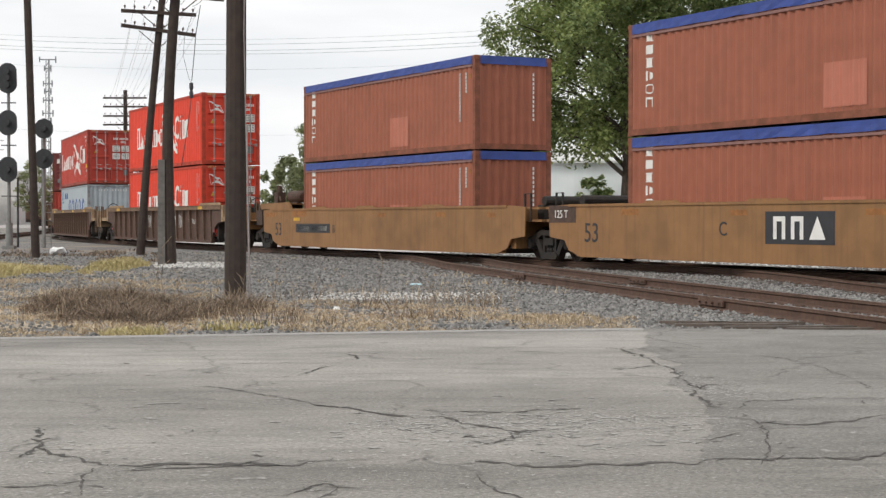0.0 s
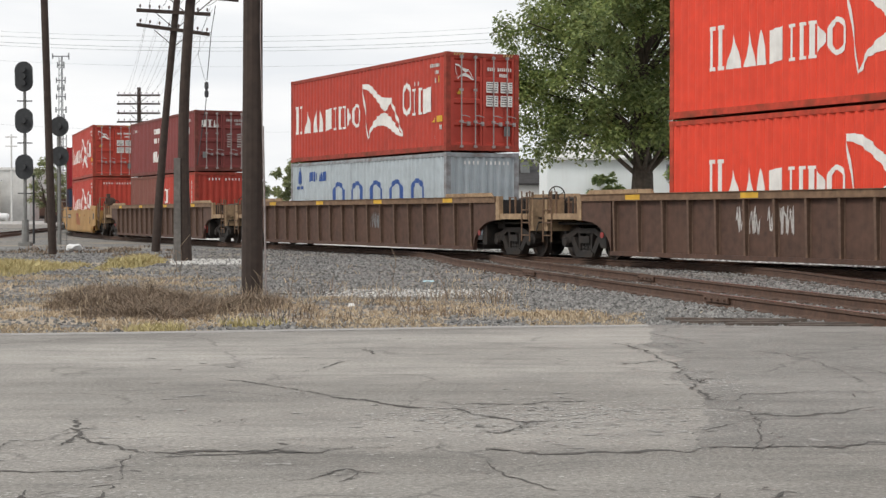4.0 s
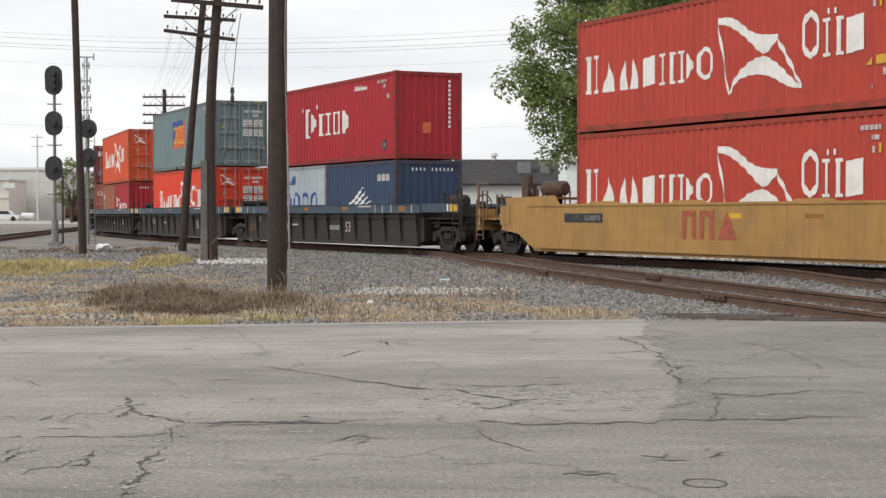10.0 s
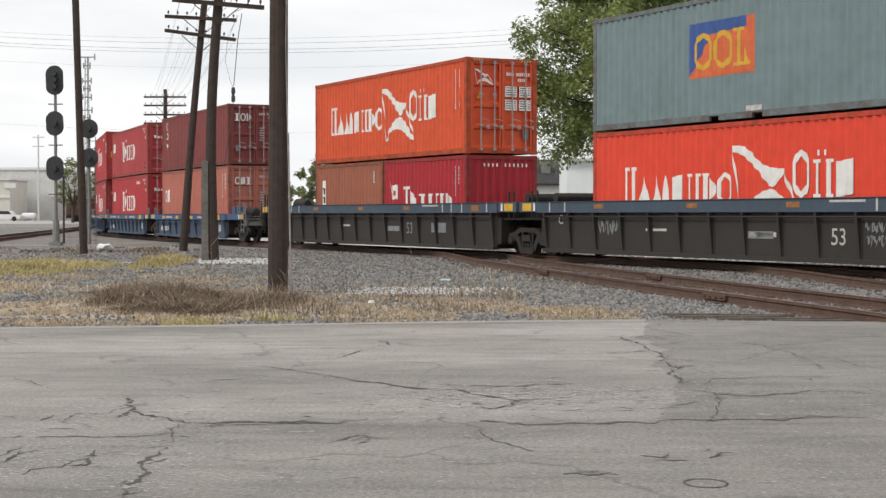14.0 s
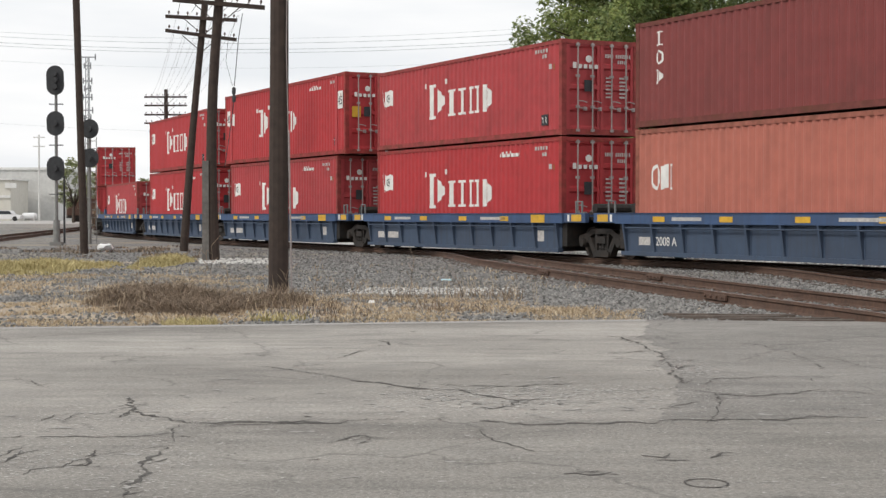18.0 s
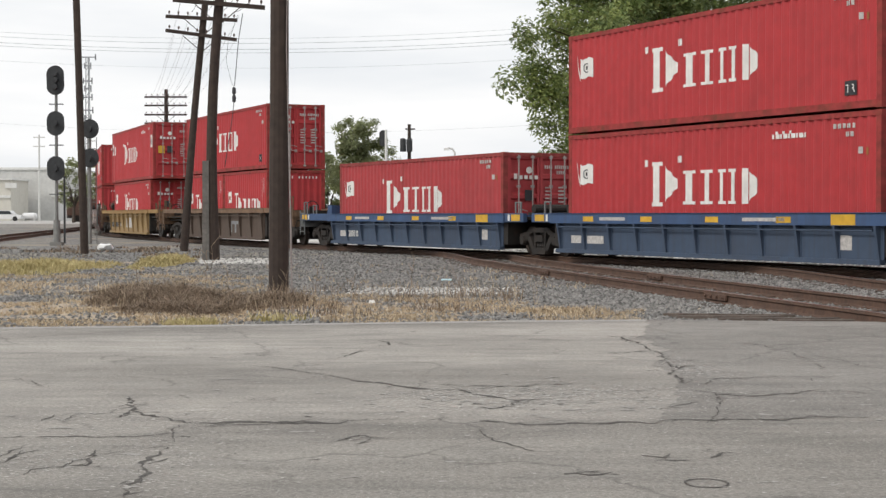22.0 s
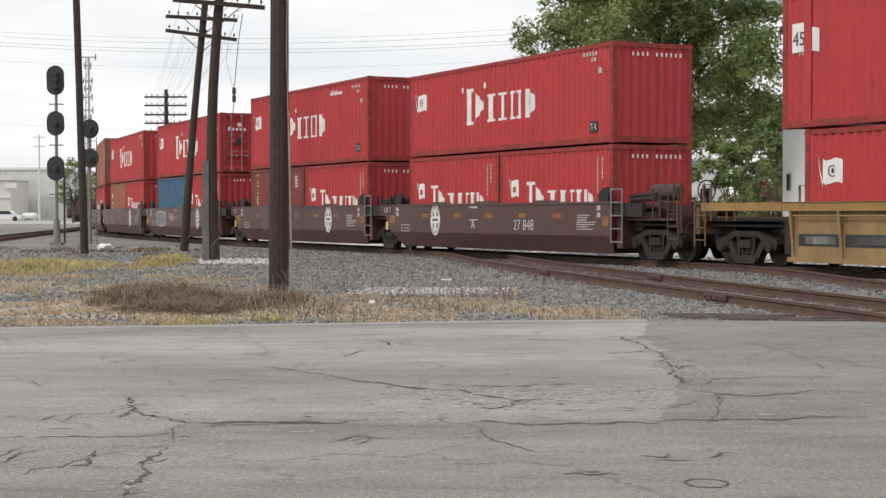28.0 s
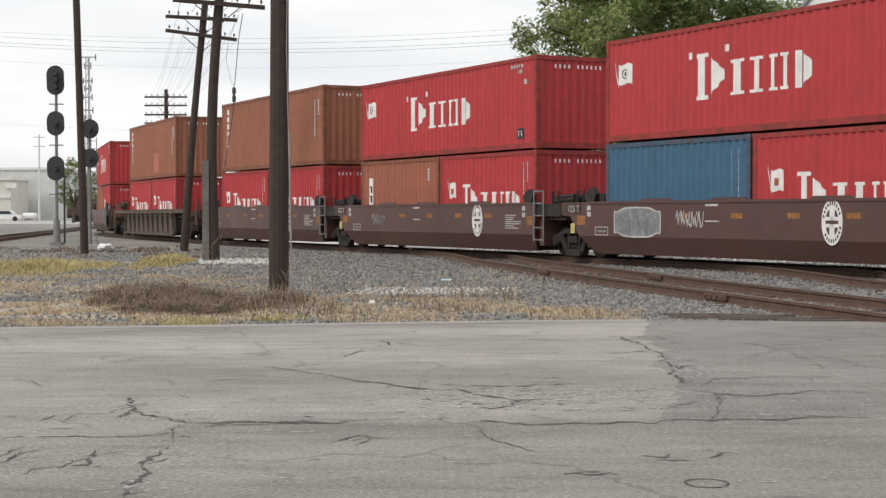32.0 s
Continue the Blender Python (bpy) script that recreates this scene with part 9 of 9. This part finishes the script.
part("lamp_head", Shape().box(-0.7, -0.35, -0.1, 0.1, 5.45, 5.6, 0.03), M["wall_white"], lamp)

# small flag on a thin staff before the shed
flag = thing("flag", "small faded striped flag on a thin pale staff", "flag", at=pose(12.4, 52.0, GROUND_Z) @ Matrix.Diagonal((0.72, 0.72, 0.93, 1.0)))
part("staff", Shape().tube((0, 0, 0), (0, 0, 2.72), 0.012, n=6), M["pale_wire"], flag)
for k in range(7):
    s = Shape()
    for q in range(6):
        xa, xb = 0.01 + 0.075 * q, 0.01 + 0.075 * (q + 1)
        za, zb = 2.68 - 0.045 * k - 0.045 * q, 2.68 - 0.045 * k - 0.045 * (q + 1)
        ya, yb = 0.02 * math.sin(q * 1.4), 0.02 * math.sin((q + 1) * 1.4)
        s.add([(xa, ya, za - 0.045), (xb, yb, zb - 0.045), (xb, yb, zb), (xa, ya, za)], [(0, 1, 2, 3)])
    part("stripe", s, M["faint_red"] if k % 2 == 0 else M["worn_white"], flag)
s = Shape()
s.add([(0.01, -0.006, 2.50), (0.16, 0.014, 2.41), (0.16, 0.014, 2.59), (0.01, -0.006, 2.68)], [(0, 1, 2, 3)])
part("canton", s, M["ink_blue"], flag, "dark blue corner field")
KEY_STEP = 0.5


def motions():
    times = [i * KEY_STEP for i in range(int(SECONDS / KEY_STEP) + 1)]
    where = {}
    for ob, s0, half, dx, z in RIDERS:
        lift = pose(dx, 0, z)
        where[ob] = s0
        walk(ob, [(t, riding(s0 - run(t), half) @ lift) for t in times])
    # wheels turn while their car is near, and stand before and after
    for wheel, car, dx in SPINNING:
        near = [k / FPS for k in range(int(SECONDS * FPS) + 1) if -16 < where[car] - run(k / FPS) < 42]
        if not near:
            continue
        base = run(near[0])
        rows = [(t, pose(dx, 0, WHEEL_R, 0, math.degrees((run(t) - base) / WHEEL_R), 0)) for t in near]
        if near[0] > 0:
            rows.insert(0, (0.0, pose(dx, 0, WHEEL_R)))
        if near[-1] < SECONDS:
            rows.append((SECONDS, rows[-1][1]))
        walk(wheel, rows)


motions()
